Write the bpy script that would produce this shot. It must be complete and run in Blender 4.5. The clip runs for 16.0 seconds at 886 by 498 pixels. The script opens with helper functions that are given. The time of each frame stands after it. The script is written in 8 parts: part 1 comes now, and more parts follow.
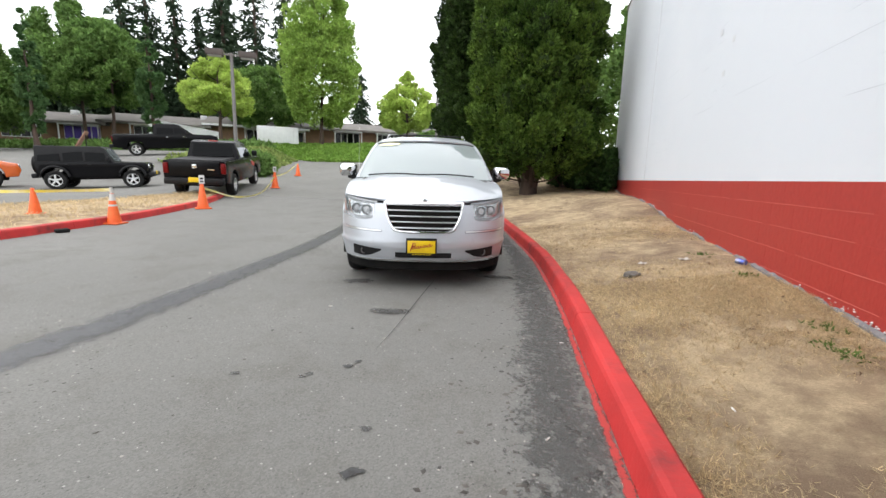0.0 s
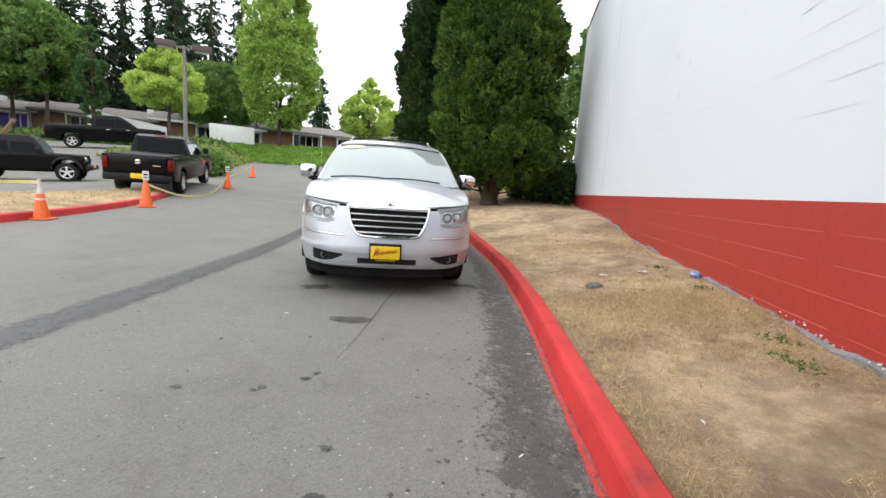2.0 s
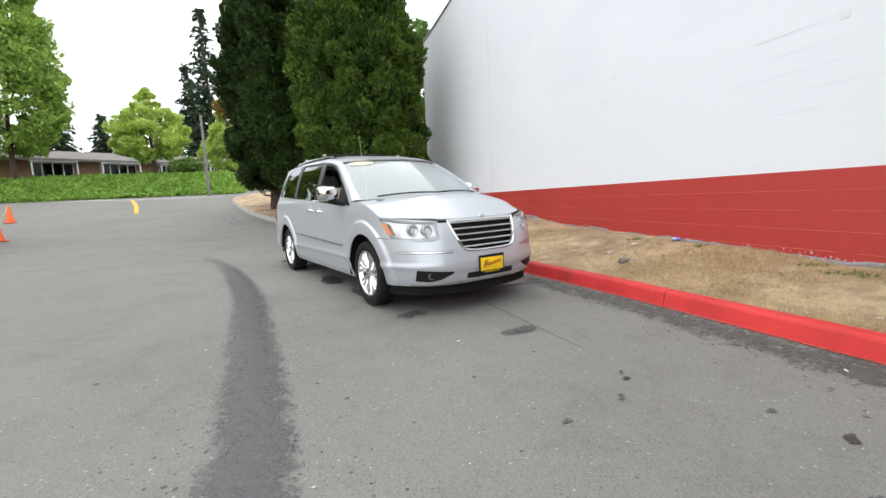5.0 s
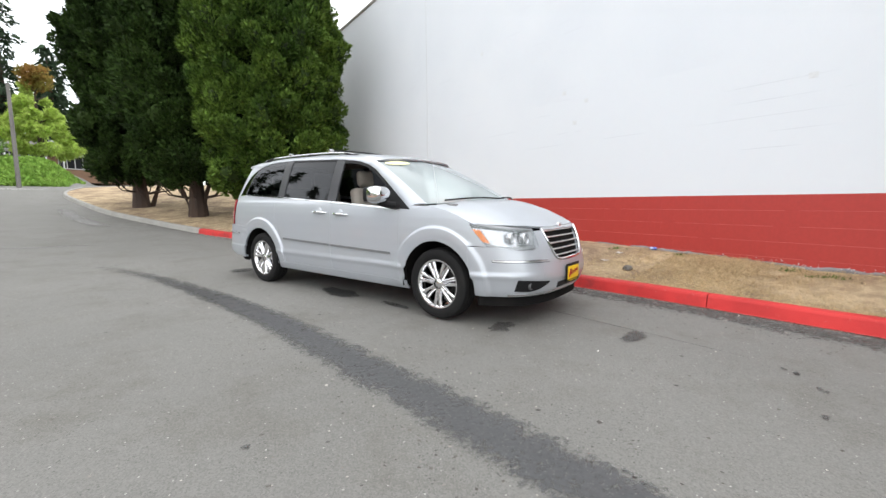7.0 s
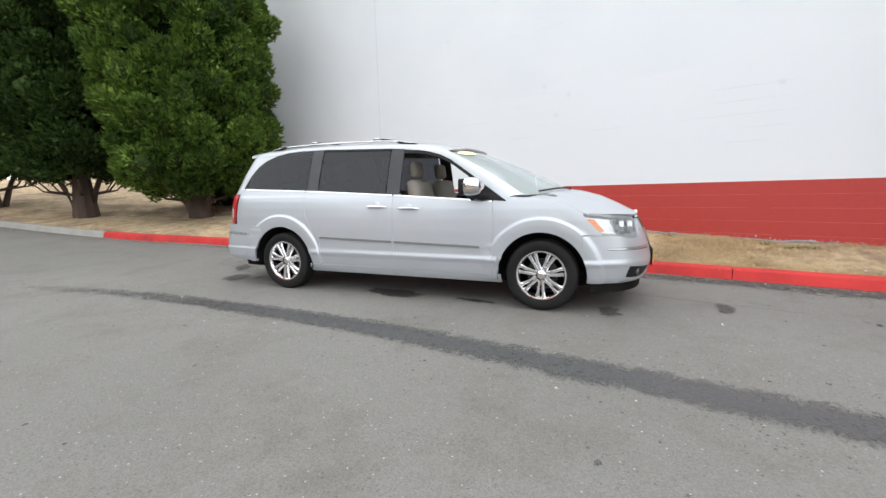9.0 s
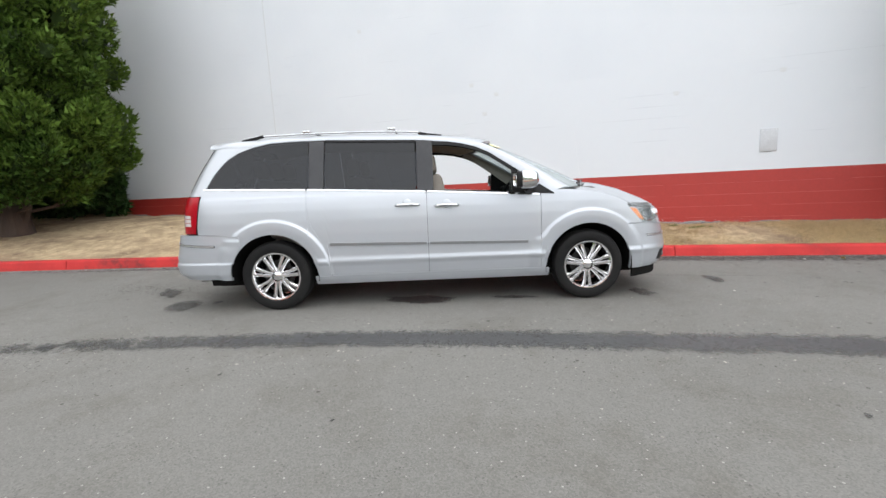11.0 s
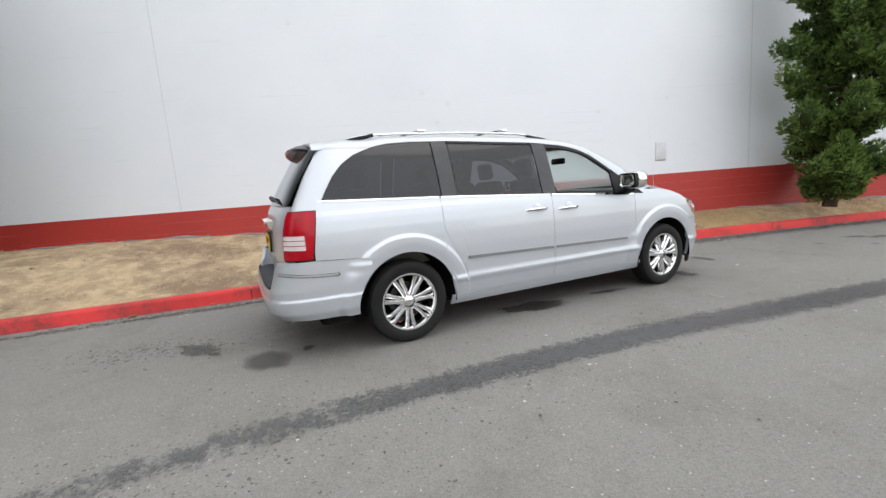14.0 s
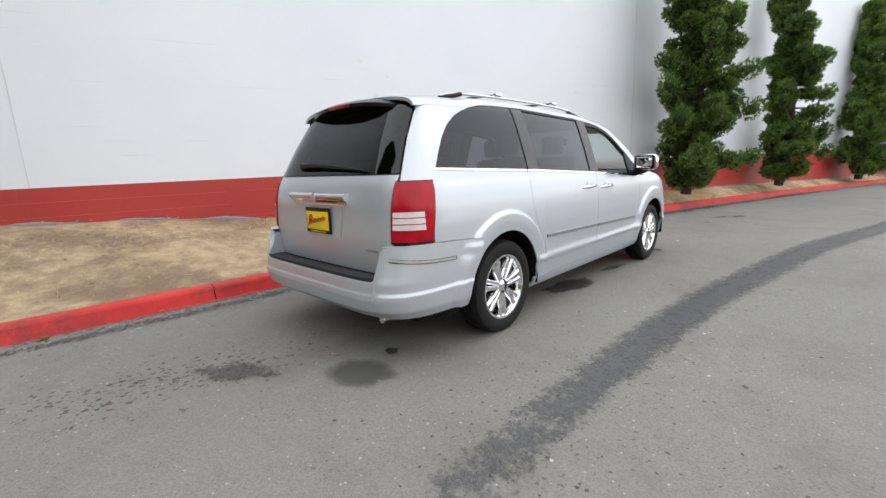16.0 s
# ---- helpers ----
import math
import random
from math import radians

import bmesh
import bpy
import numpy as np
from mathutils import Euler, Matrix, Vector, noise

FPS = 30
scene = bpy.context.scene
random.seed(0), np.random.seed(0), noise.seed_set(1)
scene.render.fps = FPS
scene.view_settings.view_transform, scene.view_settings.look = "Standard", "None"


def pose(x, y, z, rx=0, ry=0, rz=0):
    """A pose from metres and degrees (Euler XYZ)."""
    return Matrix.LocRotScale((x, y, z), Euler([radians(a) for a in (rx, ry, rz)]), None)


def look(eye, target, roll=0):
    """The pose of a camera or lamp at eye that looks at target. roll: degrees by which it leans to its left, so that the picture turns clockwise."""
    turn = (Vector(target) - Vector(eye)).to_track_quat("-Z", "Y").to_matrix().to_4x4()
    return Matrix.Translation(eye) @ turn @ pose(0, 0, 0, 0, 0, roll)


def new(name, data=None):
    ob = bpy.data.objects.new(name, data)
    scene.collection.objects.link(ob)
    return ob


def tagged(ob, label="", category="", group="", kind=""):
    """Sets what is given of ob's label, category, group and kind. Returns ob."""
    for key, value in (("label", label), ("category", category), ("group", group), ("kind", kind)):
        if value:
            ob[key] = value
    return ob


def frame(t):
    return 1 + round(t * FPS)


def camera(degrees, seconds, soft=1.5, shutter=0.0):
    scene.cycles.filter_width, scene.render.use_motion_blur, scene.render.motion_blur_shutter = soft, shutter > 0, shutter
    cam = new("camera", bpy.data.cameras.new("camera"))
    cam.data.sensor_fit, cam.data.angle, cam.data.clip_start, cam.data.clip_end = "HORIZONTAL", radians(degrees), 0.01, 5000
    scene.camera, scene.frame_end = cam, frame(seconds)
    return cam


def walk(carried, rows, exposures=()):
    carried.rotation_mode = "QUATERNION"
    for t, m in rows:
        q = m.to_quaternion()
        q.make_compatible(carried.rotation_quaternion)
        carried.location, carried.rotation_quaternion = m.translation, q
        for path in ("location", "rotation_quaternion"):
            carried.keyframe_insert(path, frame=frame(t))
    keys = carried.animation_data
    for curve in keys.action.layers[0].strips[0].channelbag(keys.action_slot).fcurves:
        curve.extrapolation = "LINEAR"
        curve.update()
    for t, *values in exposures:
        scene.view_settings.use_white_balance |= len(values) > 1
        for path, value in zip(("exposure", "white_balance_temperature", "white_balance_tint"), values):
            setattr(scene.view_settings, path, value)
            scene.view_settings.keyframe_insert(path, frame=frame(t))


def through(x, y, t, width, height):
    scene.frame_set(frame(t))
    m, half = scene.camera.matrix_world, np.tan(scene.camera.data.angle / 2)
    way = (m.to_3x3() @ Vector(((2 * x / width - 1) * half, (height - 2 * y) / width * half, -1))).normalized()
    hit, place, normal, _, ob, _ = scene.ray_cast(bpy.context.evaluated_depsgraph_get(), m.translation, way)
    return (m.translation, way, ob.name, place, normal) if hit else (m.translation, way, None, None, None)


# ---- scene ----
cam = camera(92.1, 16.0)
PATH = [
    (0, (0.442, 0.54, 1.13), (-0.084, 2.441, 0.797), 1.5),
    (0.5, (0.442, 0.575, 1.117), (-0.033, 2.484, 0.761), 2.1),
    (1, (0.454, 0.61, 1.112), (-0.01, 2.52, 0.742), 3.6),
    (1.5, (0.456, 0.651, 1.099), (0.021, 2.573, 0.755), 4.5),
    (2, (0.348, 0.636, 1.087), (0.01, 2.587, 0.805), 3.9),
    (2.5, (0.028, 0.517, 1.072), (-0.059, 2.502, 0.844), 1.7),
    (3, (-0.379, 0.465, 1.038), (-0.421, 2.448, 0.785), 1.4),
    (3.5, (-0.827, 0.476, 1.039), (-0.755, 2.452, 0.742), 1.5),
    (3.7, (-1.028, 0.454, 1.023), (-0.873, 2.429, 0.75), 0.4),
    (5.8, (-3.237, 1.109, 1.104), (-2.477, 2.95, 0.918), -3.3),
    (6, (-3.413, 1.216, 1.098), (-2.579, 3.027, 0.941), -3.5),
    (6.5, (-3.853, 1.507, 1.116), (-2.8, 3.2, 0.959), -1.7),
    (7, (-4.261, 1.873, 1.123), (-3.128, 3.506, 0.901), -0.5),
    (7.5, (-4.701, 2.218, 1.152), (-3.402, 3.719, 0.91), -1.9),
    (8, (-5.071, 2.628, 1.152), (-3.717, 4.078, 0.902), -2.2),
    (8.5, (-5.433, 3.015, 1.173), (-3.968, 4.356, 0.942), -1.9),
    (8.7, (-5.543, 3.152, 1.176), (-4.052, 4.46, 0.918), -1.9),
    (10.8, (-6.318, 5.152, 1.155), (-4.468, 5.873, 0.914), -1.5),
    (11, (-6.39, 5.335, 1.186), (-4.504, 5.932, 0.886), -2.8),
    (11.5, (-6.509, 5.842, 1.213), (-4.606, 6.343, 0.854), -5.1),
    (12, (-6.595, 6.341, 1.249), (-4.659, 6.73, 0.93), -6.1),
    (12.5, (-6.667, 6.853, 1.284), (-4.704, 7.078, 0.975), -6.5),
    (13, (-6.596, 7.369, 1.311), (-4.621, 7.465, 1.012), -5.6),
    (13.5, (-6.537, 7.841, 1.314), (-4.564, 7.696, 1.02), -6.0),
    (14, (-6.378, 8.304, 1.291), (-4.417, 8.043, 0.996), -4.4),
    (14.5, (-6.213, 8.748, 1.267), (-4.29, 8.295, 0.958), -3.0),
    (15, (-5.997, 9.175, 1.281), (-4.131, 8.558, 0.911), -3.8),
    (15.5, (-5.705, 9.574, 1.281), (-3.877, 8.843, 0.928), -0.7),
    (16, (-5.402, 9.971, 1.269), (-3.675, 9.041, 0.877), -2.4),
]
walk(cam, [(t, look(eye, target, roll)) for t, eye, target, roll in PATH], [(0, 0.13), (6, 0.13), (8.7, 0.08), (11, 0.02), (16, 0.0)])

# ---- world, sun ----
world = bpy.data.worlds.new("overcast")
scene.world = world
world.use_nodes = True
wn, wl = world.node_tree.nodes, world.node_tree.links
wn.clear()
sky = wn.new("ShaderNodeTexSky")
sky.sky_type, sky.sun_disc = "NISHITA", False
sky.sun_elevation, sky.sun_rotation = radians(52), radians(215)
sky_bg = wn.new("ShaderNodeBackground")
sky_bg.inputs["Strength"].default_value = 0.06
cloud_tex = wn.new("ShaderNodeTexNoise")
cloud_tex.inputs["Scale"].default_value = 2.2
cloud_tex.inputs["Detail"].default_value = 5
cloud_ramp = wn.new("ShaderNodeValToRGB")
cloud_ramp.color_ramp.elements[0].position, cloud_ramp.color_ramp.elements[1].position = 0.3, 0.7
cloud_ramp.color_ramp.elements[0].color = (0.92, 0.935, 0.95, 1)
cloud_ramp.color_ramp.elements[1].color = (1, 0.988, 0.96, 1)
cloud_bg = wn.new("ShaderNodeBackground")
cloud_bg.inputs["Strength"].default_value = 2.0
sky_add = wn.new("ShaderNodeAddShader")
sky_out = wn.new("ShaderNodeOutputWorld")
sky_coord = wn.new("ShaderNodeTexCoord")
wl.new(sky_coord.outputs["Generated"], cloud_tex.inputs["Vector"])
wl.new(cloud_tex.outputs["Fac"], cloud_ramp.inputs["Fac"])
wl.new(cloud_ramp.outputs["Color"], cloud_bg.inputs["Color"])
wl.new(sky.outputs["Color"], sky_bg.inputs["Color"])
wl.new(sky_bg.outputs["Background"], sky_add.inputs[0])
wl.new(cloud_bg.outputs["Background"], sky_add.inputs[1])
wl.new(sky_add.outputs["Shader"], sky_out.inputs["Surface"])

sun_data = bpy.data.lights.new("sun", "SUN")
sun_data.energy, sun_data.angle, sun_data.color = 0.4, radians(40), (1, 0.96, 0.9)
sun = new("sun", sun_data)
sun.matrix_world = look((-6, -6, 24), (0, 5, 0))

# ---- materials ----
def nodes_of(name):
    m = bpy.data.materials.new(name)
    m.use_nodes = True
    nt = m.node_tree
    return m, nt, nt.nodes["Principled BSDF"]


def put_in(nt, node, **values):
    for key, v in values.items():
        node.inputs[key.replace("_", " ")].default_value = v
    return node


def rgba(c):
    return (c[0], c[1], c[2], 1.0)


def mixer(nt, fac, a, b, kind="MIX"):
    n = nt.nodes.new("ShaderNodeMix")
    n.data_type, n.blend_type = "RGBA", kind
    for slot, v in ((0, fac), (6, a), (7, b)):
        if isinstance(v, bpy.types.NodeSocket):
            nt.links.new(v, n.inputs[slot])
        else:
            n.inputs[slot].default_value = v if slot == 0 else rgba(v)
    return n.outputs[2]


def noise_of(nt, coord, scale, detail=5, rough=0.55, lo=0.35, hi=0.65):
    n = nt.nodes.new("ShaderNodeTexNoise")
    put_in(nt, n, Scale=scale, Detail=detail, Roughness=rough)
    nt.links.new(coord, n.inputs["Vector"])
    r = nt.nodes.new("ShaderNodeMapRange")
    put_in(nt, r, From_Min=lo, From_Max=hi)
    nt.links.new(n.outputs["Fac"], r.inputs["Value"])
    return r.outputs["Result"]


def coord_of(nt, kind="Object", stretch=(1, 1, 1)):
    c = nt.nodes.new("ShaderNodeTexCoord")
    if stretch == (1, 1, 1):
        return c.outputs[kind]
    mp = nt.nodes.new("ShaderNodeMapping")
    mp.inputs["Scale"].default_value = stretch
    nt.links.new(c.outputs[kind], mp.inputs["Vector"])
    return mp.outputs["Vector"]


def bump_from(nt, bsdf, height, strength, dist=0.01):
    b = nt.nodes.new("ShaderNodeBump")
    put_in(nt, b, Strength=strength, Distance=dist)
    nt.links.new(height, b.inputs["Height"])
    nt.links.new(b.outputs["Normal"], bsdf.inputs["Normal"])


def surface(name, c1, c2=None, big=1.5, fine=40, rough=0.6, metal=0.0, bump=0.2, spec=0.5, stretch=(1, 1, 1), vary=0.0, coat=0.0, dist=0.004):
    """A surface in two tones, mixed at a large and a small scale, with fine relief."""
    m, nt, b = nodes_of(name)
    c2 = c2 or tuple(v * 0.8 for v in c1)
    co = coord_of(nt, "Object", stretch)
    f1 = noise_of(nt, co, big)
    f2 = noise_of(nt, co, fine, 3)
    col = mixer(nt, f1, c1, c2)
    col = mixer(nt, mixer_gain(nt, f2, 0.35), col, tuple(v * 0.72 for v in c1))
    if vary:
        oi = nt.nodes.new("ShaderNodeObjectInfo")
        geo = nt.nodes.new("ShaderNodeNewGeometry")
        add = nt.nodes.new("ShaderNodeMath")
        add.operation = "ADD"
        nt.links.new(oi.outputs["Random"], add.inputs[0])
        nt.links.new(geo.outputs["Random Per Island"], add.inputs[1])
        fr = nt.nodes.new("ShaderNodeMath")
        fr.operation = "FRACT"
        nt.links.new(add.outputs[0], fr.inputs[0])
        hs = nt.nodes.new("ShaderNodeHueSaturation")
        mr = nt.nodes.new("ShaderNodeMapRange")
        put_in(nt, mr, To_Min=1 - vary, To_Max=1 + vary)
        nt.links.new(fr.outputs[0], mr.inputs["Value"])
        nt.links.new(mr.outputs["Result"], hs.inputs["Value"])
        nt.links.new(col, hs.inputs["Color"])
        col = hs.outputs["Color"]
    nt.links.new(col, b.inputs["Base Color"])
    put_in(nt, b, Roughness=rough, Metallic=metal, Coat_Weight=coat, Coat_Roughness=0.04)
    b.inputs["Specular IOR Level"].default_value = spec
    if bump:
        bump_from(nt, b, f2, bump, dist)
    return m


def mixer_gain(nt, v, gain):
    n = nt.nodes.new("ShaderNodeMath")
    n.operation = "MULTIPLY"
    nt.links.new(v, n.inputs[0])
    n.inputs[1].default_value = gain
    return n.outputs[0]


def math_of(nt, op, a, b=None):
    n = nt.nodes.new("ShaderNodeMath")
    n.operation = op
    for i, v in enumerate((a, b)):
        if isinstance(v, bpy.types.NodeSocket):
            nt.links.new(v, n.inputs[i])
        elif v is not None:
            n.inputs[i].default_value = v
    return n.outputs[0]


def glass(name, tint, through=0.9, rough=0.0, ior=1.65, dust_glare=0.03):
    """A thin pane: tinted see-through, with a mirror sheen that grows at grazing angles, and a pale veil that paints in
    sky glare.
    """
    m = bpy.data.materials.new(name)
    m.use_nodes = True
    nt = m.node_tree
    nt.nodes.clear()
    out = nt.nodes.new("ShaderNodeOutputMaterial")
    tr = nt.nodes.new("ShaderNodeBsdfTransparent")
    tr.inputs["Color"].default_value = rgba(tuple(c * through for c in tint))
    gl = nt.nodes.new("ShaderNodeBsdfGlossy")
    put_in(nt, gl, Roughness=rough, Color=(0.95, 0.97, 1, 1))
    lw = nt.nodes.new("ShaderNodeLayerWeight")
    lw.inputs["Blend"].default_value = 0.5
    f0 = ((ior - 1) / (ior + 1)) ** 2
    sheen = math_of(nt, "ADD", mixer_gain(nt, math_of(nt, "POWER", lw.outputs["Facing"], 5.0), 1 - f0), f0)
    mx = nt.nodes.new("ShaderNodeMixShader")
    nt.links.new(sheen, mx.inputs[0])
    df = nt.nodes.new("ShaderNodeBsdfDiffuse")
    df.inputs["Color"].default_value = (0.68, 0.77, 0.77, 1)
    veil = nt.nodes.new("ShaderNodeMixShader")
    veil.inputs[0].default_value = dust_glare
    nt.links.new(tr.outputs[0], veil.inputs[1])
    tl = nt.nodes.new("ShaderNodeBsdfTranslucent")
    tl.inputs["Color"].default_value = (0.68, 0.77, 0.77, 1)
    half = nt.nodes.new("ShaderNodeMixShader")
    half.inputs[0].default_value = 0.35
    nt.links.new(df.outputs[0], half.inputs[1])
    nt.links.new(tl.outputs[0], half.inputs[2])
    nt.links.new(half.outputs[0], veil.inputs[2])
    nt.links.new(veil.outputs[0], mx.inputs[1])
    nt.links.new(gl.outputs[0], mx.inputs[2])
    nt.links.new(mx.outputs[0], out.inputs[0])
    return m


def asphalt(name, c1, c2):
    m, nt, b = nodes_of(name)
    co = coord_of(nt)
    blot = noise_of(nt, co, 0.35, 6, 0.6, 0.3, 0.7)
    patch = noise_of(nt, co, 1.4, 9, 0.72, 0.48, 0.66)
    vo = nt.nodes.new("ShaderNodeTexVoronoi")
    vo.inputs["Scale"].default_value = 140
    nt.links.new(co, vo.inputs["Vector"])
    chips = nt.nodes.new("ShaderNodeMapRange")
    put_in(nt, chips, From_Min=0.0, From_Max=1.0, To_Min=0.78, To_Max=1.2)
    nt.links.new(vo.outputs["Color"], chips.inputs["Value"])
    pits = nt.nodes.new("ShaderNodeTexVoronoi")
    pits.inputs["Scale"].default_value = 38
    nt.links.new(co, pits.inputs["Vector"])
    grit = noise_of(nt, co, 160, 3, 0.6, 0.3, 0.7)
    col = mixer(nt, blot, c1, c2)
    col = mixer(nt, mixer_gain(nt, patch, 0.55), col, tuple(v * k for v, k in zip(c1, (0.74, 0.71, 0.66))))
    mul = nt.nodes.new("ShaderNodeVectorMath")
    mul.operation = "SCALE"
    nt.links.new(col, mul.inputs[0])
    nt.links.new(chips.outputs["Result"], mul.inputs["Scale"])
    pale = nt.nodes.new("ShaderNodeTexVoronoi")
    pale.inputs["Scale"].default_value = 17
    nt.links.new(co, pale.inputs["Vector"])
    dots = math_of(nt, "LESS_THAN", pale.outputs["Distance"], 0.085)
    col = mixer(nt, mixer_gain(nt, dots, 0.7), mul.outputs[0], (0.42, 0.41, 0.38))
    pit = math_of(nt, "MULTIPLY", math_of(nt, "LESS_THAN", pits.outputs["Distance"], 0.2), noise_of(nt, co, 5, 4, 0.6, 0.45, 0.6))
    col = mixer(nt, mixer_gain(nt, pit, 0.55), col, (0.06, 0.058, 0.055))
    nt.links.new(col, b.inputs["Base Color"])
    b.inputs["Roughness"].default_value = 0.82
    b.inputs["Specular IOR Level"].default_value = 0.35
    h = math_of(nt, "ADD", mixer_gain(nt, vo.outputs["Distance"], 0.8), grit)
    bump_from(nt, b, h, 0.22, 0.004)
    return m


M_ASPHALT = asphalt("asphalt", (0.157, 0.154, 0.143), (0.198, 0.194, 0.181))


def dry_ground(name):
    """Bare brown dirt with a worn mat of straw over it, and rusty and green flecks."""
    m, nt, b = nodes_of(name)
    co = coord_of(nt)
    warp = noise_of(nt, co, 0.8, 9, 0.74, 0.41, 0.53)
    mid = noise_of(nt, co, 4.5, 7, 0.7, 0.4, 0.62)
    fibre = noise_of(nt, coord_of(nt, "Object", (1, 2.2, 1)), 75, 6, 0.75, 0.3, 0.7)
    grain = noise_of(nt, co, 190, 3, 0.6, 0.25, 0.75)
    dirt = mixer(nt, grain, (0.21, 0.15, 0.103), (0.33, 0.242, 0.163))
    straw = mixer(nt, fibre, (0.4, 0.3, 0.185), (0.78, 0.62, 0.4))
    cover = math_of(nt, "MULTIPLY", warp, math_of(nt, "ADD", mixer_gain(nt, mid, 0.6), 0.4))
    col = mixer(nt, cover, dirt, straw)
    rust = math_of(nt, "MULTIPLY", noise_of(nt, co, 7, 6, 0.7, 0.6, 0.7), fibre)
    col = mixer(nt, mixer_gain(nt, rust, 0.6), col, (0.24, 0.12, 0.055))
    moss = math_of(nt, "MULTIPLY", noise_of(nt, co, 3.1, 6, 0.7, 0.62, 0.74), fibre)
    col = mixer(nt, mixer_gain(nt, moss, 0.45), col, (0.17, 0.17, 0.07))
    nt.links.new(col, b.inputs["Base Color"])
    b.inputs["Roughness"].default_value = 0.95
    b.inputs["Specular IOR Level"].default_value = 0.15
    bump_from(nt, b, math_of(nt, "ADD", fibre, mixer_gain(nt, grain, 0.4)), 0.8, 0.01)
    return m


def kerb_paint(name):
    """Red paint on concrete with dark tyre scuffs and worn edges."""
    m, nt, b = nodes_of(name)
    co = coord_of(nt)
    tone = noise_of(nt, co, 2.5, 5)
    fine = noise_of(nt, co, 45, 4, 0.6, 0.3, 0.7)
    col = mixer(nt, tone, (0.56, 0.042, 0.04), (0.44, 0.033, 0.032))
    scuff = math_of(nt, "MULTIPLY", noise_of(nt, co, 1.1, 5, 0.65, 0.5, 0.62), noise_of(nt, co, 9, 5, 0.7, 0.35, 0.6))
    col = mixer(nt, mixer_gain(nt, scuff, 0.75), col, (0.1, 0.035, 0.035))
    bare = math_of(nt, "MULTIPLY", noise_of(nt, co, 16, 5, 0.7, 0.66, 0.72), fine)
    col = mixer(nt, mixer_gain(nt, bare, 0.6), col, (0.5, 0.3, 0.27))
    nt.links.new(col, b.inputs["Base Color"])
    b.inputs["Roughness"].default_value = 0.6
    b.inputs["Specular IOR Level"].default_value = 0.25
    bump_from(nt, b, fine, 0.3, 0.004)
    return m


M_DIRT = dry_ground("dry_ground")
M_RED_KERB = kerb_paint("red_kerb_paint")
M_GREY_KERB = surface("grey_concrete", (0.28, 0.27, 0.25), (0.36, 0.35, 0.32), 2, 40, 0.85, bump=0.35)
M_WALL_WHITE = surface("white_wall_paint", (0.755, 0.788, 0.83), (0.715, 0.752, 0.8), 0.6, 260, 0.62, bump=0.04)
M_WALL_RED = surface("red_wall_paint", (0.46, 0.045, 0.035), (0.36, 0.03, 0.026), 0.35, 25, 0.5, bump=0.15)
M_BARK = surface("bark", (0.1, 0.065, 0.048), (0.05, 0.036, 0.03), 3, 25, 0.95, bump=0.8, stretch=(1, 1, 0.25))

# ---- mesh helpers ----
def mesh_ob(name, verts, faces, material, smooth=False):
    me = bpy.data.meshes.new(name)
    me.from_pydata([tuple(v) for v in verts], [], faces)
    me.validate()
    me.materials.append(material)
    if smooth:
        me.polygons.foreach_set("use_smooth", [True] * len(me.polygons))
    me.update()
    return new(name, me)


def lerp(a, b, t):
    return a + (b - a) * t


def smooth01(t):
    t = min(1, max(0, t))
    return t * t * (3 - 2 * t)


def interp(v, table):
    xs, ys = zip(*table)
    return float(np.interp(v, xs, ys))


def curve_through(points, step=0.25):
    """Points at even steps along a smooth line through the given ones."""
    p = np.array(points, float)
    q = np.vstack([2 * p[0] - p[1], p, 2 * p[-1] - p[-2]])
    out = []
    for i in range(1, len(q) - 2):
        a, b, c, d = q[i - 1], q[i], q[i + 1], q[i + 2]
        n = max(2, int(np.linalg.norm(c - b) / step))
        for k in range(n):
            t = k / n
            out.append(0.5 * (2 * b + (c - a) * t + (2 * a - 5 * b + 4 * c - d) * t * t + (3 * b - a - 3 * c + d) * t ** 3))
    out.append(p[-1])
    return np.array(out)


# ---- the lie of the land ----
ROAD_RISE = [(-60, -0.7), (-15, -0.25), (5, -0.02), (10, 0.05), (13, 0.12), (16, 0.25), (18, 0.38), (21, 0.65), (25, 1.1), (30, 1.6), (35, 2.1), (40, 2.4), (46, 2.5), (300, 2.6)]


def road_z(y):
    return sum(interp(y + d, ROAD_RISE) for d in (-1.5, -0.75, 0, 0.75, 1.5)) / 5


def land_z(x, y):
    """Height of the asphalt sheet and the banks."""
    z = road_z(y)
    edge = -16.6 - max(0, y - 22) * 0.47
    back = -0.41 * (x + 20) + 0.91 * (y - 15)
    z += 1.2 * smooth01((back - 2.5) / 5) * smooth01((edge - x) / 4)
    z += 0.26 * math.exp(-((x + 14.5) ** 2 + (y - 16.3) ** 2) / 9)
    bank = smooth01((y + 0.02 * x - 36.2) / 8.5) * smooth01((-7.5 - x) / 3)
    z = max(z, lerp(z, 4.25, bank))
    return z


def sheet(name, xs, ys, zfun, material):
    verts = [(x, y, zfun(x, y)) for y in ys for x in xs]
    n = len(xs)
    faces = [(j * n + i, j * n + i + 1, (j + 1) * n + i + 1, (j + 1) * n + i) for j in range(len(ys) - 1) for i in range(n - 1)]
    return mesh_ob(name, verts, faces, material, True)


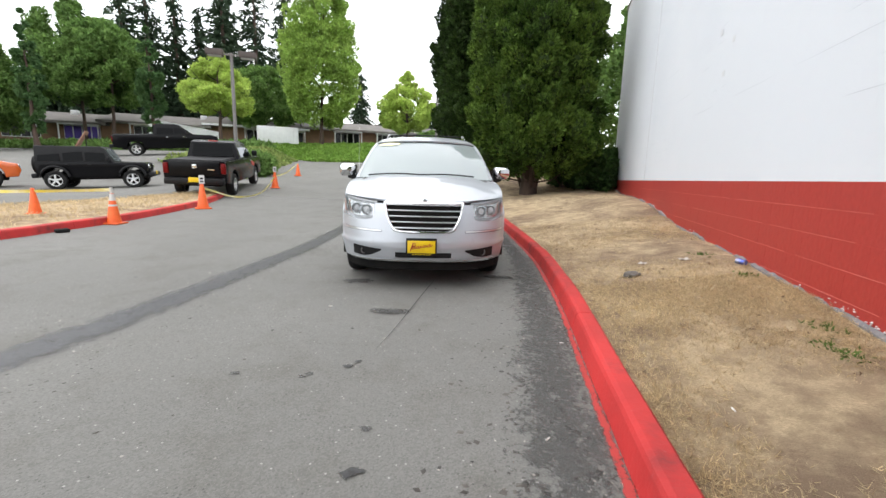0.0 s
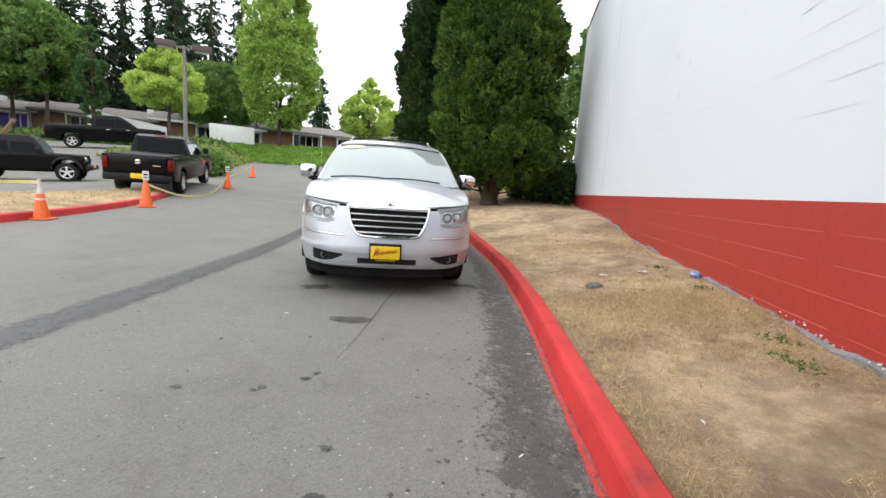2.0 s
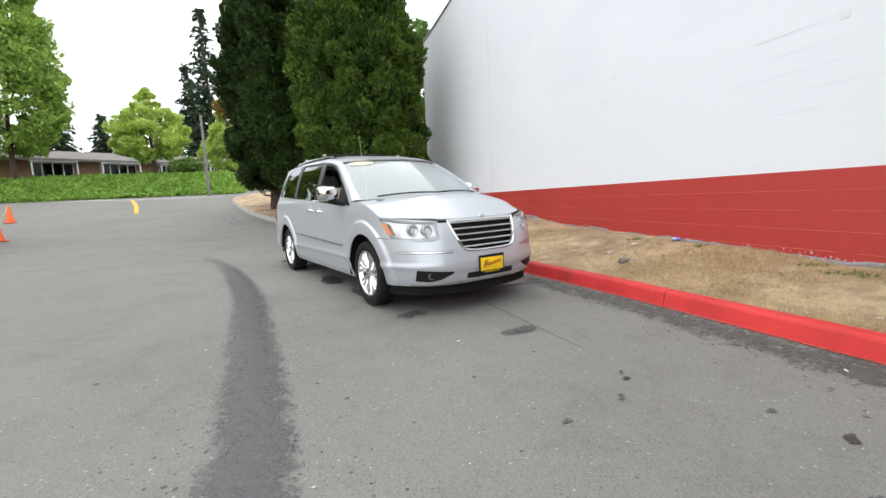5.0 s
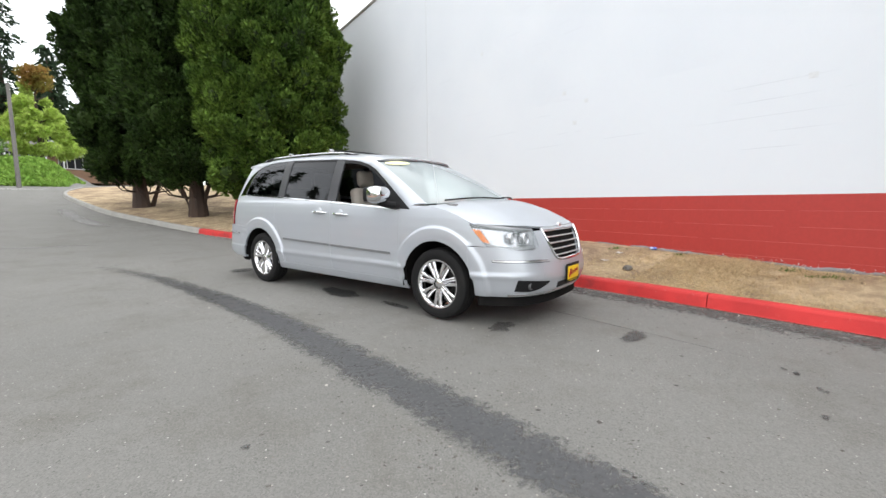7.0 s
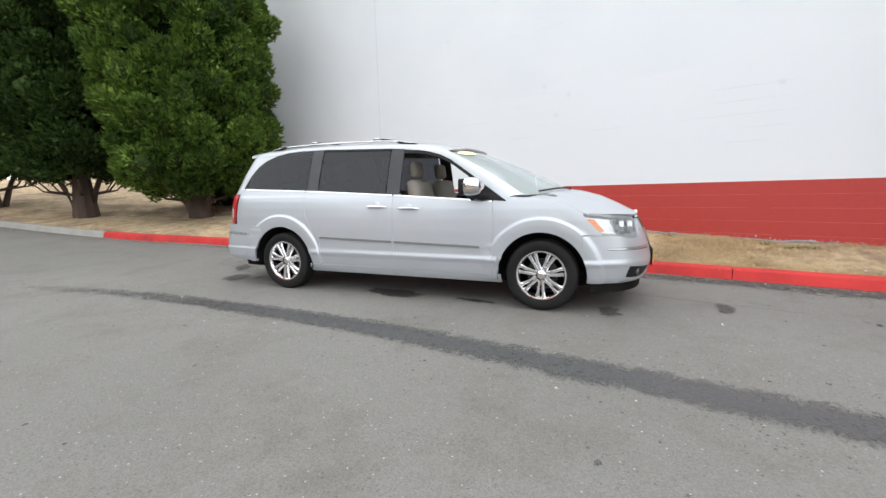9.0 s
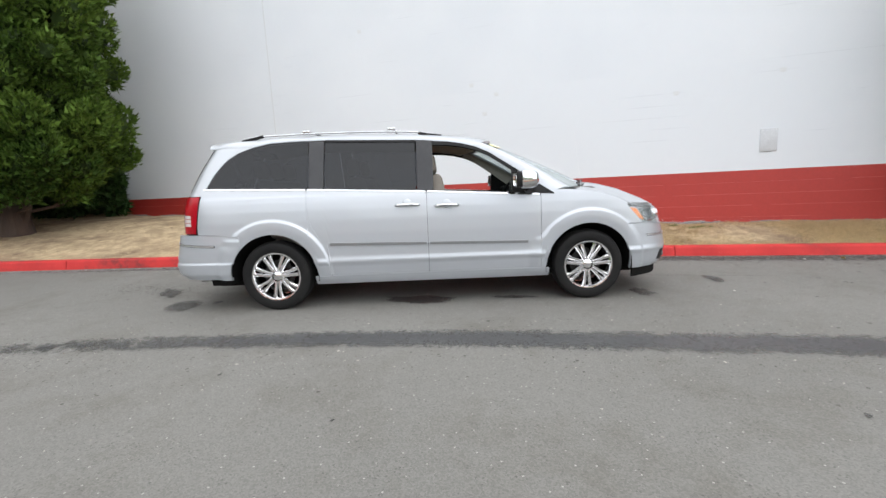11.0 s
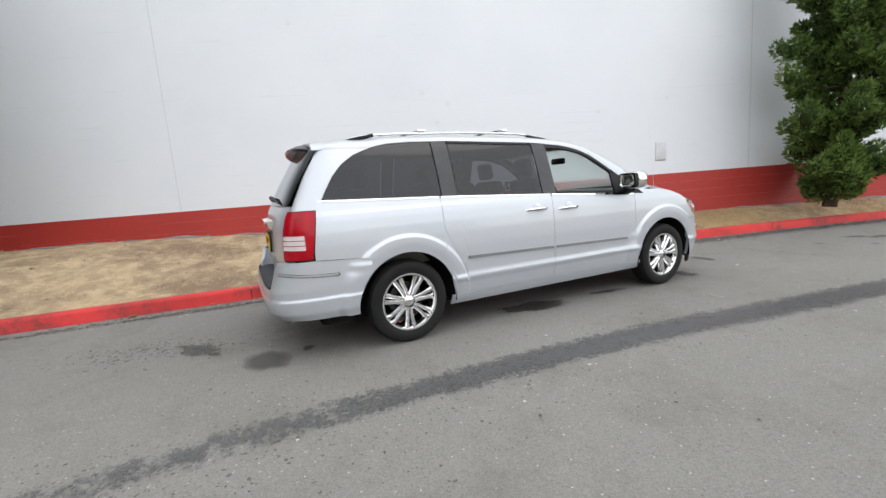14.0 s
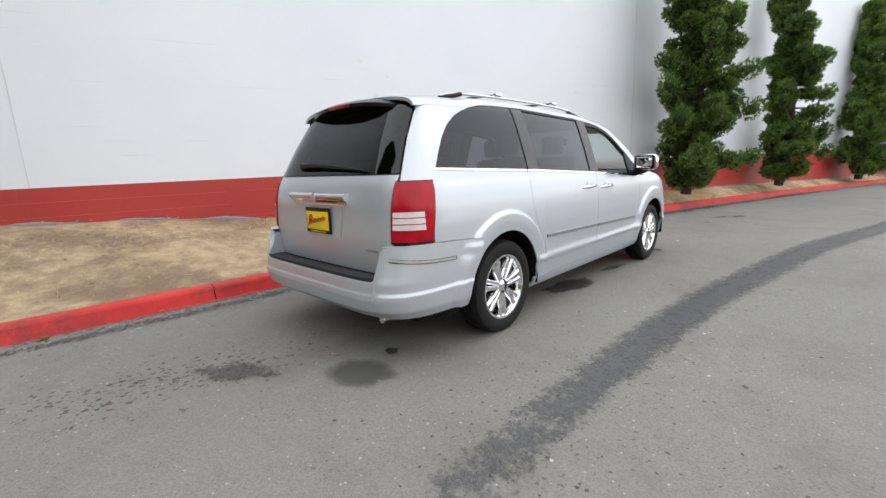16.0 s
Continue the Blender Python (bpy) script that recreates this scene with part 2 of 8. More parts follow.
xs = [-600, -300, -150, -100] + list(np.arange(-80, -20, 1.5)) + list(np.arange(-20, 12, 0.5)) + [14, 18, 25, 40, 80, 200, 600]
ys = [-600, -200, -80, -40] + list(np.arange(-25, -6, 2.0)) + list(np.arange(-6, 50, 0.5)) + list(np.arange(50, 80, 2.0)) + [100, 150, 300, 900]
ground = tagged(sheet("ground", xs, ys, land_z, M_ASPHALT), "worn grey asphalt of a sloping driveway", "ground", kind="structure")

KERB_RIGHT = [(1.3, -34), (1.4, -20), (1.42, -12), (1.36, -7), (1.16, -2), (0.94, 1), (0.79, 2.2), (0.665, 3.2), (0.53, 4.3), (0.37, 5.3), (0.12, 6.6), (-0.25, 8), (-0.62, 9.3), (-0.94, 10.4), (-1.3, 11.6), (-1.68, 12.7), (-2.1, 13.8), (-2.6, 14.9),
              (-3.15, 16.3), (-3.65, 17.6), (-4.3, 19.2), (-5.6, 22.3), (-6.75, 26.1), (-7.4, 29), (-7.5, 31.5), (-6.8, 34), (-4.5, 36), (0, 37), (8, 37.5)]
KERB_LEFT = [(-7.4, -16), (-7.45, -6), (-7.6, 1), (-7.95, 4.9), (-8.2, 6), (-8.5, 7.3), (-9.25, 9.2), (-10.05, 10.9), (-11.0, 12.6), (-11.75, 13.8)]
kerb_line = curve_through(KERB_RIGHT, 0.3)
kerb_left_line = curve_through(KERB_LEFT, 0.3)


def side_of(line):
    """Unit vectors to the right of a line, seen along it."""
    d = np.gradient(line, axis=0)
    d /= np.linalg.norm(d, axis=1)[:, None]
    return np.stack([d[:, 1], -d[:, 0]], axis=1)


KERB_H, KERB_W = 0.145, 0.16


def kerb_length(name, line, normals, i0, i1, material, side=1):
    """One cast length of kerb: a sloped face, a rounded top and a back."""
    prof = [(-0.012, -0.05), (0.0, 0.0), (0.025, KERB_H - 0.03), (0.036, KERB_H - 0.01), (0.06, KERB_H), (KERB_W - 0.02, KERB_H + 0.002), (KERB_W, KERB_H - 0.015), (KERB_W + 0.005, -0.05)]
    verts, faces = [], []
    m = len(prof)
    ks = list(range(i0, i1 + 1))
    for k in ks:
        shrink = 0.003 if k in (i0, i1) else 0
        x, y = line[k]
        if k in (i0, i1):
            d = line[k + 1 if k == i0 else k - 1] - line[k]
            x, y = line[k] + d / np.linalg.norm(d) * 0.005
        nx, ny = normals[k] * side
        for off, h in prof:
            wob = 0.004 * noise.noise((x * 2.1, y * 2.1, off * 9))
            verts.append((x + nx * (off + wob), y + ny * (off + wob), land_z(x, y) + h + wob - (shrink if h > 0.05 else 0)))
    for j in range(len(ks) - 1):
        for i in range(m - 1):
            a = j * m + i
            faces.append((a, a + 1, a + m + 1, a + m) if side < 0 else (a, a + m, a + m + 1, a + 1))
    faces.append(tuple(range(m)) if side > 0 else tuple(reversed(range(m))))
    last = (len(ks) - 1) * m
    faces.append(tuple(reversed(range(last, last + m))) if side > 0 else tuple(range(last, last + m)))
    return mesh_ob(name, verts, faces, material, False)


def lay_kerb(name, line, label, side, parts):
    top = tagged(new(name), label, "kerb", kind="structure")
    normals = side_of(line)
    for i0, i1, material in parts:
        ob = kerb_length("kerb_stone", line, normals, i0, i1, material, side)
        ob.parent = top
    return top


def kerb_cuts(line, length, is_red):
    cuts, acc, start = [], 0, 0
    for i in range(1, len(line)):
        acc += np.linalg.norm(line[i] - line[i - 1])
        if acc > length or i == len(line) - 1:
            cuts.append((start, i, M_RED_KERB if is_red(line[start]) else M_GREY_KERB))
            start, acc = i, 0
    return cuts


lay_kerb("kerb_right", kerb_line, "red painted concrete kerb along dry verge, bare grey further up", 1, kerb_cuts(kerb_line, 3.0, lambda p: p[1] < 14.5))
lay_kerb("kerb_left", kerb_left_line, "red painted concrete kerb round dry grass strip", -1, kerb_cuts(kerb_left_line, 3.0, lambda p: True))

# dry verge between kerb and wall
WALL_X, WALL_END = 2.32, 19.3
WALL_FOOT = [(-40, -0.1), (-12, 0.05), (-5, 0.2), (0, 0.27), (3.5, 0.27), (5, 0.33), (8.5, 0.42), (10.4, 0.6), (12.5, 0.7), (16, 0.7), (20, 0.95), (25, 1.35), (31, 1.85), (38, 2.5)]
VERGE_FAR = [(-40, WALL_X), (19.2, WALL_X), (19.5, 7), (38, 9)]


def verge_z(x, y, t):
    edge = land_z(x, y) + KERB_H - 0.01
    foot = interp(y, WALL_FOOT)
    hump = 0.12 * math.sin(math.pi * t) * smooth01((y - 9) / 5)
    drop = 0.04 + 0.06 * smooth01((3.0 - y) / 1.3)
    z = lerp(road_z(y) + KERB_H - drop, foot, smooth01(t) * 0.6 + t * 0.4) + hump
    return z + 0.03 * noise.noise((x * 1.3, y * 1.3, 0)) * min(1, 6 * t) + 0.012 * noise.noise((x * 5, y * 5, 3)) * min(1, 6 * t)


nrm = side_of(kerb_line)
verge_verts, verge_faces = [], []
ACROSS = 22
for k, (x, y) in enumerate(kerb_line):
    x0, y0 = x + nrm[k][0] * (KERB_W - 0.01), y + nrm[k][1] * (KERB_W - 0.01)
    x1 = max(interp(y, VERGE_FAR), x0 + 0.1)
    for i in range(ACROSS + 1):
        t = i / ACROSS
        px, py = lerp(x0, x1, t), y0
        verge_verts.append((px, py, verge_z(px, py, t)))
row = ACROSS + 1
for k in range(len(kerb_line) - 1):
    for i in range(ACROSS):
        a = k * row + i
        verge_faces.append((a, a + 1, a + row + 1, a + row))
verge = tagged(mesh_ob("verge", verge_verts, verge_faces, M_DIRT, True), "dry brown dirt verge with dead grass", "verge", kind="structure")


def verge_height(x, y):
    """Height of the verge at a place."""
    k = int(np.argmin(np.abs(kerb_line[:, 1] - y) + 100 * (kerb_line[:, 1] > 36)))
    x0 = kerb_line[k][0] + KERB_W
    x1 = max(interp(y, VERGE_FAR), x0 + 0.1)
    return verge_z(x, y, min(1, max(0, (x - x0) / (x1 - x0))))


# ---- the big block wall ----
WALL_TOP = 7.57
PAINT_LINE = 1.17
wall = tagged(new("wall_east"), "long painted block wall, white above a red band", "wall", kind="structure")
def box_data(x0, x1, y0, y1, z0, z1):
    v = [(x, y, z) for x in (x0, x1) for y in (y0, y1) for z in (z0, z1)]
    f = [(0, 1, 3, 2), (4, 6, 7, 5), (0, 4, 5, 1), (2, 3, 7, 6), (0, 2, 6, 4), (1, 5, 7, 3)]
    return v, f
v, f = box_data(WALL_X + 0.004, WALL_X + 24, -38, WALL_END, -0.8, WALL_TOP - 0.02)
core = mesh_ob("wall_core", v, f, M_WALL_WHITE)
core.parent = wall
v, f = box_data(WALL_X, WALL_X + 0.1, -38, WALL_END, -0.8, PAINT_LINE)
red = mesh_ob("red_band", v, f, M_WALL_RED)
red.parent = wall

# ---- parts ----
def part(name, data, material, parent, label=""):
    """One mesh object under a thing or a part; data: a bmesh, or verts and faces."""
    me = bpy.data.meshes.new(name)
    if isinstance(data, bmesh.types.BMesh):
        data.to_mesh(me)
        data.free()
    else:
        me.from_pydata([tuple(v) for v in data[0]], [], data[1])
        if len(data) > 2:
            me.polygons.foreach_set("use_smooth", data[2])
    for m in material if isinstance(material, (list, tuple)) else [material]:
        me.materials.append(m)
    me.update()
    ob = new(name, me)
    ob.parent = parent
    return tagged(ob, label) if label else ob


def thing(name, label, category, m=None, group="", kind=""):
    ob = tagged(new(name), label, category, group, kind)
    if m is not None:
        ob.matrix_world = m
    return ob


def smoothed(bm, angle=40):
    for f in bm.faces:
        f.smooth = True
    for e in bm.edges:
        if len(e.link_faces) == 2 and e.calc_face_angle(0) > radians(angle):
            e.smooth = False
    return bm


def bm_box(sx, sy, sz, bevel=0.0, at=(0, 0, 0), turn=(0, 0, 0), segments=2, bm=None):
    b = bmesh.new()
    bmesh.ops.create_cube(b, size=1, matrix=Matrix.Diagonal((sx, sy, sz, 1)))
    if bevel:
        bmesh.ops.bevel(b, geom=b.edges[:], offset=bevel, segments=segments, profile=0.5, affect="EDGES")
    bmesh.ops.transform(b, matrix=pose(*at, *turn), verts=b.verts)
    return join(bm, b)


def join(bm, b):
    if bm is None:
        return smoothed(b, 35)
    me = bpy.data.meshes.new("tmp")
    smoothed(b, 35).to_mesh(me)
    b.free()
    bm.from_mesh(me)
    bpy.data.meshes.remove(me)
    return bm


def bm_lathe(profile, n=32, axis="z", at=(0, 0, 0), bm=None, caps=True):
    """Turns a profile of (radius, height) round an axis."""
    b = bmesh.new()
    rings = []
    for r, h in profile:
        ring = []
        for i in range(n):
            a = 2 * math.pi * i / n
            p = (r * math.cos(a), r * math.sin(a), h)
            if axis == "y":
                p = (p[0], p[2], p[1])
            elif axis == "x":
                p = (p[2], p[0], p[1])
            ring.append(b.verts.new(p))
        rings.append(ring)
    for a, c in zip(rings, rings[1:]):
        for i in range(n):
            b.faces.new((a[i], a[(i + 1) % n], c[(i + 1) % n], c[i]))
    for ring in (rings[0], rings[-1]) if caps else ():
        if (ring[0].co - ring[n // 2].co).length > 1e-4:
            b.faces.new(ring)
    bmesh.ops.remove_doubles(b, verts=b.verts, dist=1e-5)
    bmesh.ops.recalc_face_normals(b, faces=b.faces)
    bmesh.ops.translate(b, verts=b.verts, vec=at)
    return join(bm, b)


def bm_tube(points, radius, n=8, bm=None, taper=None):
    """A round bar along points; radius may be a list."""
    b = bmesh.new()
    p = [Vector(q) for q in points]
    rad = radius if isinstance(radius, (list, tuple)) else [radius] * len(p)
    rings = []
    up = Vector((0, 0, 1))
    for i, q in enumerate(p):
        d = (p[min(i + 1, len(p) - 1)] - p[max(i - 1, 0)]).normalized()
        a = d.cross(up if abs(d.z) < 0.95 else Vector((1, 0, 0))).normalized()
        c = a.cross(d)
        rings.append([b.verts.new(q + (a * math.cos(2 * math.pi * k / n) + c * math.sin(2 * math.pi * k / n)) * rad[i]) for k in range(n)])
    for r0, r1 in zip(rings, rings[1:]):
        for k in range(n):
            b.faces.new((r0[k], r0[(k + 1) % n], r1[(k + 1) % n], r1[k]))
    b.faces.new(rings[0])
    b.faces.new(rings[-1])
    bmesh.ops.recalc_face_normals(b, faces=b.faces)
    return join(bm, b)


def patch(fn, nu, nv, thick=0.014, lift=0.0):
    """A curved panel: fn(u, v) gives its places; the rim is folded inwards."""
    g = np.array([[fn(i / nu, j / nv) for i in range(nu + 1)] for j in range(nv + 1)], float)
    du, dv = np.gradient(g, axis=1), np.gradient(g, axis=0)
    nn = np.cross(du, dv)
    nn /= np.linalg.norm(nn, axis=2)[:, :, None] + 1e-9
    flip = np.mean(np.sum(nn * (g - np.array([min(0.2, max(-3.4, g[:, :, 0].mean())), 0, 0.75])), axis=2)) < 0
    if flip:
        nn = -nn
    g = g + nn * lift
    verts = [tuple(p) for p in g.reshape(-1, 3)]
    w = nu + 1
    faces = [(j * w + i, j * w + i + 1, (j + 1) * w + i + 1, (j + 1) * w + i) for j in range(nv) for i in range(nu)]
    sm = [True] * len(faces)
    border = [(0, i) for i in range(nu)] + [(j, nu) for j in range(nv)] + [(nv, i) for i in range(nu, 0, -1)] + [(j, 0) for j in range(nv, 0, -1)]
    if thick:
        base = len(verts)
        for j, i in border:
            verts.append(tuple(g[j, i]))
        for j, i in border:
            verts.append(tuple(g[j, i] - nn[j, i] * thick))
        n = len(border)
        for k in range(n):
            faces.append((base + k, base + (k + 1) % n, base + n + (k + 1) % n, base + n + k))
            sm.append(False)
    if flip:
        faces = [tuple(reversed(f)) for f in faces]
    return verts, faces, sm

# ---- plants ----
def np_mesh(name, verts, faces, material, smooth=False):
    """A mesh from arrays: verts (n, 3) and faces (m, 3 or 4)."""
    me = bpy.data.meshes.new(name)
    verts, faces = np.asarray(verts, np.float32), np.asarray(faces, np.int32)
    k = faces.shape[1]
    me.vertices.add(len(verts))
    me.vertices.foreach_set("co", verts.ravel())
    me.loops.add(faces.size)
    me.loops.foreach_set("vertex_index", faces.ravel())
    me.polygons.add(len(faces))
    me.polygons.foreach_set("loop_start", np.arange(len(faces), dtype=np.int32) * k)
    me.materials.append(material)
    me.update(calc_edges=True)
    me.polygons.foreach_set("use_smooth", np.zeros(len(faces), bool))
    return me


def leaf_mat(name, c1, c2, vary=0.4, see=0.25):
    """Leaves in two tones with a little light through them."""
    m, nt, b = nodes_of(name)
    co = coord_of(nt)
    f1 = noise_of(nt, co, 0.9, 4)
    geo = nt.nodes.new("ShaderNodeNewGeometry")
    col = mixer(nt, f1, c1, c2)
    hs = nt.nodes.new("ShaderNodeHueSaturation")
    mr = nt.nodes.new("ShaderNodeMapRange")
    put_in(nt, mr, To_Min=1 - vary, To_Max=1 + vary)
    nt.links.new(geo.outputs["Random Per Island"], mr.inputs["Value"])
    nt.links.new(mr.outputs["Result"], hs.inputs["Value"])
    nt.links.new(col, hs.inputs["Color"])
    nt.links.new(hs.outputs["Color"], b.inputs["Base Color"])
    put_in(nt, b, Roughness=0.55)
    b.inputs["Specular IOR Level"].default_value = 0.1
    if see:
        out = nt.nodes["Material Output"]
        tl = nt.nodes.new("ShaderNodeBsdfTranslucent")
        nt.links.new(hs.outputs["Color"], tl.inputs["Color"])
        mx = nt.nodes.new("ShaderNodeMixShader")
        mx.inputs[0].default_value = see
        nt.links.new(b.outputs[0], mx.inputs[1])
        nt.links.new(tl.outputs[0], mx.inputs[2])
        nt.links.new(mx.outputs[0], out.inputs["Surface"])
    return m


def sprays(rng, at, out, size, blades=5, spread=0.8, width=0.28, droop=0.0):
    """Tufts of pointed blades at the places at (n, 3), pointing along out (n, 3). Returns verts and triangles."""
    n = len(at)
    at, out = np.repeat(at, blades, 0), np.repeat(out, blades, 0)
    d = out + rng.normal(0, spread, (n * blades, 3))
    d[:, 2] -= droop
    d /= np.linalg.norm(d, axis=1)[:, None] + 1e-9
    r = rng.normal(0, 1, (n * blades, 3))
    side_v = np.cross(d, r)
    side_v /= np.linalg.norm(side_v, axis=1)[:, None] + 1e-9
    ln = (size * rng.uniform(0.6, 1.3, n * blades))[:, None]
    base = at + rng.normal(0, size * 0.25, (n * blades, 3))
    w = ln * width
    blade = np.stack([base + side_v * w, base - side_v * w, base + d * ln], 1).reshape(-1, 3)
    return blade, np.arange(len(blade)).reshape(-1, 3)


def trunk_data(rng, height, r0, r1, lean=0.05, n=10, rings=9, flare_r=1.5):
    pts, rad = [], []
    ox, oy = 0, 0
    for k in range(rings):
        t = k / (rings - 1)
        ox += rng.normal(0, lean) * height / rings
        oy += rng.normal(0, lean) * height / rings
        pts.append((ox, oy, t * height - 0.15 * (k == 0)))
        rad.append(lerp(r0, r1, t ** 0.8) * (flare_r if k == 0 else 1))
    return pts, rad


def tree(name, label, at, height, crown_from, radius, profile, leaf, seed, count, size, blades=5, trunk_r=0.2, bark=None, limbs=8, droop=0.0, group="", upward=0.3, clumps=70, clump_r=0.22, width=0.28, spread=0.8, extra_trunks=0):
    """profile: (share of the crown's height, share of its radius). Leaves sit in clumps on the crown's skin."""
    rng = np.random.default_rng(seed)
    ob = thing(name, label, "tree", pose(*at, 0, 0, seed * 47 % 360), group)
    pts, rad = trunk_data(rng, crown_from + (height - crown_from) * 0.9, trunk_r, trunk_r * 0.12)
    part("trunk", bm_tube(pts, rad, 10), bark or M_BARK, ob, "rough bark trunk")
    for k in range(extra_trunks):
        a = rng.uniform(0, 6.28)
        bm = bm_tube([(0.1 * math.cos(a), 0.1 * math.sin(a), 0), (0.35 * math.cos(a), 0.35 * math.sin(a), crown_from * 0.6), (0.8 * math.cos(a), 0.8 * math.sin(a), crown_from + 1)], [trunk_r * 0.6, trunk_r * 0.45, trunk_r * 0.3], 8)
        part("stem", bm, bark or M_BARK, ob)
    for k in range(limbs):
        t = (k + 0.5) / limbs
        z0 = lerp(crown_from * 0.75, crown_from + (height - crown_from) * 0.8, t)
        a = k * 2.4 + rng.uniform(-0.4, 0.4)
        zc = min(1, max(0, (z0 - crown_from) / (height - crown_from)))
        rr = radius * interp(zc, profile) * 0.8
        bm = bm_tube([(0, 0, z0), (rr * 0.5 * math.cos(a), rr * 0.5 * math.sin(a), z0 + rr * 0.25), (rr * math.cos(a), rr * math.sin(a), z0 + rr * (0.2 + upward))], [trunk_r * 0.3, trunk_r * 0.18, trunk_r * 0.06], 6)
        part("limb", bm, bark or M_BARK, ob)
    zc = np.clip(rng.beta(1.0, 1.0, clumps), 0.0, 1.0)
    weight = np.array([interp(z, profile) for z in zc])
    keep = rng.uniform(0, 1, clumps) < np.maximum(0.35, weight)
    zc, weight = zc[keep], weight[keep]
    ang = rng.uniform(0, 2 * np.pi, len(zc))
    rr = radius * weight * rng.uniform(0.62, 1.04, len(zc))
    cen = np.stack([rr * np.cos(ang), rr * np.sin(ang), crown_from + zc * (height - crown_from)], 1)
    per = max(4, count // len(cen))
    rc = radius * clump_r * rng.uniform(0.7, 1.35, len(cen)) * (0.45 + 0.55 * weight)
    d = rng.normal(0, 1, (len(cen), per, 3))
    d /= np.linalg.norm(d, axis=2)[:, :, None]
    rad_k = rng.uniform(0.55, 1.0, (len(cen), per)) ** 0.6
    pos = cen[:, None, :] + d * (rc[:, None] * rad_k)[:, :, None] * np.array([1, 1, 0.8 + droop])
    axis = np.concatenate([cen[:, :2], np.zeros((len(cen), 1))], 1)
    axis /= np.linalg.norm(axis, axis=1)[:, None] + 1e-9
    out = d * 0.7 + axis[:, None, :] * 0.6 + np.array([0, 0, upward])
    v, f = sprays(rng, pos.reshape(-1, 3), out.reshape(-1, 3), size, blades, spread, width, droop)
    crown = new("crown", np_mesh("crown", v, f, leaf))
    crown.parent = ob
    return ob


L_CEDAR = leaf_mat("cedar_leaves", (0.105, 0.17, 0.03), (0.045, 0.085, 0.017), 0.6, 0.12)
# Darkened leaf green: paints the shade between leaf tufts onto the solid hearts.
L_HEART_SHADE = leaf_mat("painted_leaf_shade", (0.032, 0.054, 0.014), (0.018, 0.032, 0.009), 0.3, 0.0)
L_CEDAR2 = leaf_mat("dark_cedar_leaves", (0.042, 0.075, 0.018), (0.017, 0.034, 0.009), 0.6, 0.08)
L_JUNIPER = leaf_mat("juniper_leaves", (0.15, 0.23, 0.058), (0.075, 0.125, 0.034), 0.5, 0.1)
L_LIME = leaf_mat("lime_leaves", (0.5, 0.62, 0.16), (0.4, 0.53, 0.12), 0.3, 0.4)
L_MAPLE = leaf_mat("maple_leaves", (0.34, 0.48, 0.11), (0.25, 0.38, 0.085), 0.35, 0.35)
L_GREEN = leaf_mat("green_leaves", (0.18, 0.29, 0.08), (0.12, 0.21, 0.06), 0.4, 0.35)
# Near-black filler colour: shade inside the cedar crowns, closing gaps to the sky.
M_CROWN_SHADE = surface("painted_crown_shade", (0.008, 0.013, 0.005), (0.004, 0.007, 0.003), 2, 20, 0.95, bump=0.2, spec=0.0)
L_DARK = leaf_mat("poplar_leaves", (0.1, 0.18, 0.065), (0.065, 0.13, 0.05), 0.4, 0.2)
L_FIR = leaf_mat("fir_needles", (0.042, 0.068, 0.036), (0.028, 0.048, 0.027), 0.4, 0.05)
L_RUST = leaf_mat("rust_leaves", (0.3, 0.16, 0.05), (0.22, 0.2, 0.05), 0.3, 0.3)
L_IVY = leaf_mat("ivy_leaves", (0.24, 0.38, 0.075), (0.17, 0.3, 0.055), 0.28, 0.25)
L_BUSH = leaf_mat("bush_leaves", (0.05, 0.1, 0.025), (0.028, 0.06, 0.018), 0.5, 0.15)
L_STRAW = leaf_mat("dead_grass", (0.66, 0.53, 0.32), (0.5, 0.385, 0.23), 0.35, 0.35)
L_WEED = leaf_mat("weed_leaves", (0.13, 0.2, 0.05), (0.1, 0.16, 0.04), 0.3, 0.2)

COLUMN = [(0, 0.6), (0.06, 0.9), (0.2, 1.0), (0.65, 0.95), (0.85, 0.65), (0.95, 0.3), (1, 0.05)]
ROUND = [(0, 0.45), (0.12, 0.85), (0.35, 1.0), (0.65, 0.85), (0.85, 0.55), (1, 0.15)]
FLAME = [(0, 0.35), (0.15, 0.8), (0.4, 1.0), (0.7, 0.75), (0.9, 0.35), (1, 0.05)]
CONE = [(0, 0.9), (0.1, 1.0), (0.4, 0.7), (0.7, 0.4), (0.9, 0.16), (1, 0.03)]

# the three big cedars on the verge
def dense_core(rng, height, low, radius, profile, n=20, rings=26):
    """A closed, lumpy filler body that stands for the shade inside a thick crown."""
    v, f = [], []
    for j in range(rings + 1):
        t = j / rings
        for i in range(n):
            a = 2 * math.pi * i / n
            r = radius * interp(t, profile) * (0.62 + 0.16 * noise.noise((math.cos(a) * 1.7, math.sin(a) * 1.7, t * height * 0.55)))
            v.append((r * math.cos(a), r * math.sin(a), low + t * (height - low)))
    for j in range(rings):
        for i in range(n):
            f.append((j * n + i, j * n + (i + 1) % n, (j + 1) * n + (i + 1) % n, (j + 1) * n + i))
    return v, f


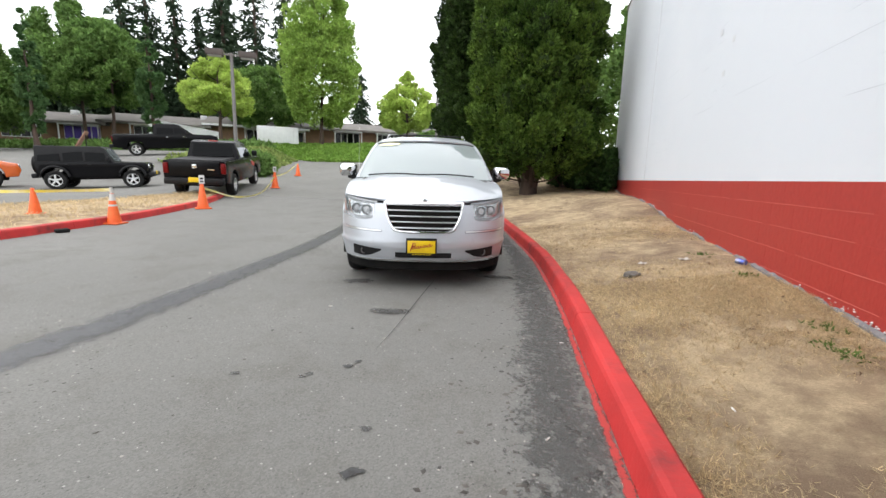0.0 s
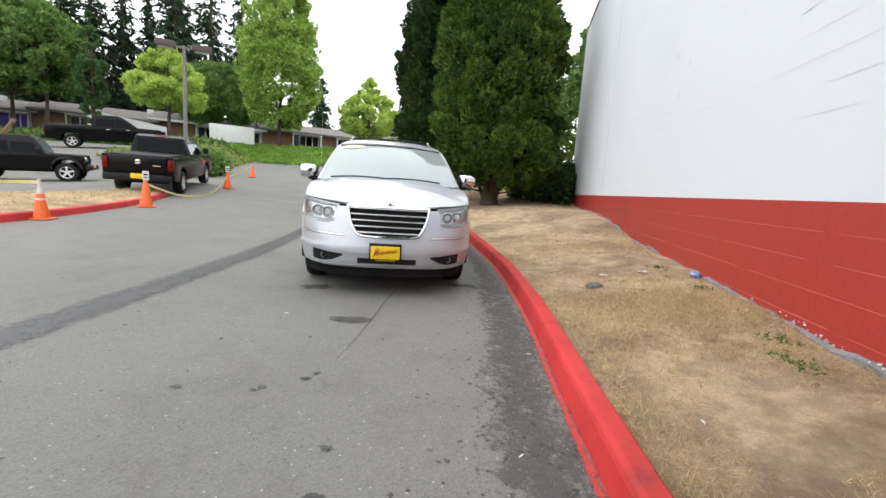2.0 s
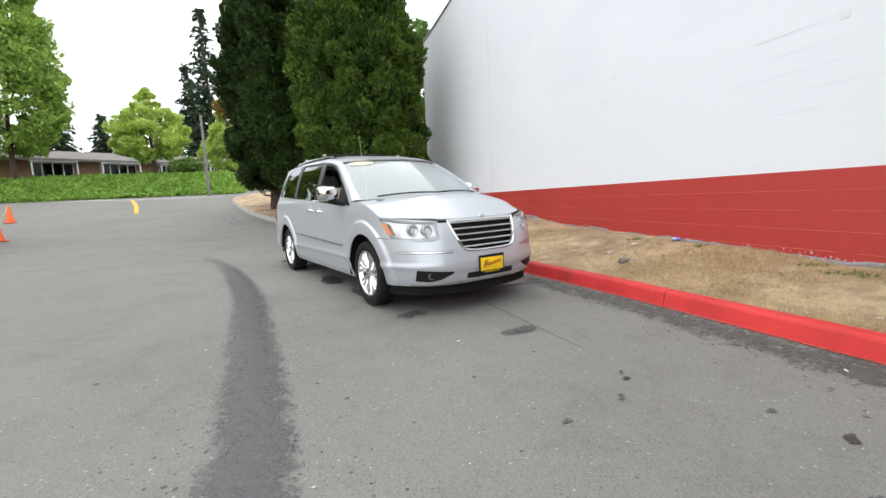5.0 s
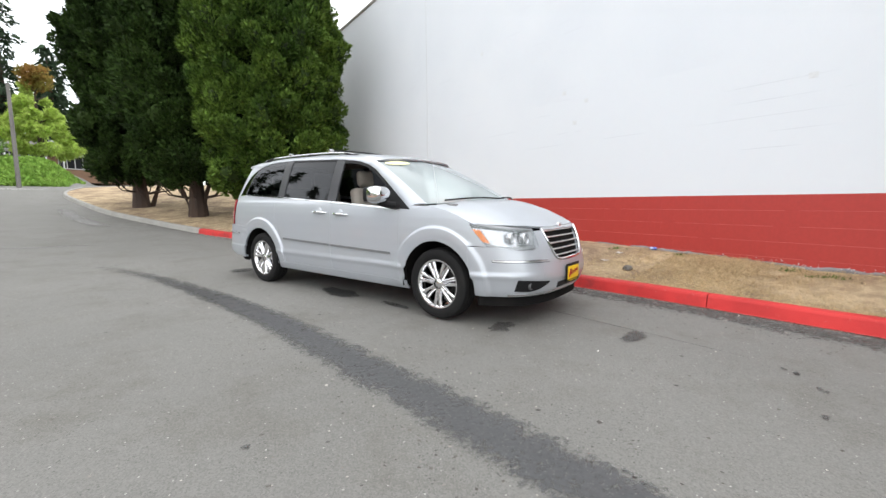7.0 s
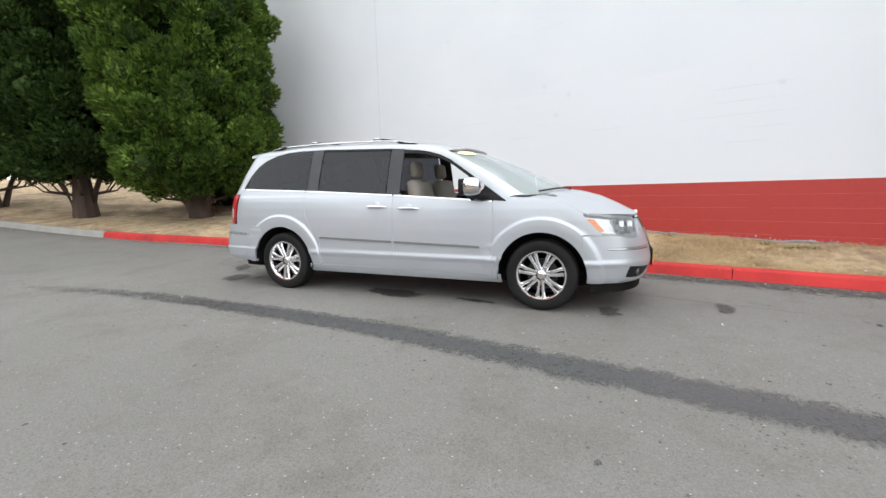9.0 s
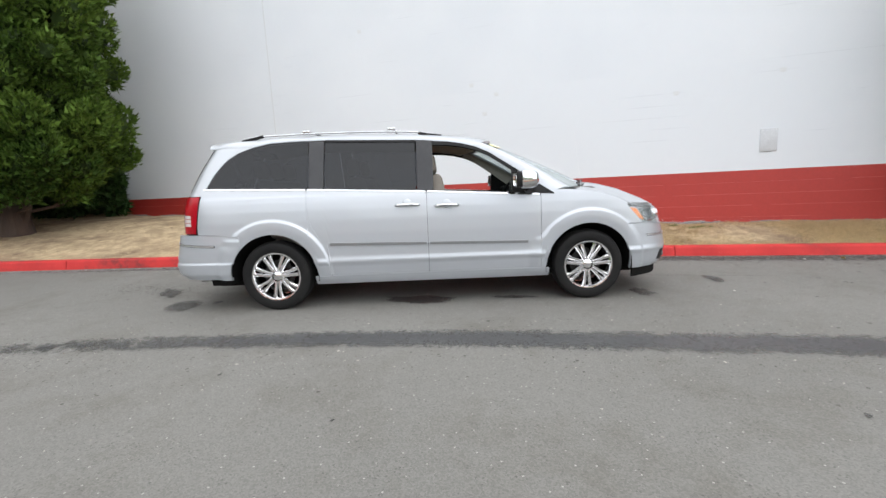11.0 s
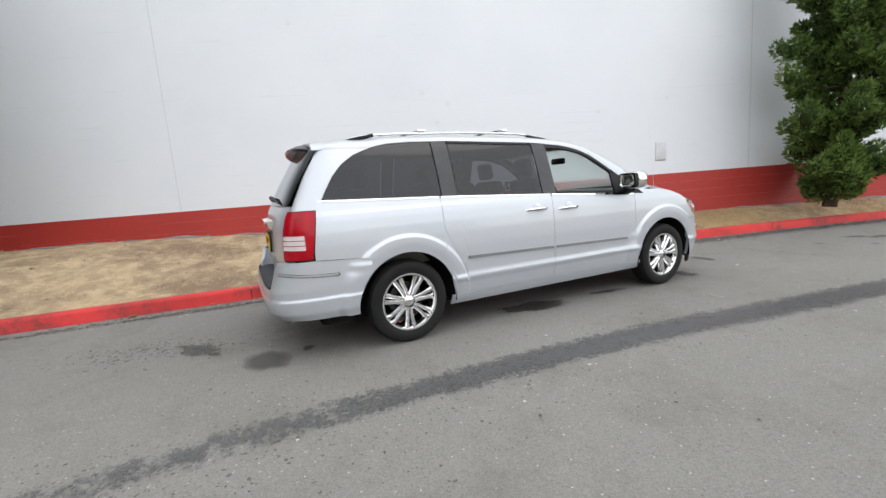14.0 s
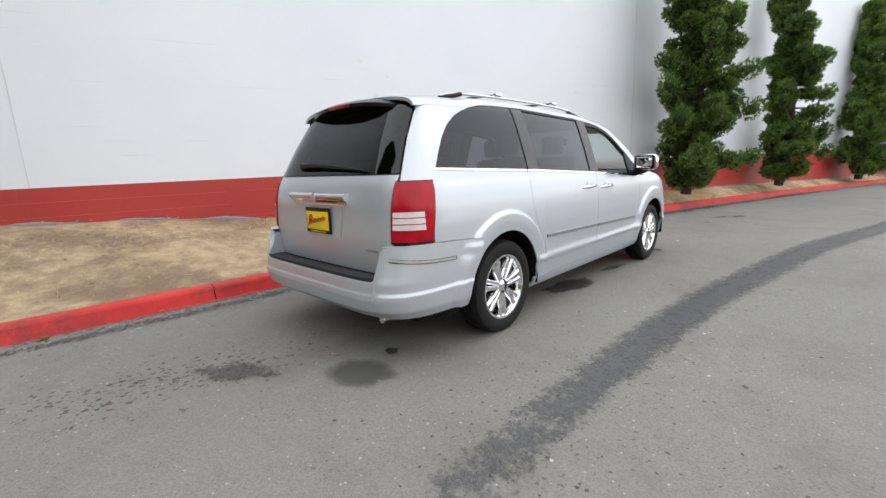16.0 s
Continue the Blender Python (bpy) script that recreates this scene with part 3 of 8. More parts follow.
def plumes(rng, cen, axis, length, wide, per, size, blades=3, spread=0.45, width=0.2):
    """Leafy plumes: a closed heart each, standing for inner shade, set round with short pointed blades. Returns blades
    and hearts.
    """
    n = len(cen)
    axis = axis / (np.linalg.norm(axis, axis=1)[:, None] + 1e-9)
    sa = np.cross(axis, rng.normal(0, 1, (n, 3)))
    sa /= np.linalg.norm(sa, axis=1)[:, None] + 1e-9
    sb = np.cross(axis, sa)
    u, a = rng.uniform(0, 1, (n, per)) ** 0.8, rng.uniform(0, 2 * np.pi, (n, per))
    girth = np.sqrt(np.sin(np.pi * (0.12 + 0.86 * u))) * wide[:, None] * rng.uniform(0.8, 1.12, (n, per))
    side_v = sa[:, None] * np.cos(a)[:, :, None] + sb[:, None] * np.sin(a)[:, :, None]
    pos = cen[:, None] + axis[:, None] * ((u - 0.4) * length[:, None])[:, :, None] + side_v * girth[:, :, None]
    out = side_v * 0.75 + axis[:, None] * (0.35 + 0.7 * u)[:, :, None] + np.array([0, 0, 0.25])
    leaf_v, leaf_f = sprays(rng, pos.reshape(-1, 3), out.reshape(-1, 3), size, blades, spread, width)
    ball = bmesh.new()
    bmesh.ops.create_icosphere(ball, subdivisions=2, radius=1)
    bv = np.array([tuple(v.co) for v in ball.verts])
    bf = np.array([[v.index for v in f.verts] for f in ball.faces])
    ball.free()
    jit = rng.uniform(0.75, 1.1, (n, len(bv), 1))
    q = bv[None] * jit
    core_v = cen[:, None] + axis[:, None] * (0.06 + 0.4 * q[:, :, 2:3]) * length[:, None, None] + (sa[:, None] * q[:, :, 0:1] + sb[:, None] * q[:, :, 1:2]) * (wide * 0.66)[:, None, None]
    core_f = bf[None] + (np.arange(n) * len(bv))[:, None, None]
    return (leaf_v, leaf_f), (core_v.reshape(-1, 3), core_f.reshape(-1, 3))


def cedar(at, height, low, radius, leaf, heart, seed, count, per, size):
    rng = np.random.default_rng(seed)
    ob = thing("cedar", "tall dense dark green cedar with a thick trunk", "tree", pose(*at, 0, 0, seed * 47 % 360), "cedars on the verge")
    pts, rad = trunk_data(rng, height * 0.92, 0.23, 0.04)
    part("trunk", bm_tube(pts, rad, 10), M_BARK, ob, "rough bark trunk")
    for k in range(3):
        a = k * 2.1 + rng.uniform(-0.3, 0.3)
        bm = bm_tube([(0.15 * math.cos(a), 0.15 * math.sin(a), -0.05), (0.4 * math.cos(a), 0.4 * math.sin(a), low * 0.7), (0.95 * math.cos(a), 0.95 * math.sin(a), low + 0.9)], [0.1, 0.07, 0.05], 8)
        part("stem", bm, M_BARK, ob)
    for k in range(7):
        a = k * 2.4
        bm = bm_tube([(0, 0, low * 0.5), (0.8 * math.cos(a), 0.8 * math.sin(a), low * 0.55 + 0.1), (1.2 * math.cos(a), 1.2 * math.sin(a), low * 0.95 + 0.1)], [0.04, 0.025, 0.012], 6)
        part("dead_limb", bm, M_BARK, ob, "bare lower limb")
    # Added solid body, coloured as crown shade.
    part("shade_core", dense_core(None, height - 0.6, low + 0.2, radius, COLUMN), M_CROWN_SHADE, ob)
    zc = (np.arange(count) + rng.uniform(0, 1, count)) / count
    ang = np.arange(count) * 2.39996 + rng.normal(0, 0.5, count)
    weight = np.array([interp(z, COLUMN) for z in zc])
    lump = np.array([noise.noise((math.cos(a) * 1.6, math.sin(a) * 1.6, z * height * 0.5)) for a, z in zip(ang, zc)])
    rr = radius * weight * (0.8 + 0.22 * lump + rng.uniform(-0.2, 0.12, count))
    cen = np.stack([rr * np.cos(ang), rr * np.sin(ang), low + zc * (height - low)], 1)
    axis = np.stack([np.cos(ang) * 0.6, np.sin(ang) * 0.6, np.full(count, 0.75)], 1) + rng.normal(0, 0.18, (count, 3))
    ln = rng.uniform(0.4, 0.95, count) * (0.5 + 0.5 * weight)
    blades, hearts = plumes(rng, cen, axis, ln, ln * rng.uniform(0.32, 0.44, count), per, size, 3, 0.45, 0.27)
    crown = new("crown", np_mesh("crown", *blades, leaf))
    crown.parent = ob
    inner = tagged(new("plume_shade", np_mesh("plume_shade", *hearts, heart)), "solid plume hearts, coloured dark as inner shade", kind="stuff")
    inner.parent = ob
    return ob


for k, (x, y, h, r, leaf, low) in enumerate(((-0.75, 16.15, 9.2, 2.1, L_CEDAR, 0.75), (-2.75, 19.0, 10.6, 2.05, L_CEDAR2, 1.1), (-4.15, 22.8, 11.2, 2.1, L_CEDAR2, 1.0))):
    cedar((x, y, verge_height(x, y)), h, low, r, leaf, L_HEART_SHADE, 11 + k, 760 if k == 0 else 620, 230 if k == 0 else 150, 0.105 if k == 0 else 0.125)


def bush(name, label, at, size, leaf, seed, count, blade, group=""):
    rng = np.random.default_rng(seed)
    ob = thing(name, label, "bush", pose(*at), group)
    bm = None
    for k in range(7):
        a = k * 0.9
        bm = bm_tube([(0, 0, -0.05), (size[0] * 0.25 * math.cos(a), size[1] * 0.25 * math.sin(a), size[2] * 0.4), (size[0] * 0.42 * math.cos(a), size[1] * 0.42 * math.sin(a), size[2] * 0.75)], [0.03, 0.02, 0.008], 6, bm)
    part("stems", bm, M_BARK, ob)
    cen = rng.uniform(-0.5, 0.5, (26, 3)) * np.array([size[0], size[1], 0]) * 0.85
    cen[:, 2] = size[2] * rng.uniform(0.2, 0.8, 26)
    d = rng.normal(0, 1, (26, count // 26, 3))
    d /= np.linalg.norm(d, axis=2)[:, :, None]
    pos = (cen[:, None, :] + d * size[2] * 0.24 * rng.uniform(0.6, 1, (26, count // 26))[:, :, None]).reshape(-1, 3)
    pos[:, 2] = np.maximum(pos[:, 2], 0.02)
    v, f = sprays(rng, pos, d.reshape(-1, 3) + np.array([0, 0, 0.3]), blade, 4, 0.8, 0.34)
    crown = new("leaves", np_mesh("leaves", v, f, leaf))
    crown.parent = ob
    return ob


for k, (x, y, sx, sz) in enumerate(((1.3, 17.4, 1.9, 1.35), (0.4, 18.2, 1.8, 1.2), (1.9, 18.8, 1.6, 1.5))):
    bush("laurel_bush", "dark green leafy bush beside the wall", (x, y, verge_height(x, y)), (sx, sx, sz), L_BUSH, 40 + k, 2600, 0.16, "bushes at the wall's end")

# twisted junipers against the wall
def juniper(at, height, seed, girth, group="junipers by the wall"):
    """A twisted stem with tiers of flat pads that point upwards at their tips."""
    rng = np.random.default_rng(seed)
    ob = thing("juniper", "twisted green juniper growing against the white wall", "shrub", pose(*at), group)
    ph = rng.uniform(0, 6.28)
    ts = np.linspace(0, 1, 14)
    stem = np.stack([0.14 * np.sin(ts * 5 + ph) - 0.14 * math.sin(ph), 0.22 * np.sin(ts * 4 + ph * 2) - 0.22 * math.sin(ph * 2), ts * height], 1)
    part("trunk", bm_tube([tuple(p) for p in stem], [lerp(0.13, 0.02, t) for t in ts], 9), M_BARK, ob, "twisted brown trunk")
    cen, axis, length, branches = [], [], [], None
    z = 0.35
    while z < height:
        t = z / height
        c = np.array([np.interp(t, ts, stem[:, i]) for i in range(3)])
        reach0 = interp(t, [(0, 0.85), (0.08, 1.2), (0.3, 1.38), (0.5, 1.08), (0.7, 0.78), (0.88, 0.5), (1, 0.2)]) * rng.uniform(0.62, 1.15) * girth
        for k in range(6):
            a = rng.uniform(0, 6.28)
            reach = reach0 * rng.uniform(0.5, 1.1) * (0.42 if math.cos(a) > 0.25 else 1)
            d = np.array([math.cos(a), math.sin(a), 0])
            tip = c + d * reach + np.array([0.06, 0.32, 0]) * min(1, 3 * t) + np.array([0, 0, reach * rng.uniform(0.05, 0.42)])
            branches = bm_tube([tuple(c), tuple(c + d * reach * 0.5 + np.array([0, 0, -0.03])), tuple(tip)], [0.028, 0.018, 0.006], 5, branches)
            for q in (0.42, 0.7, 0.95):
                cen.append(c + (tip - c) * q + rng.normal(0, 0.07, 3))
                axis.append(d * 0.85 + np.array([0, 0, rng.uniform(0.25, 0.8)]) + rng.normal(0, 0.2, 3))
                length.append(rng.uniform(0.32, 0.55) * (0.75 + 0.25 * reach))
        z += rng.uniform(0.2, 0.36)
    tagged(part("branches", branches, M_BARK, ob), "bare brown branches", kind="stuff")
    length = np.array(length)
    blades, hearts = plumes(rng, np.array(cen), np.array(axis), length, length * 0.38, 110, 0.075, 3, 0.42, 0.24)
    # The hearts get the shade-dark colour, the blades the leaf colour.
    for name, data, leaf in (("foliage", blades, L_JUNIPER), ("plume_shade", hearts, L_HEART_SHADE)):
        c = tagged(new(name, np_mesh(name, *data, leaf)), "dense juniper foliage in rounded pads round shade-dark hearts", kind="stuff")
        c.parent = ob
    return ob


for k, (x, y, h, girth) in enumerate(((1.5, -1.1, 6.6, 1.0), (1.62, -6.2, 6.4, 0.74), (1.65, -12.4, 6.4, 0.8), (1.65, -17.5, 6.0, 0.8))):
    juniper((x, y, interp(y, WALL_FOOT) - 0.04), h, 60 + k, girth)

# ---- marks on the road ----
def overlay(name, c1, c2, cut=0.5, soft=0.25, scale=9, strength=0.9, rough=0.75, ragged=0.8, specks=0.0):
    """Paint or oil that thins out raggedly towards its edge; 'fade' is 1 inside and 0 at the rim."""
    m, nt, b = nodes_of(name)
    co = coord_of(nt)
    at = nt.nodes.new("ShaderNodeAttribute")
    at.attribute_name = "fade"
    n1 = noise_of(nt, co, scale, 6, 0.65, 0.2, 0.8)
    n2 = noise_of(nt, co, 34, 5, 0.7, 0.25, 0.75)
    v = math_of(nt, "ADD", at.outputs["Fac"], mixer_gain(nt, math_of(nt, "ADD", n1, n2), ragged))
    r = nt.nodes.new("ShaderNodeMapRange")
    put_in(nt, r, From_Min=cut + ragged - soft, From_Max=cut + ragged + soft, To_Max=strength)
    nt.links.new(v, r.inputs["Value"])
    col = mixer(nt, n2, c1, c2)
    if specks:
        vo = nt.nodes.new("ShaderNodeTexVoronoi")
        vo.inputs["Scale"].default_value = 70
        nt.links.new(co, vo.inputs["Vector"])
        few = math_of(nt, "MULTIPLY", math_of(nt, "LESS_THAN", vo.outputs["Distance"], 0.24), noise_of(nt, co, 30, 3, 0.6, 0.45, 0.6))
        col = mixer(nt, mixer_gain(nt, few, specks), col, (0.34, 0.33, 0.31))
    nt.links.new(col, b.inputs["Base Color"])
    b.inputs["Roughness"].default_value = rough
    bump_from(nt, b, n2, 0.3, 0.004)
    tr = nt.nodes.new("ShaderNodeBsdfTransparent")
    mx = nt.nodes.new("ShaderNodeMixShader")
    nt.links.new(r.outputs["Result"], mx.inputs[0])
    nt.links.new(tr.outputs[0], mx.inputs[1])
    nt.links.new(b.outputs[0], mx.inputs[2])
    nt.links.new(mx.outputs[0], nt.nodes["Material Output"].inputs["Surface"])
    return m


def with_fade(ob, fade):
    a = ob.data.attributes.new("fade", "FLOAT", "POINT")
    a.data.foreach_set("value", np.asarray(fade, np.float32))
    return ob


def ribbon(name, points, widths, material, label, lift=0.006, across=8, skew=0.0):
    line = curve_through(points, 0.12)
    nrm2 = side_of(line)
    ws = np.interp(np.linspace(0, 1, len(line)), np.linspace(0, 1, len(widths)), widths)
    v, fade = [], []
    for k, (x, y) in enumerate(line):
        end = min(1, 5 * min(k, len(line) - 1 - k) / len(line) + 0.15)
        for i in range(across + 1):
            t = 2 * i / across - 1
            px, py = x + nrm2[k][0] * t * ws[k] * 0.5, y + nrm2[k][1] * t * ws[k] * 0.5
            v.append((px, py, land_z(px, py) + lift))
            fade.append((1 - abs(t) ** 1.6) * end)
    w = across + 1
    f = [(k * w + i, k * w + i + 1, (k + 1) * w + i + 1, (k + 1) * w + i) for k in range(len(line) - 1) for i in range(across)]
    ob = with_fade(mesh_ob(name, v, f, material, True), fade)
    return tagged(ob, label, "road mark", kind="structure")


def blot(name, x, y, rx, ry, turn, material, label, lift=0.008, rings=6, n=28):
    v, fade = [(x, y, land_z(x, y) + lift)], [1]
    ca, sa = math.cos(radians(turn)), math.sin(radians(turn))
    for j in range(1, rings + 1):
        t = j / rings
        for i in range(n):
            a = 2 * math.pi * i / n
            wob = 1 + 0.45 * noise.noise((math.cos(a) * 1.5 + x * 3, math.sin(a) * 1.5 + y * 3, 0))
            px, py = rx * t * wob * math.cos(a), ry * t * wob * math.sin(a)
            qx, qy = x + px * ca - py * sa, y + px * sa + py * ca
            v.append((qx, qy, land_z(qx, qy) + lift))
            fade.append(1 - t ** 2)
    f = [(0, 1 + i, 1 + (i + 1) % n) for i in range(n)]
    for j in range(rings - 1):
        for i in range(n):
            a, b = 1 + j * n, 1 + (j + 1) * n
            f.append((a + i, b + i, b + (i + 1) % n, a + (i + 1) % n))
    ob = with_fade(mesh_ob(name, v, f, material, True), fade)
    return tagged(ob, label, "stain", "stains on the road", kind="structure")


M_STREAK = overlay("sealed_trench", (0.052, 0.053, 0.056), (0.094, 0.095, 0.099), 0.45, 0.3, 9, 0.76, 0.4, 1.1, 0.6)
M_OIL = overlay("oil_spot", (0.05, 0.049, 0.047), (0.085, 0.083, 0.08), 0.5, 0.2, 9, 0.68, 0.65, 0.9)
M_OIL_SOFT = overlay("old_oil", (0.06, 0.059, 0.057), (0.085, 0.083, 0.08), 0.35, 0.3, 9, 0.62, 0.65, 0.3)
M_WET = overlay("wet_spot", (0.018, 0.018, 0.019), (0.04, 0.04, 0.04), 0.4, 0.2, 5, 0.85, 0.5)
M_EDGE = overlay("dark_gutter", (0.045, 0.044, 0.042), (0.11, 0.106, 0.1), 0.62, 0.24, 9, 0.66, 0.8, 1.6, 0.85)
M_OVERSPRAY = overlay("red_overspray", (0.55, 0.05, 0.045), (0.45, 0.05, 0.045), 0.6, 0.2, 14, 0.85)
M_CRACK = overlay("crack", (0.06, 0.06, 0.06), (0.09, 0.09, 0.09), 0.5, 0.3, 8, 0.6)
M_LINE_YELLOW = overlay("yellow_line", (0.75, 0.45, 0.04), (0.65, 0.4, 0.05), 0.1, 0.3, 6, 0.9)
M_LINE_WHITE = overlay("white_line", (0.75, 0.75, 0.73), (0.62, 0.62, 0.6), 0.1, 0.3, 6, 0.9)
M_LINE_FADED = overlay("faded_line", (0.5, 0.5, 0.49), (0.4, 0.4, 0.39), 0.4, 0.4, 6, 0.6)
M_PALE = overlay("pale_wear", (0.32, 0.31, 0.3), (0.27, 0.265, 0.26), 0.6, 0.35, 3, 0.6)

ribbon("asphalt_seam", [(-2.55, -12), (-2.62, -4), (-2.75, 0.5), (-2.79, 2.0), (-2.85, 2.9), (-2.96, 3.8), (-3.1, 4.7), (-3.25, 5.7), (-3.42, 6.6), (-3.62, 7.4), (-3.84, 8.2), (-4.12, 9.1), (-4.48, 10.0), (-4.95, 11.0)], [0.48, 0.48, 0.48, 0.48, 0.48, 0.48, 0.47, 0.46, 0.42, 0.34, 0.25], M_STREAK, "dark ragged sealed trench across the asphalt")
gutter = [(x - 0.23, y) for x, y in KERB_RIGHT if -14 < y < 15]
ribbon("gutter_dirt", gutter, [0.4, 0.4, 0.45, 0.55, 0.6, 0.5, 0.3, 0.18, 0.15], M_EDGE, "dark loose grit along the kerb")
ribbon("paint_overspray", [(x - 0.03, y) for x, y in KERB_RIGHT if -14 < y < 14.5], [0.07], M_OVERSPRAY, "red paint spilled along the kerb foot", 0.01, 4)
for x, y, rx, ry, turn, mt in ((-0.93, 3.83, 0.22, 0.1, 15, M_OIL), (-1.66, 4.68, 0.2, 0.14, 20, M_OIL), (-2.36, 6.92, 0.42, 0.17, 95, M_WET), (-2.1, 6.0, 0.2, 0.07, 100, M_OIL), (-3.04, 9.3, 0.27, 0.19, 30, M_OIL_SOFT), (-2.62, 9.95, 0.3, 0.14, 60, M_OIL), (-2.85, 9.02, 0.06, 0.05, 0, M_WET),
                           (-0.3, 1.93, 0.06, 0.032, 40, M_WET), (-0.67, 1.63, 0.09, 0.045, 20, M_OIL), (-0.4, 0.6, 0.25, 0.1, 80, M_OIL), (-0.24, 5.4, 0.25, 0.1, 10, M_OIL), (-0.55, 0.3, 0.3, 0.12, 90, M_OIL), (-1.05, 1.1, 0.07, 0.05, 0, M_OIL),
                           (-0.77, 2.78, 0.035, 0.022, 20, M_WET), (-0.96, 2.58, 0.035, 0.015, 0, M_OIL), (-1.35, 2.49, 0.042, 0.022, 10, M_OIL), (-0.38, 2.22, 0.042, 0.022, 0, M_OIL), (-0.74, 2.86, 0.035, 0.015, 60, M_WET), (-0.94, 2.62, 0.042, 0.022, 40, M_OIL), (-2.06, 5.85, 0.13, 0.04, 95, M_WET), (-4.62, 6.54, 0.021, 0.015, 0, M_OIL), (-4.31, 7.57, 0.028, 0.015, 0, M_OIL), (-3.95, 3.98, 0.03, 0.02, 0, M_OIL)):
    blot("oil_stain", x, y, rx, ry, turn, mt, "dark oil stain on the asphalt")
ribbon("road_crack", [(-0.89, 5.05), (-0.87, 4.85), (-0.83, 4.4), (-0.795, 4.05), (-0.765, 3.77), (-0.74, 3.5), (-0.72, 3.24), (-0.71, 3.0)], [0.014, 0.02, 0.012, 0.01], M_CRACK, "thin crack in the asphalt", 0.009, 3)
ribbon("yellow_line", [(-10.9, 24.6), (-12.6, 29.5), (-14.4, 34)], [0.22], M_LINE_YELLOW, "worn yellow centre line")
ribbon("white_line", [(-19.6, 36.3), (-15.6, 34.6), (-12, 33.9), (-8.6, 33.6)], [0.3], M_LINE_WHITE, "worn white stop line")
ribbon("white_line", [(-11.2, 14.0), (-9.6, 13.6), (-8.4, 13.9), (-7.2, 14.6)], [0.05], M_LINE_FADED, "faded thin white line")
ribbon("paint_mark", [(-8.1, 7.2), (-7.8, 7.45), (-7.45, 7.6)], [0.07], M_LINE_FADED, "pale worn paint mark by the kerb")
for pts, wd in (([(-5.2, 18.2), (-6.2, 21), (-6.9, 24)], [0.7]), ([(-12, 14.4), (-8.5, 14.7), (-5.0, 14.5)], [0.25])):
    ribbon("worn_patch", pts, wd, M_PALE, "pale worn patch of asphalt", 0.007)

# small dark spots and pale chips, scattered
rng = np.random.default_rng(5)


def chips(name, n, where, size, material, label, flat=0.35, seed=1):
    """Small loose bits lying on the ground, as one piece of stuff."""
    r = np.random.default_rng(seed)
    v, f = [], []
    base = np.array([(0, 0, 1), (1, 0, 0), (0, 1, 0), (-1, 0, 0), (0, -1, 0), (0, 0, -0.6)])
    tri = np.array([(0, 1, 2), (0, 2, 3), (0, 3, 4), (0, 4, 1), (5, 2, 1), (5, 3, 2), (5, 4, 3), (5, 1, 4)])
    for k in range(n):
        x, y, z = where(r)
        s3 = size * r.uniform(0.4, 1.5) * np.array([r.uniform(0.6, 1.4), r.uniform(0.6, 1.4), flat])
        a = r.uniform(0, 6.28)
        p = (base + r.normal(0, 0.15, base.shape)) * s3
        p = np.stack([p[:, 0] * math.cos(a) - p[:, 1] * math.sin(a), p[:, 0] * math.sin(a) + p[:, 1] * math.cos(a), p[:, 2]], 1) + (x, y, z + s3[2] * 0.3)
        f.append(tri + len(v) * 6)
        v.append(p)
    ob = new(name, np_mesh(name, np.concatenate(v), np.concatenate(f), material))
    return tagged(ob, label, "litter", kind="stuff")


def by_kerb(r):
    k = r.integers(8, len(kerb_line) - 90)
    off = -abs(r.normal(0, 0.16)) - 0.01
    x, y = kerb_line[k] + nrm[k] * off + r.normal(0, 0.06, 2) * (0, 1)
    return x, y, land_z(x, y)


def on_road(r):
    x, y = r.uniform(-7, 0.2), r.uniform(-3, 13)
    return x, y, land_z(x, y)


M_GRIT = surface("pale_grit", (0.4, 0.37, 0.33), (0.24, 0.22, 0.2), 8, 60, 0.9, bump=0.1, vary=0.5)
M_CRUMB = surface("dark_crumbs", (0.07, 0.067, 0.062), (0.11, 0.098, 0.085), 8, 60, 0.9, bump=0.1, vary=0.4)
def in_gutter(r):
    k = r.integers(30, len(kerb_line) - 100)
    w = interp(kerb_line[k][1], [(-4, 0.2), (1, 0.3), (3, 0.3), (6, 0.2), (12, 0.12)])
    x, y = kerb_line[k] + nrm[k] * (-abs(r.normal(0, w)) - 0.02) + r.normal(0, 0.1, 2) * (0, 1)
    return x, y, land_z(x, y)


chips("crumbs", 9000, in_gutter, 0.012, M_CRUMB, "dark grit and crumbs in the gutter", 0.16, seed=22)
chips("grit", 2600, in_gutter, 0.007, M_GRIT, "pale chips strewn over the dark gutter", 0.3, seed=23)
chips("grit", 5200, by_kerb, 0.0065, M_GRIT, "pale grit and chips in the gutter", seed=2)
chips("grit", 900, on_road, 0.005, M_GRIT, "pale stone chips on the asphalt", seed=3)
chips("crumbs", 420, on_road, 0.011, M_CRUMB, "dark crumbs and leaf bits on the asphalt", 0.2, seed=4)
TRENCH = curve_through([(-2.78, 0.5), (-2.96, 3.8), (-3.3, 6.0), (-3.84, 8.1), (-4.62, 10.2), (-5.2, 11.6)], 0.1)


def by_trench(r):
    x, y = TRENCH[r.integers(0, len(TRENCH))] + (r.normal(0, 0.33), r.normal(0, 0.1))
    return x, y, land_z(x, y)


def by_old_spill(r):
    x, y = -2.5 + r.normal(0, 0.16), 10.3 + r.normal(0, 0.42)
    return x, y, land_z(x, y)


chips("crumbs", 420, by_old_spill, 0.012, M_CRUMB, "dark speckled remains of an old oil spill", 0.08, seed=24)
chips("tar_bits", 2300, by_trench, 0.007, M_CRUMB, "dark tar bits scattered beside the sealed trench", 0.1, seed=8)
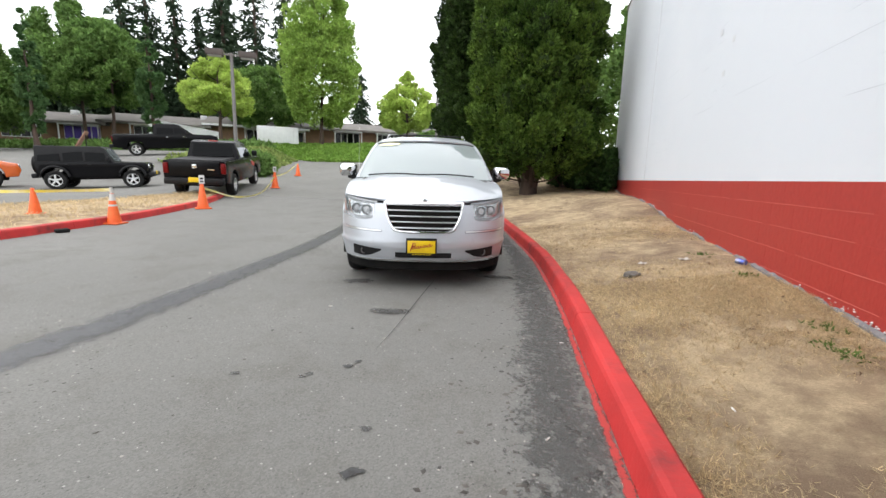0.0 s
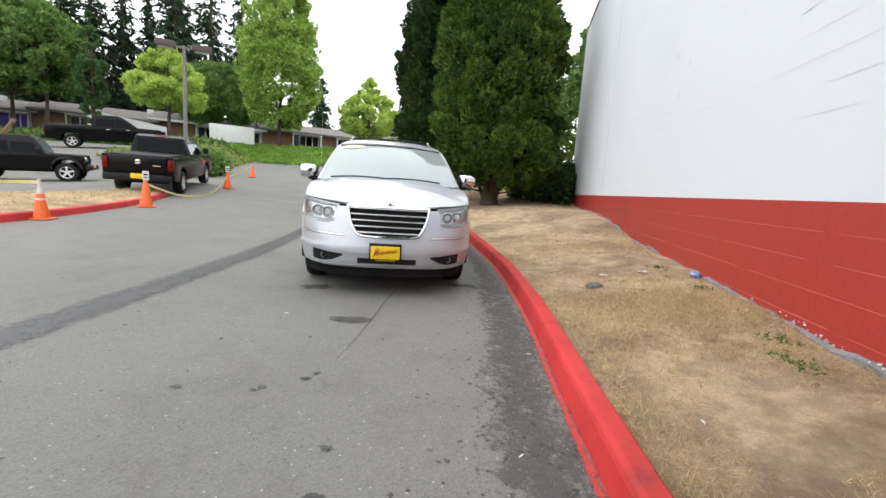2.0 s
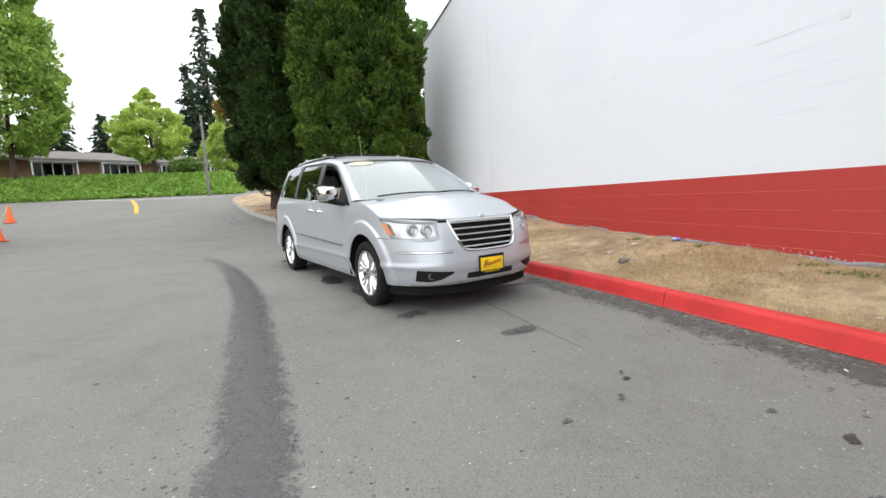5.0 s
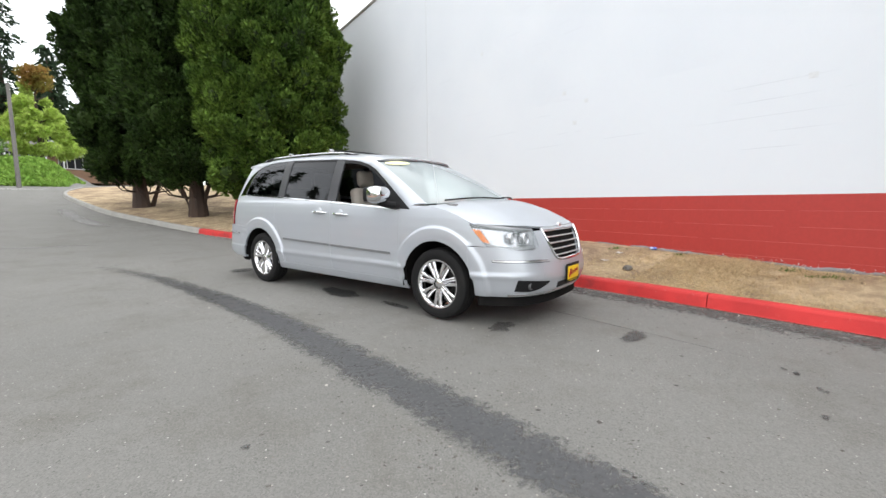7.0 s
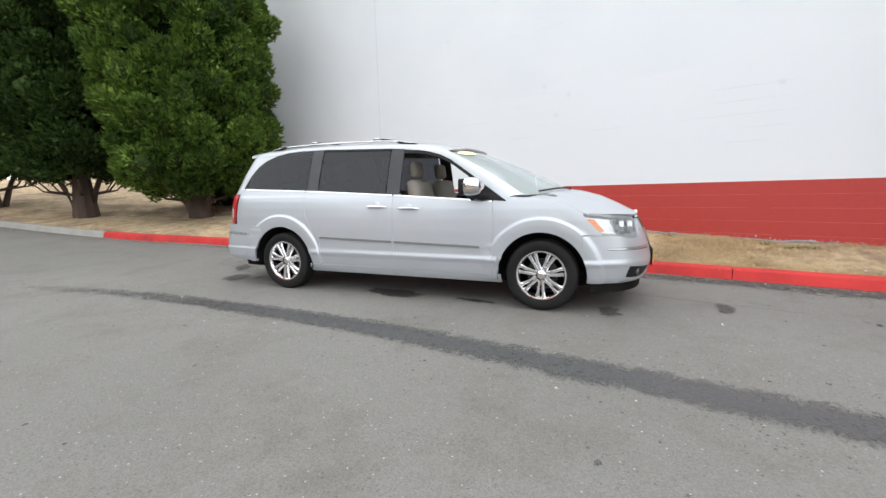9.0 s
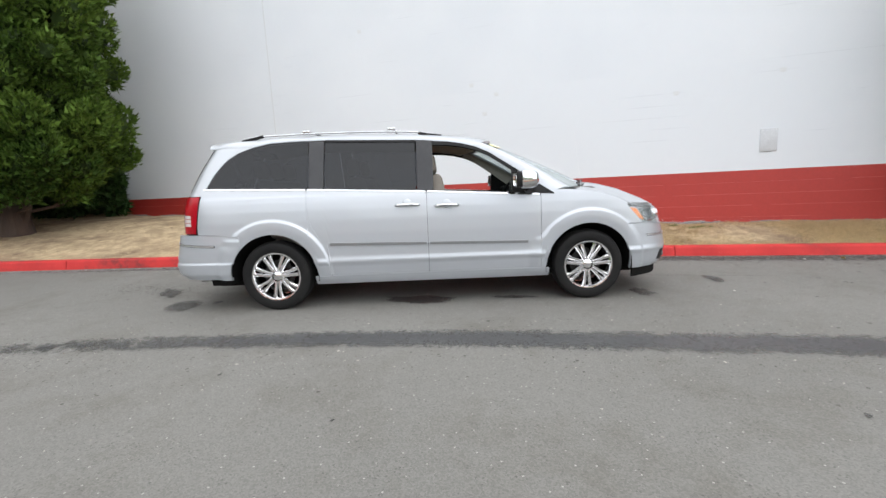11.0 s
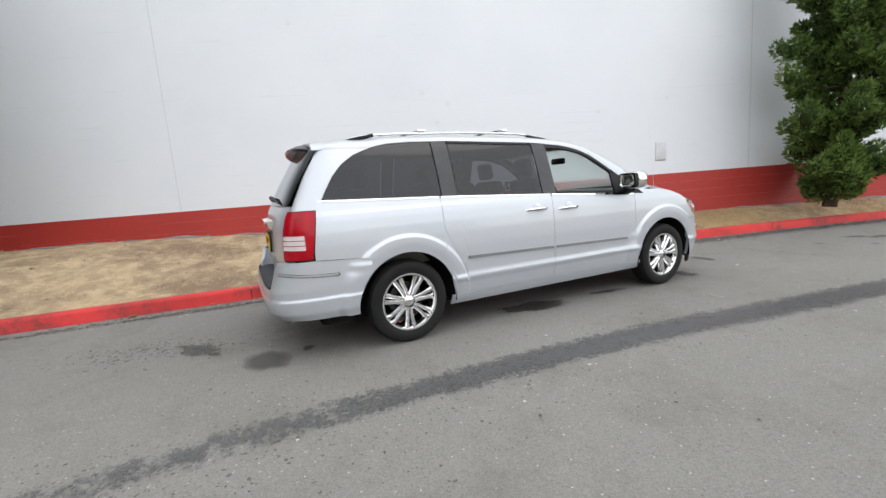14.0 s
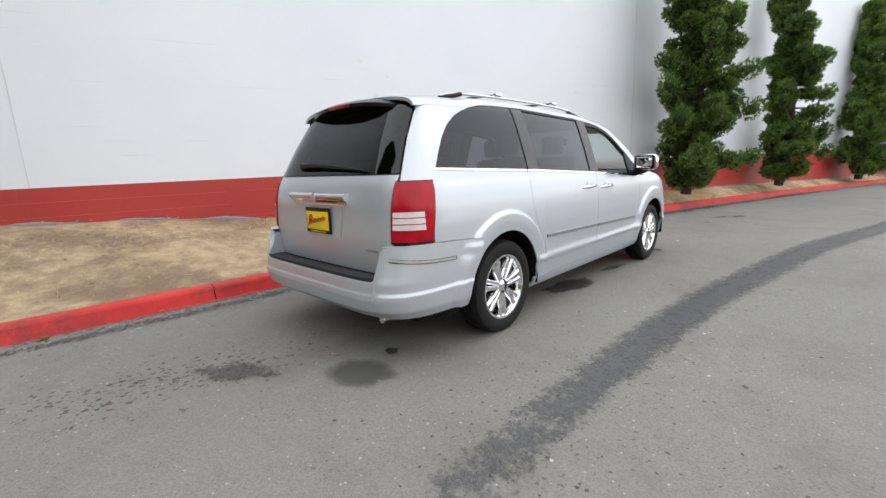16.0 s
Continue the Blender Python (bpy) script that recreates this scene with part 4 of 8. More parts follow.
chips("grit", 500, by_trench, 0.007, M_GRIT, "pale stone chips beside the sealed trench", seed=9)

# ---- dead grass and litter on the verge ----
def verge_spot(r, near=-12, far=30):
    k = int(np.clip(r.integers(0, len(kerb_line)), 0, len(kerb_line) - 60))
    for _ in range(30):
        y = r.uniform(near, far)
        k = int(np.argmin(np.abs(kerb_line[:, 1] - y) + 100 * (kerb_line[:, 1] > 36)))
        x0 = kerb_line[k][0] + KERB_W + 0.02
        x1 = interp(y, VERGE_FAR) - 0.03
        x = r.uniform(x0, min(x1, 5))
        if noise.noise((x * 0.55, y * 0.55, 2.0)) + 0.25 * noise.noise((x * 3, y * 3, 5.0)) > -0.05 + 0.4 * r.uniform(-1, 1):
            break
    return x, y, verge_height(x, y)


r9 = np.random.default_rng(9)
spots = np.array([verge_spot(r9, -3, 9.5) for _ in range(20000)] + [verge_spot(r9, 0.5, 5) for _ in range(12000)] + [verge_spot(r9, 0.9, 2.9) for _ in range(9000)] + [verge_spot(r9, 7, 30) for _ in range(6500)])
v, f = sprays(r9, spots, np.tile((0, 0, 0.35), (len(spots), 1)), 0.036, 5, 0.95, 0.05)
v[:, 2] = np.maximum(v[:, 2], np.repeat(np.repeat(spots[:, 2], 5), 3) - 0.006)
tagged(new("dead_grass", np_mesh("dead_grass", v, f, L_STRAW)), "short dead straw-coloured grass on the verge", "grass", kind="stuff")
for x, y, k in ((2.12, 3.7, 0.55), (2.0, 3.25, 0.5), (1.95, 3.4, 0.35), (2.12, 5.0, 0.45), (2.0, 5.9, 0.4)):
    pts = np.array([(x + a * 0.08 * k, y + b * 0.11 * k, verge_height(x, y)) for a, b in r9.normal(0, 1.3, (26, 2))])
    v, f = sprays(r9, pts - (x, y, 0) - (0, 0, verge_height(x, y)), np.tile((0, 0, 0.3), (26, 1)), 0.035, 4, 0.9, 0.25)
    ob = thing("weed_tuft", "low green weed tuft in dry dirt", "weed", pose(x, y, verge_height(x, y)), "weeds on the verge")
    c = new("leaves", np_mesh("leaves", v, f, L_WEED))
    c.parent = ob


def on_verge(r):
    return verge_spot(r, -4, 16)


chips("clods", 500, on_verge, 0.018, surface("dirt_clods", (0.28, 0.2, 0.12), (0.2, 0.14, 0.09), 6, 40, 0.95, bump=0.4, vary=0.3), "small clods and twigs of dry dirt", 0.5, seed=6)
stone = thing("stone", "flat grey broken stone lying in dry dirt", "stone", pose(1.19, 5.23, verge_height(1.19, 5.23) - 0.005, 0, 0, 30))
bm = bmesh.new()
bmesh.ops.create_icosphere(bm, subdivisions=3, radius=1)
for q in bm.verts:
    q.co *= 1 + 0.45 * noise.noise(q.co * 2.3)
    q.co = Vector((q.co.x * 0.095, q.co.y * 0.06, q.co.z * 0.04 + 0.018))
part("rock", smoothed(bm, 30), surface("grey_stone", (0.13, 0.115, 0.1), (0.2, 0.185, 0.17), 6, 60, 0.9, bump=0.5), stone)
can = thing("drink_can", "crushed blue drink can by the wall foot", "can", pose(2.22, 5.45, verge_height(2.22, 5.45) + 0.025, 90, 0, 35))
part("shell", bm_lathe([(0.0, -0.05), (0.024, -0.05), (0.03, -0.042), (0.031, 0.0), (0.026, 0.01), (0.03, 0.042), (0.024, 0.05), (0.0, 0.048)], 18), surface("blue_can", (0.05, 0.09, 0.5), (0.5, 0.52, 0.6), 14, 50, 0.25, 0.6, bump=0.05), can)
for x, y, a in ((1.78, 5.75, 10), (1.35, 5.7, 70)):
    ob = thing("paper_scrap", "crumpled pale paper scrap on dry dirt", "litter", pose(x, y, verge_height(x, y) + 0.004, 0, 0, a))
    part("scrap", patch(lambda u, v: (u * 0.12 - 0.06, v * 0.08 - 0.04, 0.02 * noise.noise((u * 3, v * 3, a)) + 0.012), 6, 5, 0.002), surface("scrap_paper", (0.62, 0.58, 0.52), (0.5, 0.46, 0.4), 8, 60, 0.9, bump=0), ob)
for x, y, a in ((-1.485, 3.8, 20), (0.45, 2.4, 60), (0.5, 3.6, 10), (1.28, 2.7, 100)):
    z = land_z(x, y) if x < 0.6 else verge_height(x, y)
    ob = thing("cigarette_end", "white cigarette end on the ground", "litter", pose(x, y, z + 0.006, 0, 90, a))
    part("stub", bm_lathe([(0.0, -0.015), (0.004, -0.015), (0.004, 0.015), (0.0, 0.015)], 10), surface("stub_white", (0.8, 0.78, 0.74), (0.7, 0.66, 0.6), 20, 60, 0.8, bump=0), ob)
for x, y in ((0.52, 1.95), (-1.25, 11.2)):
    ob = thing("dry_leaf", "curled brown leaf in the gutter", "leaf", pose(x, y, land_z(x, y) + 0.008, 0, 0, 40 * x))
    part("blade", patch(lambda u, v: (u * 0.06 - 0.03, (v - 0.5) * 0.04 * math.sin(math.pi * min(0.98, max(0.02, u))), 0.02 * (2 * v - 1) ** 2), 8, 4, 0.001), L_RUST, ob)

# ---- dry grass strip beyond the far kerb ----
strip_out = [(-13.5, -16), (-13.8, -6), (-14.0, 1), (-14.5, 4.5), (-14.6, 6), (-14.4, 7.6), (-14.2, 9.6), (-13.8, 11.4), (-13.2, 12.8), (-12.3, 13.7)]
o_line, i_line = curve_through(strip_out, 0.5), kerb_left_line
oi = np.linspace(0, len(o_line) - 1, len(i_line)).astype(int)
v, f = [], []
W = 10
nl = side_of(i_line)
for k, (x, y) in enumerate(i_line):
    x0, y0 = x - nl[k][0] * (KERB_W - 0.01), y - nl[k][1] * (KERB_W - 0.01)
    ox, oy = o_line[oi[k]]
    for i in range(W + 1):
        t = i / W
        px, py = lerp(x0, ox, t), lerp(y0, oy, t)
        v.append((px, py, land_z(px, py) + lerp(KERB_H - 0.01, 0.02, t * t) + 0.05 * math.sin(math.pi * t) + 0.02 * noise.noise((px, py, 1))))
for k in range(len(i_line) - 1):
    for i in range(W):
        a = k * (W + 1) + i
        f.append((a, a + W + 1, a + W + 2, a + 1))
tagged(mesh_ob("grass_strip", v, f, M_DIRT, True), "strip of dry grass behind red kerb", "verge", kind="structure")
sv = np.array(v).reshape(len(i_line), W + 1, 3)
r10 = np.random.default_rng(10)
pk, pi_ = r10.uniform(20, len(i_line) - 1.01, 9000), r10.uniform(0.2, W - 0.2, 9000)
a, b = pk.astype(int), pi_.astype(int)
fa, fb = (pk - a)[:, None], (pi_ - b)[:, None]
pos = (sv[a, b] * (1 - fa) + sv[a + 1, b] * fa) * (1 - fb) + (sv[a, b + 1] * (1 - fa) + sv[a + 1, b + 1] * fa) * fb
v, f = sprays(r10, pos, np.tile((0, 0, 0.6), (len(pos), 1)), 0.09, 4, 0.7, 0.06)
tagged(new("dead_grass", np_mesh("dead_grass", v, f, L_STRAW)), "dead straw-coloured grass on the strip", "grass", kind="stuff")

# ---- the minivan ----
def car_paint(name, c, flake=0.25):
    m, nt, b = nodes_of(name)
    co = coord_of(nt)
    sparkle = noise_of(nt, co, 900, 1, 0.5, 0.3, 0.7)
    dust_glare = noise_of(nt, co, 2.5, 5)
    col = mixer(nt, mixer_gain(nt, sparkle, flake), c, tuple(v * 0.7 for v in c))
    col = mixer(nt, mixer_gain(nt, dust_glare, 0.12), col, (0.5, 0.5, 0.48))
    nt.links.new(col, b.inputs["Base Color"])
    put_in(nt, b, Metallic=0.45, Roughness=0.4, Coat_Weight=0.6, Coat_Roughness=0.03)
    return m


M_PAINT = car_paint("silver_paint", (0.49, 0.518, 0.56))
M_CHROME = surface("chrome", (0.78, 0.79, 0.8), (0.7, 0.71, 0.73), 8, 60, 0.08, 1.0, bump=0)
M_TRIM = surface("black_trim", (0.01, 0.01, 0.011), (0.015, 0.015, 0.016), 4, 60, 0.5, bump=0.05, spec=0.2)
M_GLOSS = surface("black_gloss", (0.008, 0.008, 0.009), (0.011, 0.011, 0.012), 4, 60, 0.25, bump=0, coat=0.1, spec=0.25)
M_PILLAR = surface("pillar_film", (0.035, 0.036, 0.04), (0.045, 0.046, 0.05), 4, 60, 0.35, bump=0, spec=0.35)
M_DARK = surface("underside", (0.01, 0.01, 0.01), (0.016, 0.015, 0.014), 4, 30, 0.9, bump=0.2, spec=0.05)
M_RUBBER = surface("tyre_rubber", (0.01, 0.01, 0.0105), (0.016, 0.0155, 0.015), 5, 70, 0.7, bump=0.15, spec=0.2)
M_PAD = surface("step_pad", (0.028, 0.029, 0.032), (0.04, 0.04, 0.044), 4, 90, 0.6, bump=0.3, spec=0.25)
M_TINT = glass("tinted_glass", (0.085, 0.09, 0.1), 0.9, ior=1.5, dust_glare=0.0)
# Pale veils paint sky sheen on the windscreen and haze on lamp lenses.
M_CLEAR = glass("clear_glass", (0.82, 0.9, 0.87), 0.95, ior=1.8, dust_glare=0.58)
M_LENS = glass("lamp_lens", (0.98, 0.98, 0.98), 1.0, ior=1.4, dust_glare=0.14)
M_SEAT = surface("beige_upholstery", (0.34, 0.31, 0.27), (0.28, 0.25, 0.22), 4, 60, 0.8, bump=0.2)
M_DASH = surface("grey_dash", (0.12, 0.12, 0.12), (0.16, 0.155, 0.15), 4, 60, 0.7, bump=0.2)
M_LINER = surface("headliner", (0.4, 0.38, 0.34), (0.35, 0.33, 0.3), 4, 60, 0.9, bump=0.1)
M_REDLENS = surface("red_lens", (0.4, 0.001, 0.012), (0.27, 0.0, 0.006), 9, 40, 0.3, bump=0.0, coat=0.25, spec=0.2)
M_WHITELENS = surface("white_lens", (0.72, 0.66, 0.66), (0.62, 0.55, 0.56), 14, 60, 0.15, bump=0, coat=1.0)
M_AMBER = surface("amber_lens", (0.85, 0.26, 0.05), (0.75, 0.22, 0.04), 14, 60, 0.3, bump=0, coat=0.2)
M_YELLOW = surface("yellow_plate", (0.85, 0.6, 0.01), (0.78, 0.52, 0.01), 6, 40, 0.4, bump=0)
M_SCRIPT = surface("red_script", (0.4, 0.03, 0.02), (0.35, 0.02, 0.02), 6, 40, 0.5, bump=0)
M_STICKER = surface("yellow_sticker", (0.9, 0.87, 0.5), (0.86, 0.82, 0.42), 6, 40, 0.5, bump=0)
M_BOWL = surface("lamp_bowl", (0.66, 0.67, 0.69), (0.5, 0.51, 0.53), 26, 60, 0.22, 0.85, bump=0)

M_PROJ = surface("lamp_projector", (0.6, 0.61, 0.64), (0.5, 0.51, 0.54), 20, 60, 0.3, 0.0, bump=0, coat=0.3)
M_MOULD = surface("grey_moulding", (0.3, 0.31, 0.32), (0.26, 0.27, 0.28), 8, 60, 0.35, 0.6, bump=0)
M_WHEEL = surface("wheel_chrome", (0.92, 0.92, 0.93), (0.88, 0.88, 0.89), 8, 60, 0.14, 1.0, bump=0)
M_FOG = surface("fog_lens", (0.1, 0.1, 0.105), (0.14, 0.14, 0.14), 8, 60, 0.4, 0.2, bump=0)
M_BARS = surface("bright_bars", (0.78, 0.79, 0.8), (0.7, 0.71, 0.72), 8, 60, 0.28, 0.85, bump=0)
V_F = Vector((0.30694, -0.95167, -0.0104))
V_L = Vector((0.95172, 0.30696, 0)).normalized()
V_U = V_F.cross(V_L).normalized()
V_AT = Vector((-1.123, 5.5129, -0.011)) - V_L * 0.057
VAN = Matrix.Translation(V_AT) @ Matrix((V_F, V_L * 0.942, V_U)).transposed().to_4x4()
van = thing("minivan", "silver minivan with chrome wheels parked beside a red kerb", "car", VAN)

HALF = [(0.2, 0.86), (0.27, 0.905), (0.32, 0.925), (0.42, 0.943), (0.445, 0.946), (0.462, 0.961), (0.485, 0.962), (0.51, 0.951), (0.6, 0.955), (0.75, 0.96), (0.88, 0.957), (0.98, 0.948), (1.06, 0.935), (1.11, 0.922), (1.13, 0.908), (1.2, 0.885), (1.35, 0.836),
        (1.5, 0.78), (1.6, 0.738), (1.66, 0.7), (1.75, 0.6)]
NOSE = [(0.2, 0.87), (0.29, 0.93), (0.34, 0.965), (0.41, 0.98), (0.44, 0.992), (0.5, 0.99), (0.58, 0.972), (0.64, 0.955), (0.72, 0.93), (0.8, 0.9), (0.88, 0.86), (0.93, 0.82), (1.1, 0.66)]
TAIL = [(0.2, -3.93), (0.3, -3.965), (0.6, -4.0), (0.8, -4.025), (1.0, -4.015), (1.13, -3.99), (1.2, -3.955), (1.4, -3.85), (1.6, -3.725), (1.7, -3.645)]
BUMP_TAIL = [(0.26, -4.03), (0.32, -4.07), (0.37, -4.11), (0.385, -4.135), (0.46, -4.155), (0.56, -4.15), (0.6, -4.135), (0.7, -4.11), (0.8, -4.09)]
FRONT_FROM, REAR_FROM = 0.12, -3.2
ARCH_R = 0.418
FN, RN = 2.9, 6.0


def half_w(z):
    return interp(z, HALF)


def flare(x, z):
    out = 0
    for c in (0, -3.078):
        r = math.hypot(x - c, z - 0.345)
        if z > 0.28:
            out = max(out, 0.022 * smooth01((0.565 - r) / 0.028) * (0.6 + 0.4 * smooth01((r - 0.4) / 0.1)))
    return out


def side_y(x, z):
    w = half_w(z)
    if x > FRONT_FROM:
        t = min(0.9999, (x - FRONT_FROM) / (interp(z, NOSE) - FRONT_FROM))
        w *= (1 - t ** FN) ** (1 / FN)
    elif x < REAR_FROM:
        t = min(0.9999, (REAR_FROM - x) / (REAR_FROM - interp(z, TAIL)))
        w *= (1 - t ** RN) ** (1 / RN)
    return w + flare(x, z)


def side(x, z, s):
    return (x, s * side_y(x, z), z)


def front_at(q, z, push=0.0):
    """A place on the nose: q from 0 in the middle to 1 where the flank begins."""
    a = q * math.pi / 2
    lx, w = interp(z, NOSE) + push - FRONT_FROM, half_w(z)
    return (FRONT_FROM + lx * max(0, math.cos(a)) ** (2 / FN), w * max(0, math.sin(a)) ** (2 / FN) + flare(FRONT_FROM + lx * max(0, math.cos(a)) ** (2 / FN), z), z)


def front_q(y, z):
    return 2 / math.pi * math.asin(min(1, (abs(y) / half_w(z)) ** (FN / 2)))


def nose_x(y, z):
    return FRONT_FROM + (interp(z, NOSE) - FRONT_FROM) * (1 - min(0.999, abs(y) / half_w(z)) ** FN) ** (1 / FN)


def rear_at(q, z, table=TAIL):
    a = q * math.pi / 2
    lx, w = REAR_FROM - interp(z, table), half_w(z)
    x = REAR_FROM - lx * max(0, math.cos(a)) ** (2 / RN)
    return (x, w * max(0, math.sin(a)) ** (2 / RN) + flare(x, z), z)


def rear_q_y(y, z):
    return 2 / math.pi * math.asin(min(1, (abs(y) / half_w(z)) ** (RN / 2)))


def rear_q_x(x, z, table=TAIL):
    return 2 / math.pi * math.acos(min(1, max(0, (REAR_FROM - x) / (REAR_FROM - interp(z, table))) ** (RN / 2)))


def tail_x(y, z, table=TAIL):
    return REAR_FROM - (REAR_FROM - interp(z, table)) * (1 - min(0.999, abs(y) / half_w(z)) ** RN) ** (1 / RN)


def arch_z(x, c, floor):
    d = ARCH_R ** 2 - (x - c) ** 2
    return max(floor, 0.345 + math.sqrt(d)) if d > 0 else floor


BELT = [(-4.1, 1.225), (-3.7, 1.215), (-2.6, 1.175), (-1.5, 1.12), (-0.33, 1.05), (0.4, 1.0)]
FRONT_TOP = [(-1.5, 1.598), (-1.35, 1.592), (-1.22, 1.572), (-1.08, 1.535), (-0.95, 1.475), (-0.71, 1.315), (-0.5, 1.165), (-0.33, 1.052)]
SLIDE_TOP = [(-2.56, 1.638), (-1.66, 1.607)]
QUARTER_TOP = [(-3.69, 1.225), (-3.64, 1.31), (-3.58, 1.4), (-3.5, 1.485), (-3.4, 1.553), (-3.28, 1.6), (-3.1, 1.638), (-2.9, 1.65), (-2.71, 1.65)]
SEAM = [(-2.73, 1.0), (-2.72, 0.9), (-2.67, 0.79), (-2.6, 0.655), (-2.545, 0.52), (-2.53, 0.3)]
FENDER_TOP = [(-0.48, 1.1), (-0.1, 1.086), (0.1, 1.053), (0.25, 1.003), (0.36, 0.948), (0.45, 0.915)]
WINDOW_TOP = sorted(QUARTER_TOP + [(-2.6, 1.652), (-1.6, 1.618)] + FRONT_TOP[1:])


def columns(x0, x1, low, high, s, inset=0.0):
    def fn(u, v):
        x = lerp(x0, x1, u)
        z = lerp(low(x), high(x), v)
        return (x, s * (side_y(x, z) - inset), z)
    return fn


def belt(x):
    return interp(x, BELT)


for s in (-1, 1):
    fender = part("fender", patch(columns(-0.4685, 0.3695, lambda x: arch_z(x, 0, 0.3), lambda x: interp(x, FENDER_TOP), s), 64, 46), M_PAINT, van)
    door = part("front_door", patch(columns(-1.5685, -0.4715, lambda x: 0.335, lambda x: belt(x) - 0.012, s), 24, 44), M_PAINT, van)
    slide = part("sliding_door", patch(columns(-2.7265, -1.5715, lambda x: 0.335 if x > -2.532 else interp(x, SEAM) + 0.0015, lambda x: belt(x) - 0.012, s), 90, 40), M_PAINT, van)
    quarter = part("rear_quarter", patch(columns(-3.384, -2.7295, lambda x: arch_z(x, -3.078, 0.335), lambda x: belt(x) - 0.012, s), 60, 52), M_PAINT, van)
    part("quarter_rear", patch(columns(-3.79, -3.384, lambda x: interp(x, [(-3.8, 0.784), (-3.6, 0.774), (-3.38, 0.757)]), lambda x: belt(x) - 0.012, s), 24, 30), M_PAINT, quarter)
    part("quarter_front", patch(columns(-2.7295, -2.533, lambda x: arch_z(x, -3.078, 0.335), lambda x: interp(x, SEAM) - 0.0015, s), 26, 26), M_PAINT, quarter)
    part("sill", patch(columns(-2.69, -0.39, lambda x: 0.245, lambda x: 0.332, s), 20, 4), M_PAINT, van)
    for x0, x1, owner in ((-1.56, -0.48, door), (-2.72, -1.58, slide)):
        part("belt_strip", patch(columns(x0, x1, lambda x: belt(x) - 0.011, lambda x: belt(x) + 0.004, s), 10, 2, 0.01, 0.004), M_CHROME, owner, "thin chrome strip")
    part("belt_strip", patch(columns(-3.72, -2.735, lambda x: belt(x) - 0.011, lambda x: belt(x) + 0.004, s), 10, 2, 0.01, 0.004), M_CHROME, quarter, "thin chrome strip")
    for x0, x1, owner in ((-1.552, -0.6, door), (-2.52, -1.588, slide)):
        def strip(x):
            return lerp(0.602, 0.648, (x + 0.6) / -1.92)
        part("side_moulding", patch(columns(x0, x1, lambda x: strip(x) - 0.013, lambda x: strip(x) + 0.013, s), 10, 3, 0.012, 0.012), M_MOULD, owner, "grey and chrome side moulding")
    for xh, zh, owner in ((-1.38, 0.985, door), (-1.76, 1.0, slide)):
        y = side_y(xh, zh)
        bm = bm_tube([(xh - 0.12, s * (y - 0.004), zh - 0.006), (xh - 0.09, s * (y + 0.026), zh), (xh - 0.03, s * (y + 0.036), zh + 0.004), (xh + 0.04, s * (y + 0.036), zh + 0.004), (xh + 0.09, s * (y + 0.026), zh), (xh + 0.12, s * (y - 0.004), zh - 0.006)], [0.01, 0.014, 0.017, 0.017, 0.014, 0.01])
        part("door_handle", bm, M_CHROME, owner, "chrome door handle")
        part("handle_cup", bm_lathe([(0.0, -0.012), (0.03, -0.008), (0.042, 0.0), (0.045, 0.003)], 20, "y", (xh, s * (y + 0.001), zh + 0.012)), M_PAINT, owner)
    # side glass and dark pillars
    part("door_pillar", patch(columns(-1.655, -1.5, lambda x: belt(x), lambda x: 1.612, s), 4, 12, 0.02, 0.002), M_PILLAR, door, "dark pillar trim")
    part("sliding_window", patch(columns(-2.55, -1.668, lambda x: belt(x) + 0.004, lambda x: interp(x, SLIDE_TOP), s), 12, 12, 0.004, -0.006), M_TINT, slide, "dark tinted window")
    part("window_edge", patch(columns(-2.555, -1.66, lambda x: interp(x, SLIDE_TOP) - 0.002, lambda x: interp(x, SLIDE_TOP) + 0.018, s), 12, 2, 0.02, 0.001), M_TRIM, slide)
    part("rear_pillar", patch(columns(-2.705, -2.56, lambda x: belt(x), lambda x: 1.645, s), 4, 12, 0.02, 0.002), M_PILLAR, slide, "dark pillar trim")
    part("quarter_window", patch(columns(-3.69, -2.715, lambda x: belt(x) + 0.004, lambda x: max(belt(x) + 0.006, interp(x, QUARTER_TOP)), s), 30, 12, 0.004, -0.004), M_TINT, quarter, "dark tinted window")
    part("window_frame", patch(columns(-1.505, -0.34, lambda x: max(belt(x) + 0.003, interp(x, FRONT_TOP) - 0.03), lambda x: interp(x, FRONT_TOP) + 0.004, s), 30, 3, 0.02, 0.001), M_TRIM, door, "black window frame")
    part("mirror_sail", patch(columns(-0.74, -0.345, lambda x: belt(x) + 0.002, lambda x: interp(x, FRONT_TOP) - 0.005, s), 8, 6, 0.02, 0.001), M_TRIM, door, "black triangular corner panel")
    # corner behind the side glass
    def pillar_d(u, v):
        z = lerp(1.15, 1.606, v)
        xg = min(np.interp(z, [p[1] for p in QUARTER_TOP], [p[0] for p in QUARTER_TOP]) - 0.004, -3.0) if z > 1.225 else lerp(-3.795, -3.695, smooth01((z - 1.15) / 0.07))
        qa, qb = rear_q_x(xg, z), rear_q_y(lerp(0.78, 0.665, v), z)
        x, y, zz = rear_at(lerp(qa, qb, u), z)
        return (x, s * y, zz)
    part("rear_corner", patch(pillar_d, 24, 24), M_PAINT, van)
    # tail lamp
    lamp = thing_lamp = part("tail_lamp", patch(lambda u, v: (lambda z: (lambda p: (p[0], s * p[1], z))(rear_at(lerp(rear_q_x(lerp(-3.806, -3.752, v), z), rear_q_y(0.765, z), u), z)))(lerp(0.795, 1.14, v)), 14, 14, 0.03, 0.012), M_REDLENS, van, "red tail lamp with three clear bars")
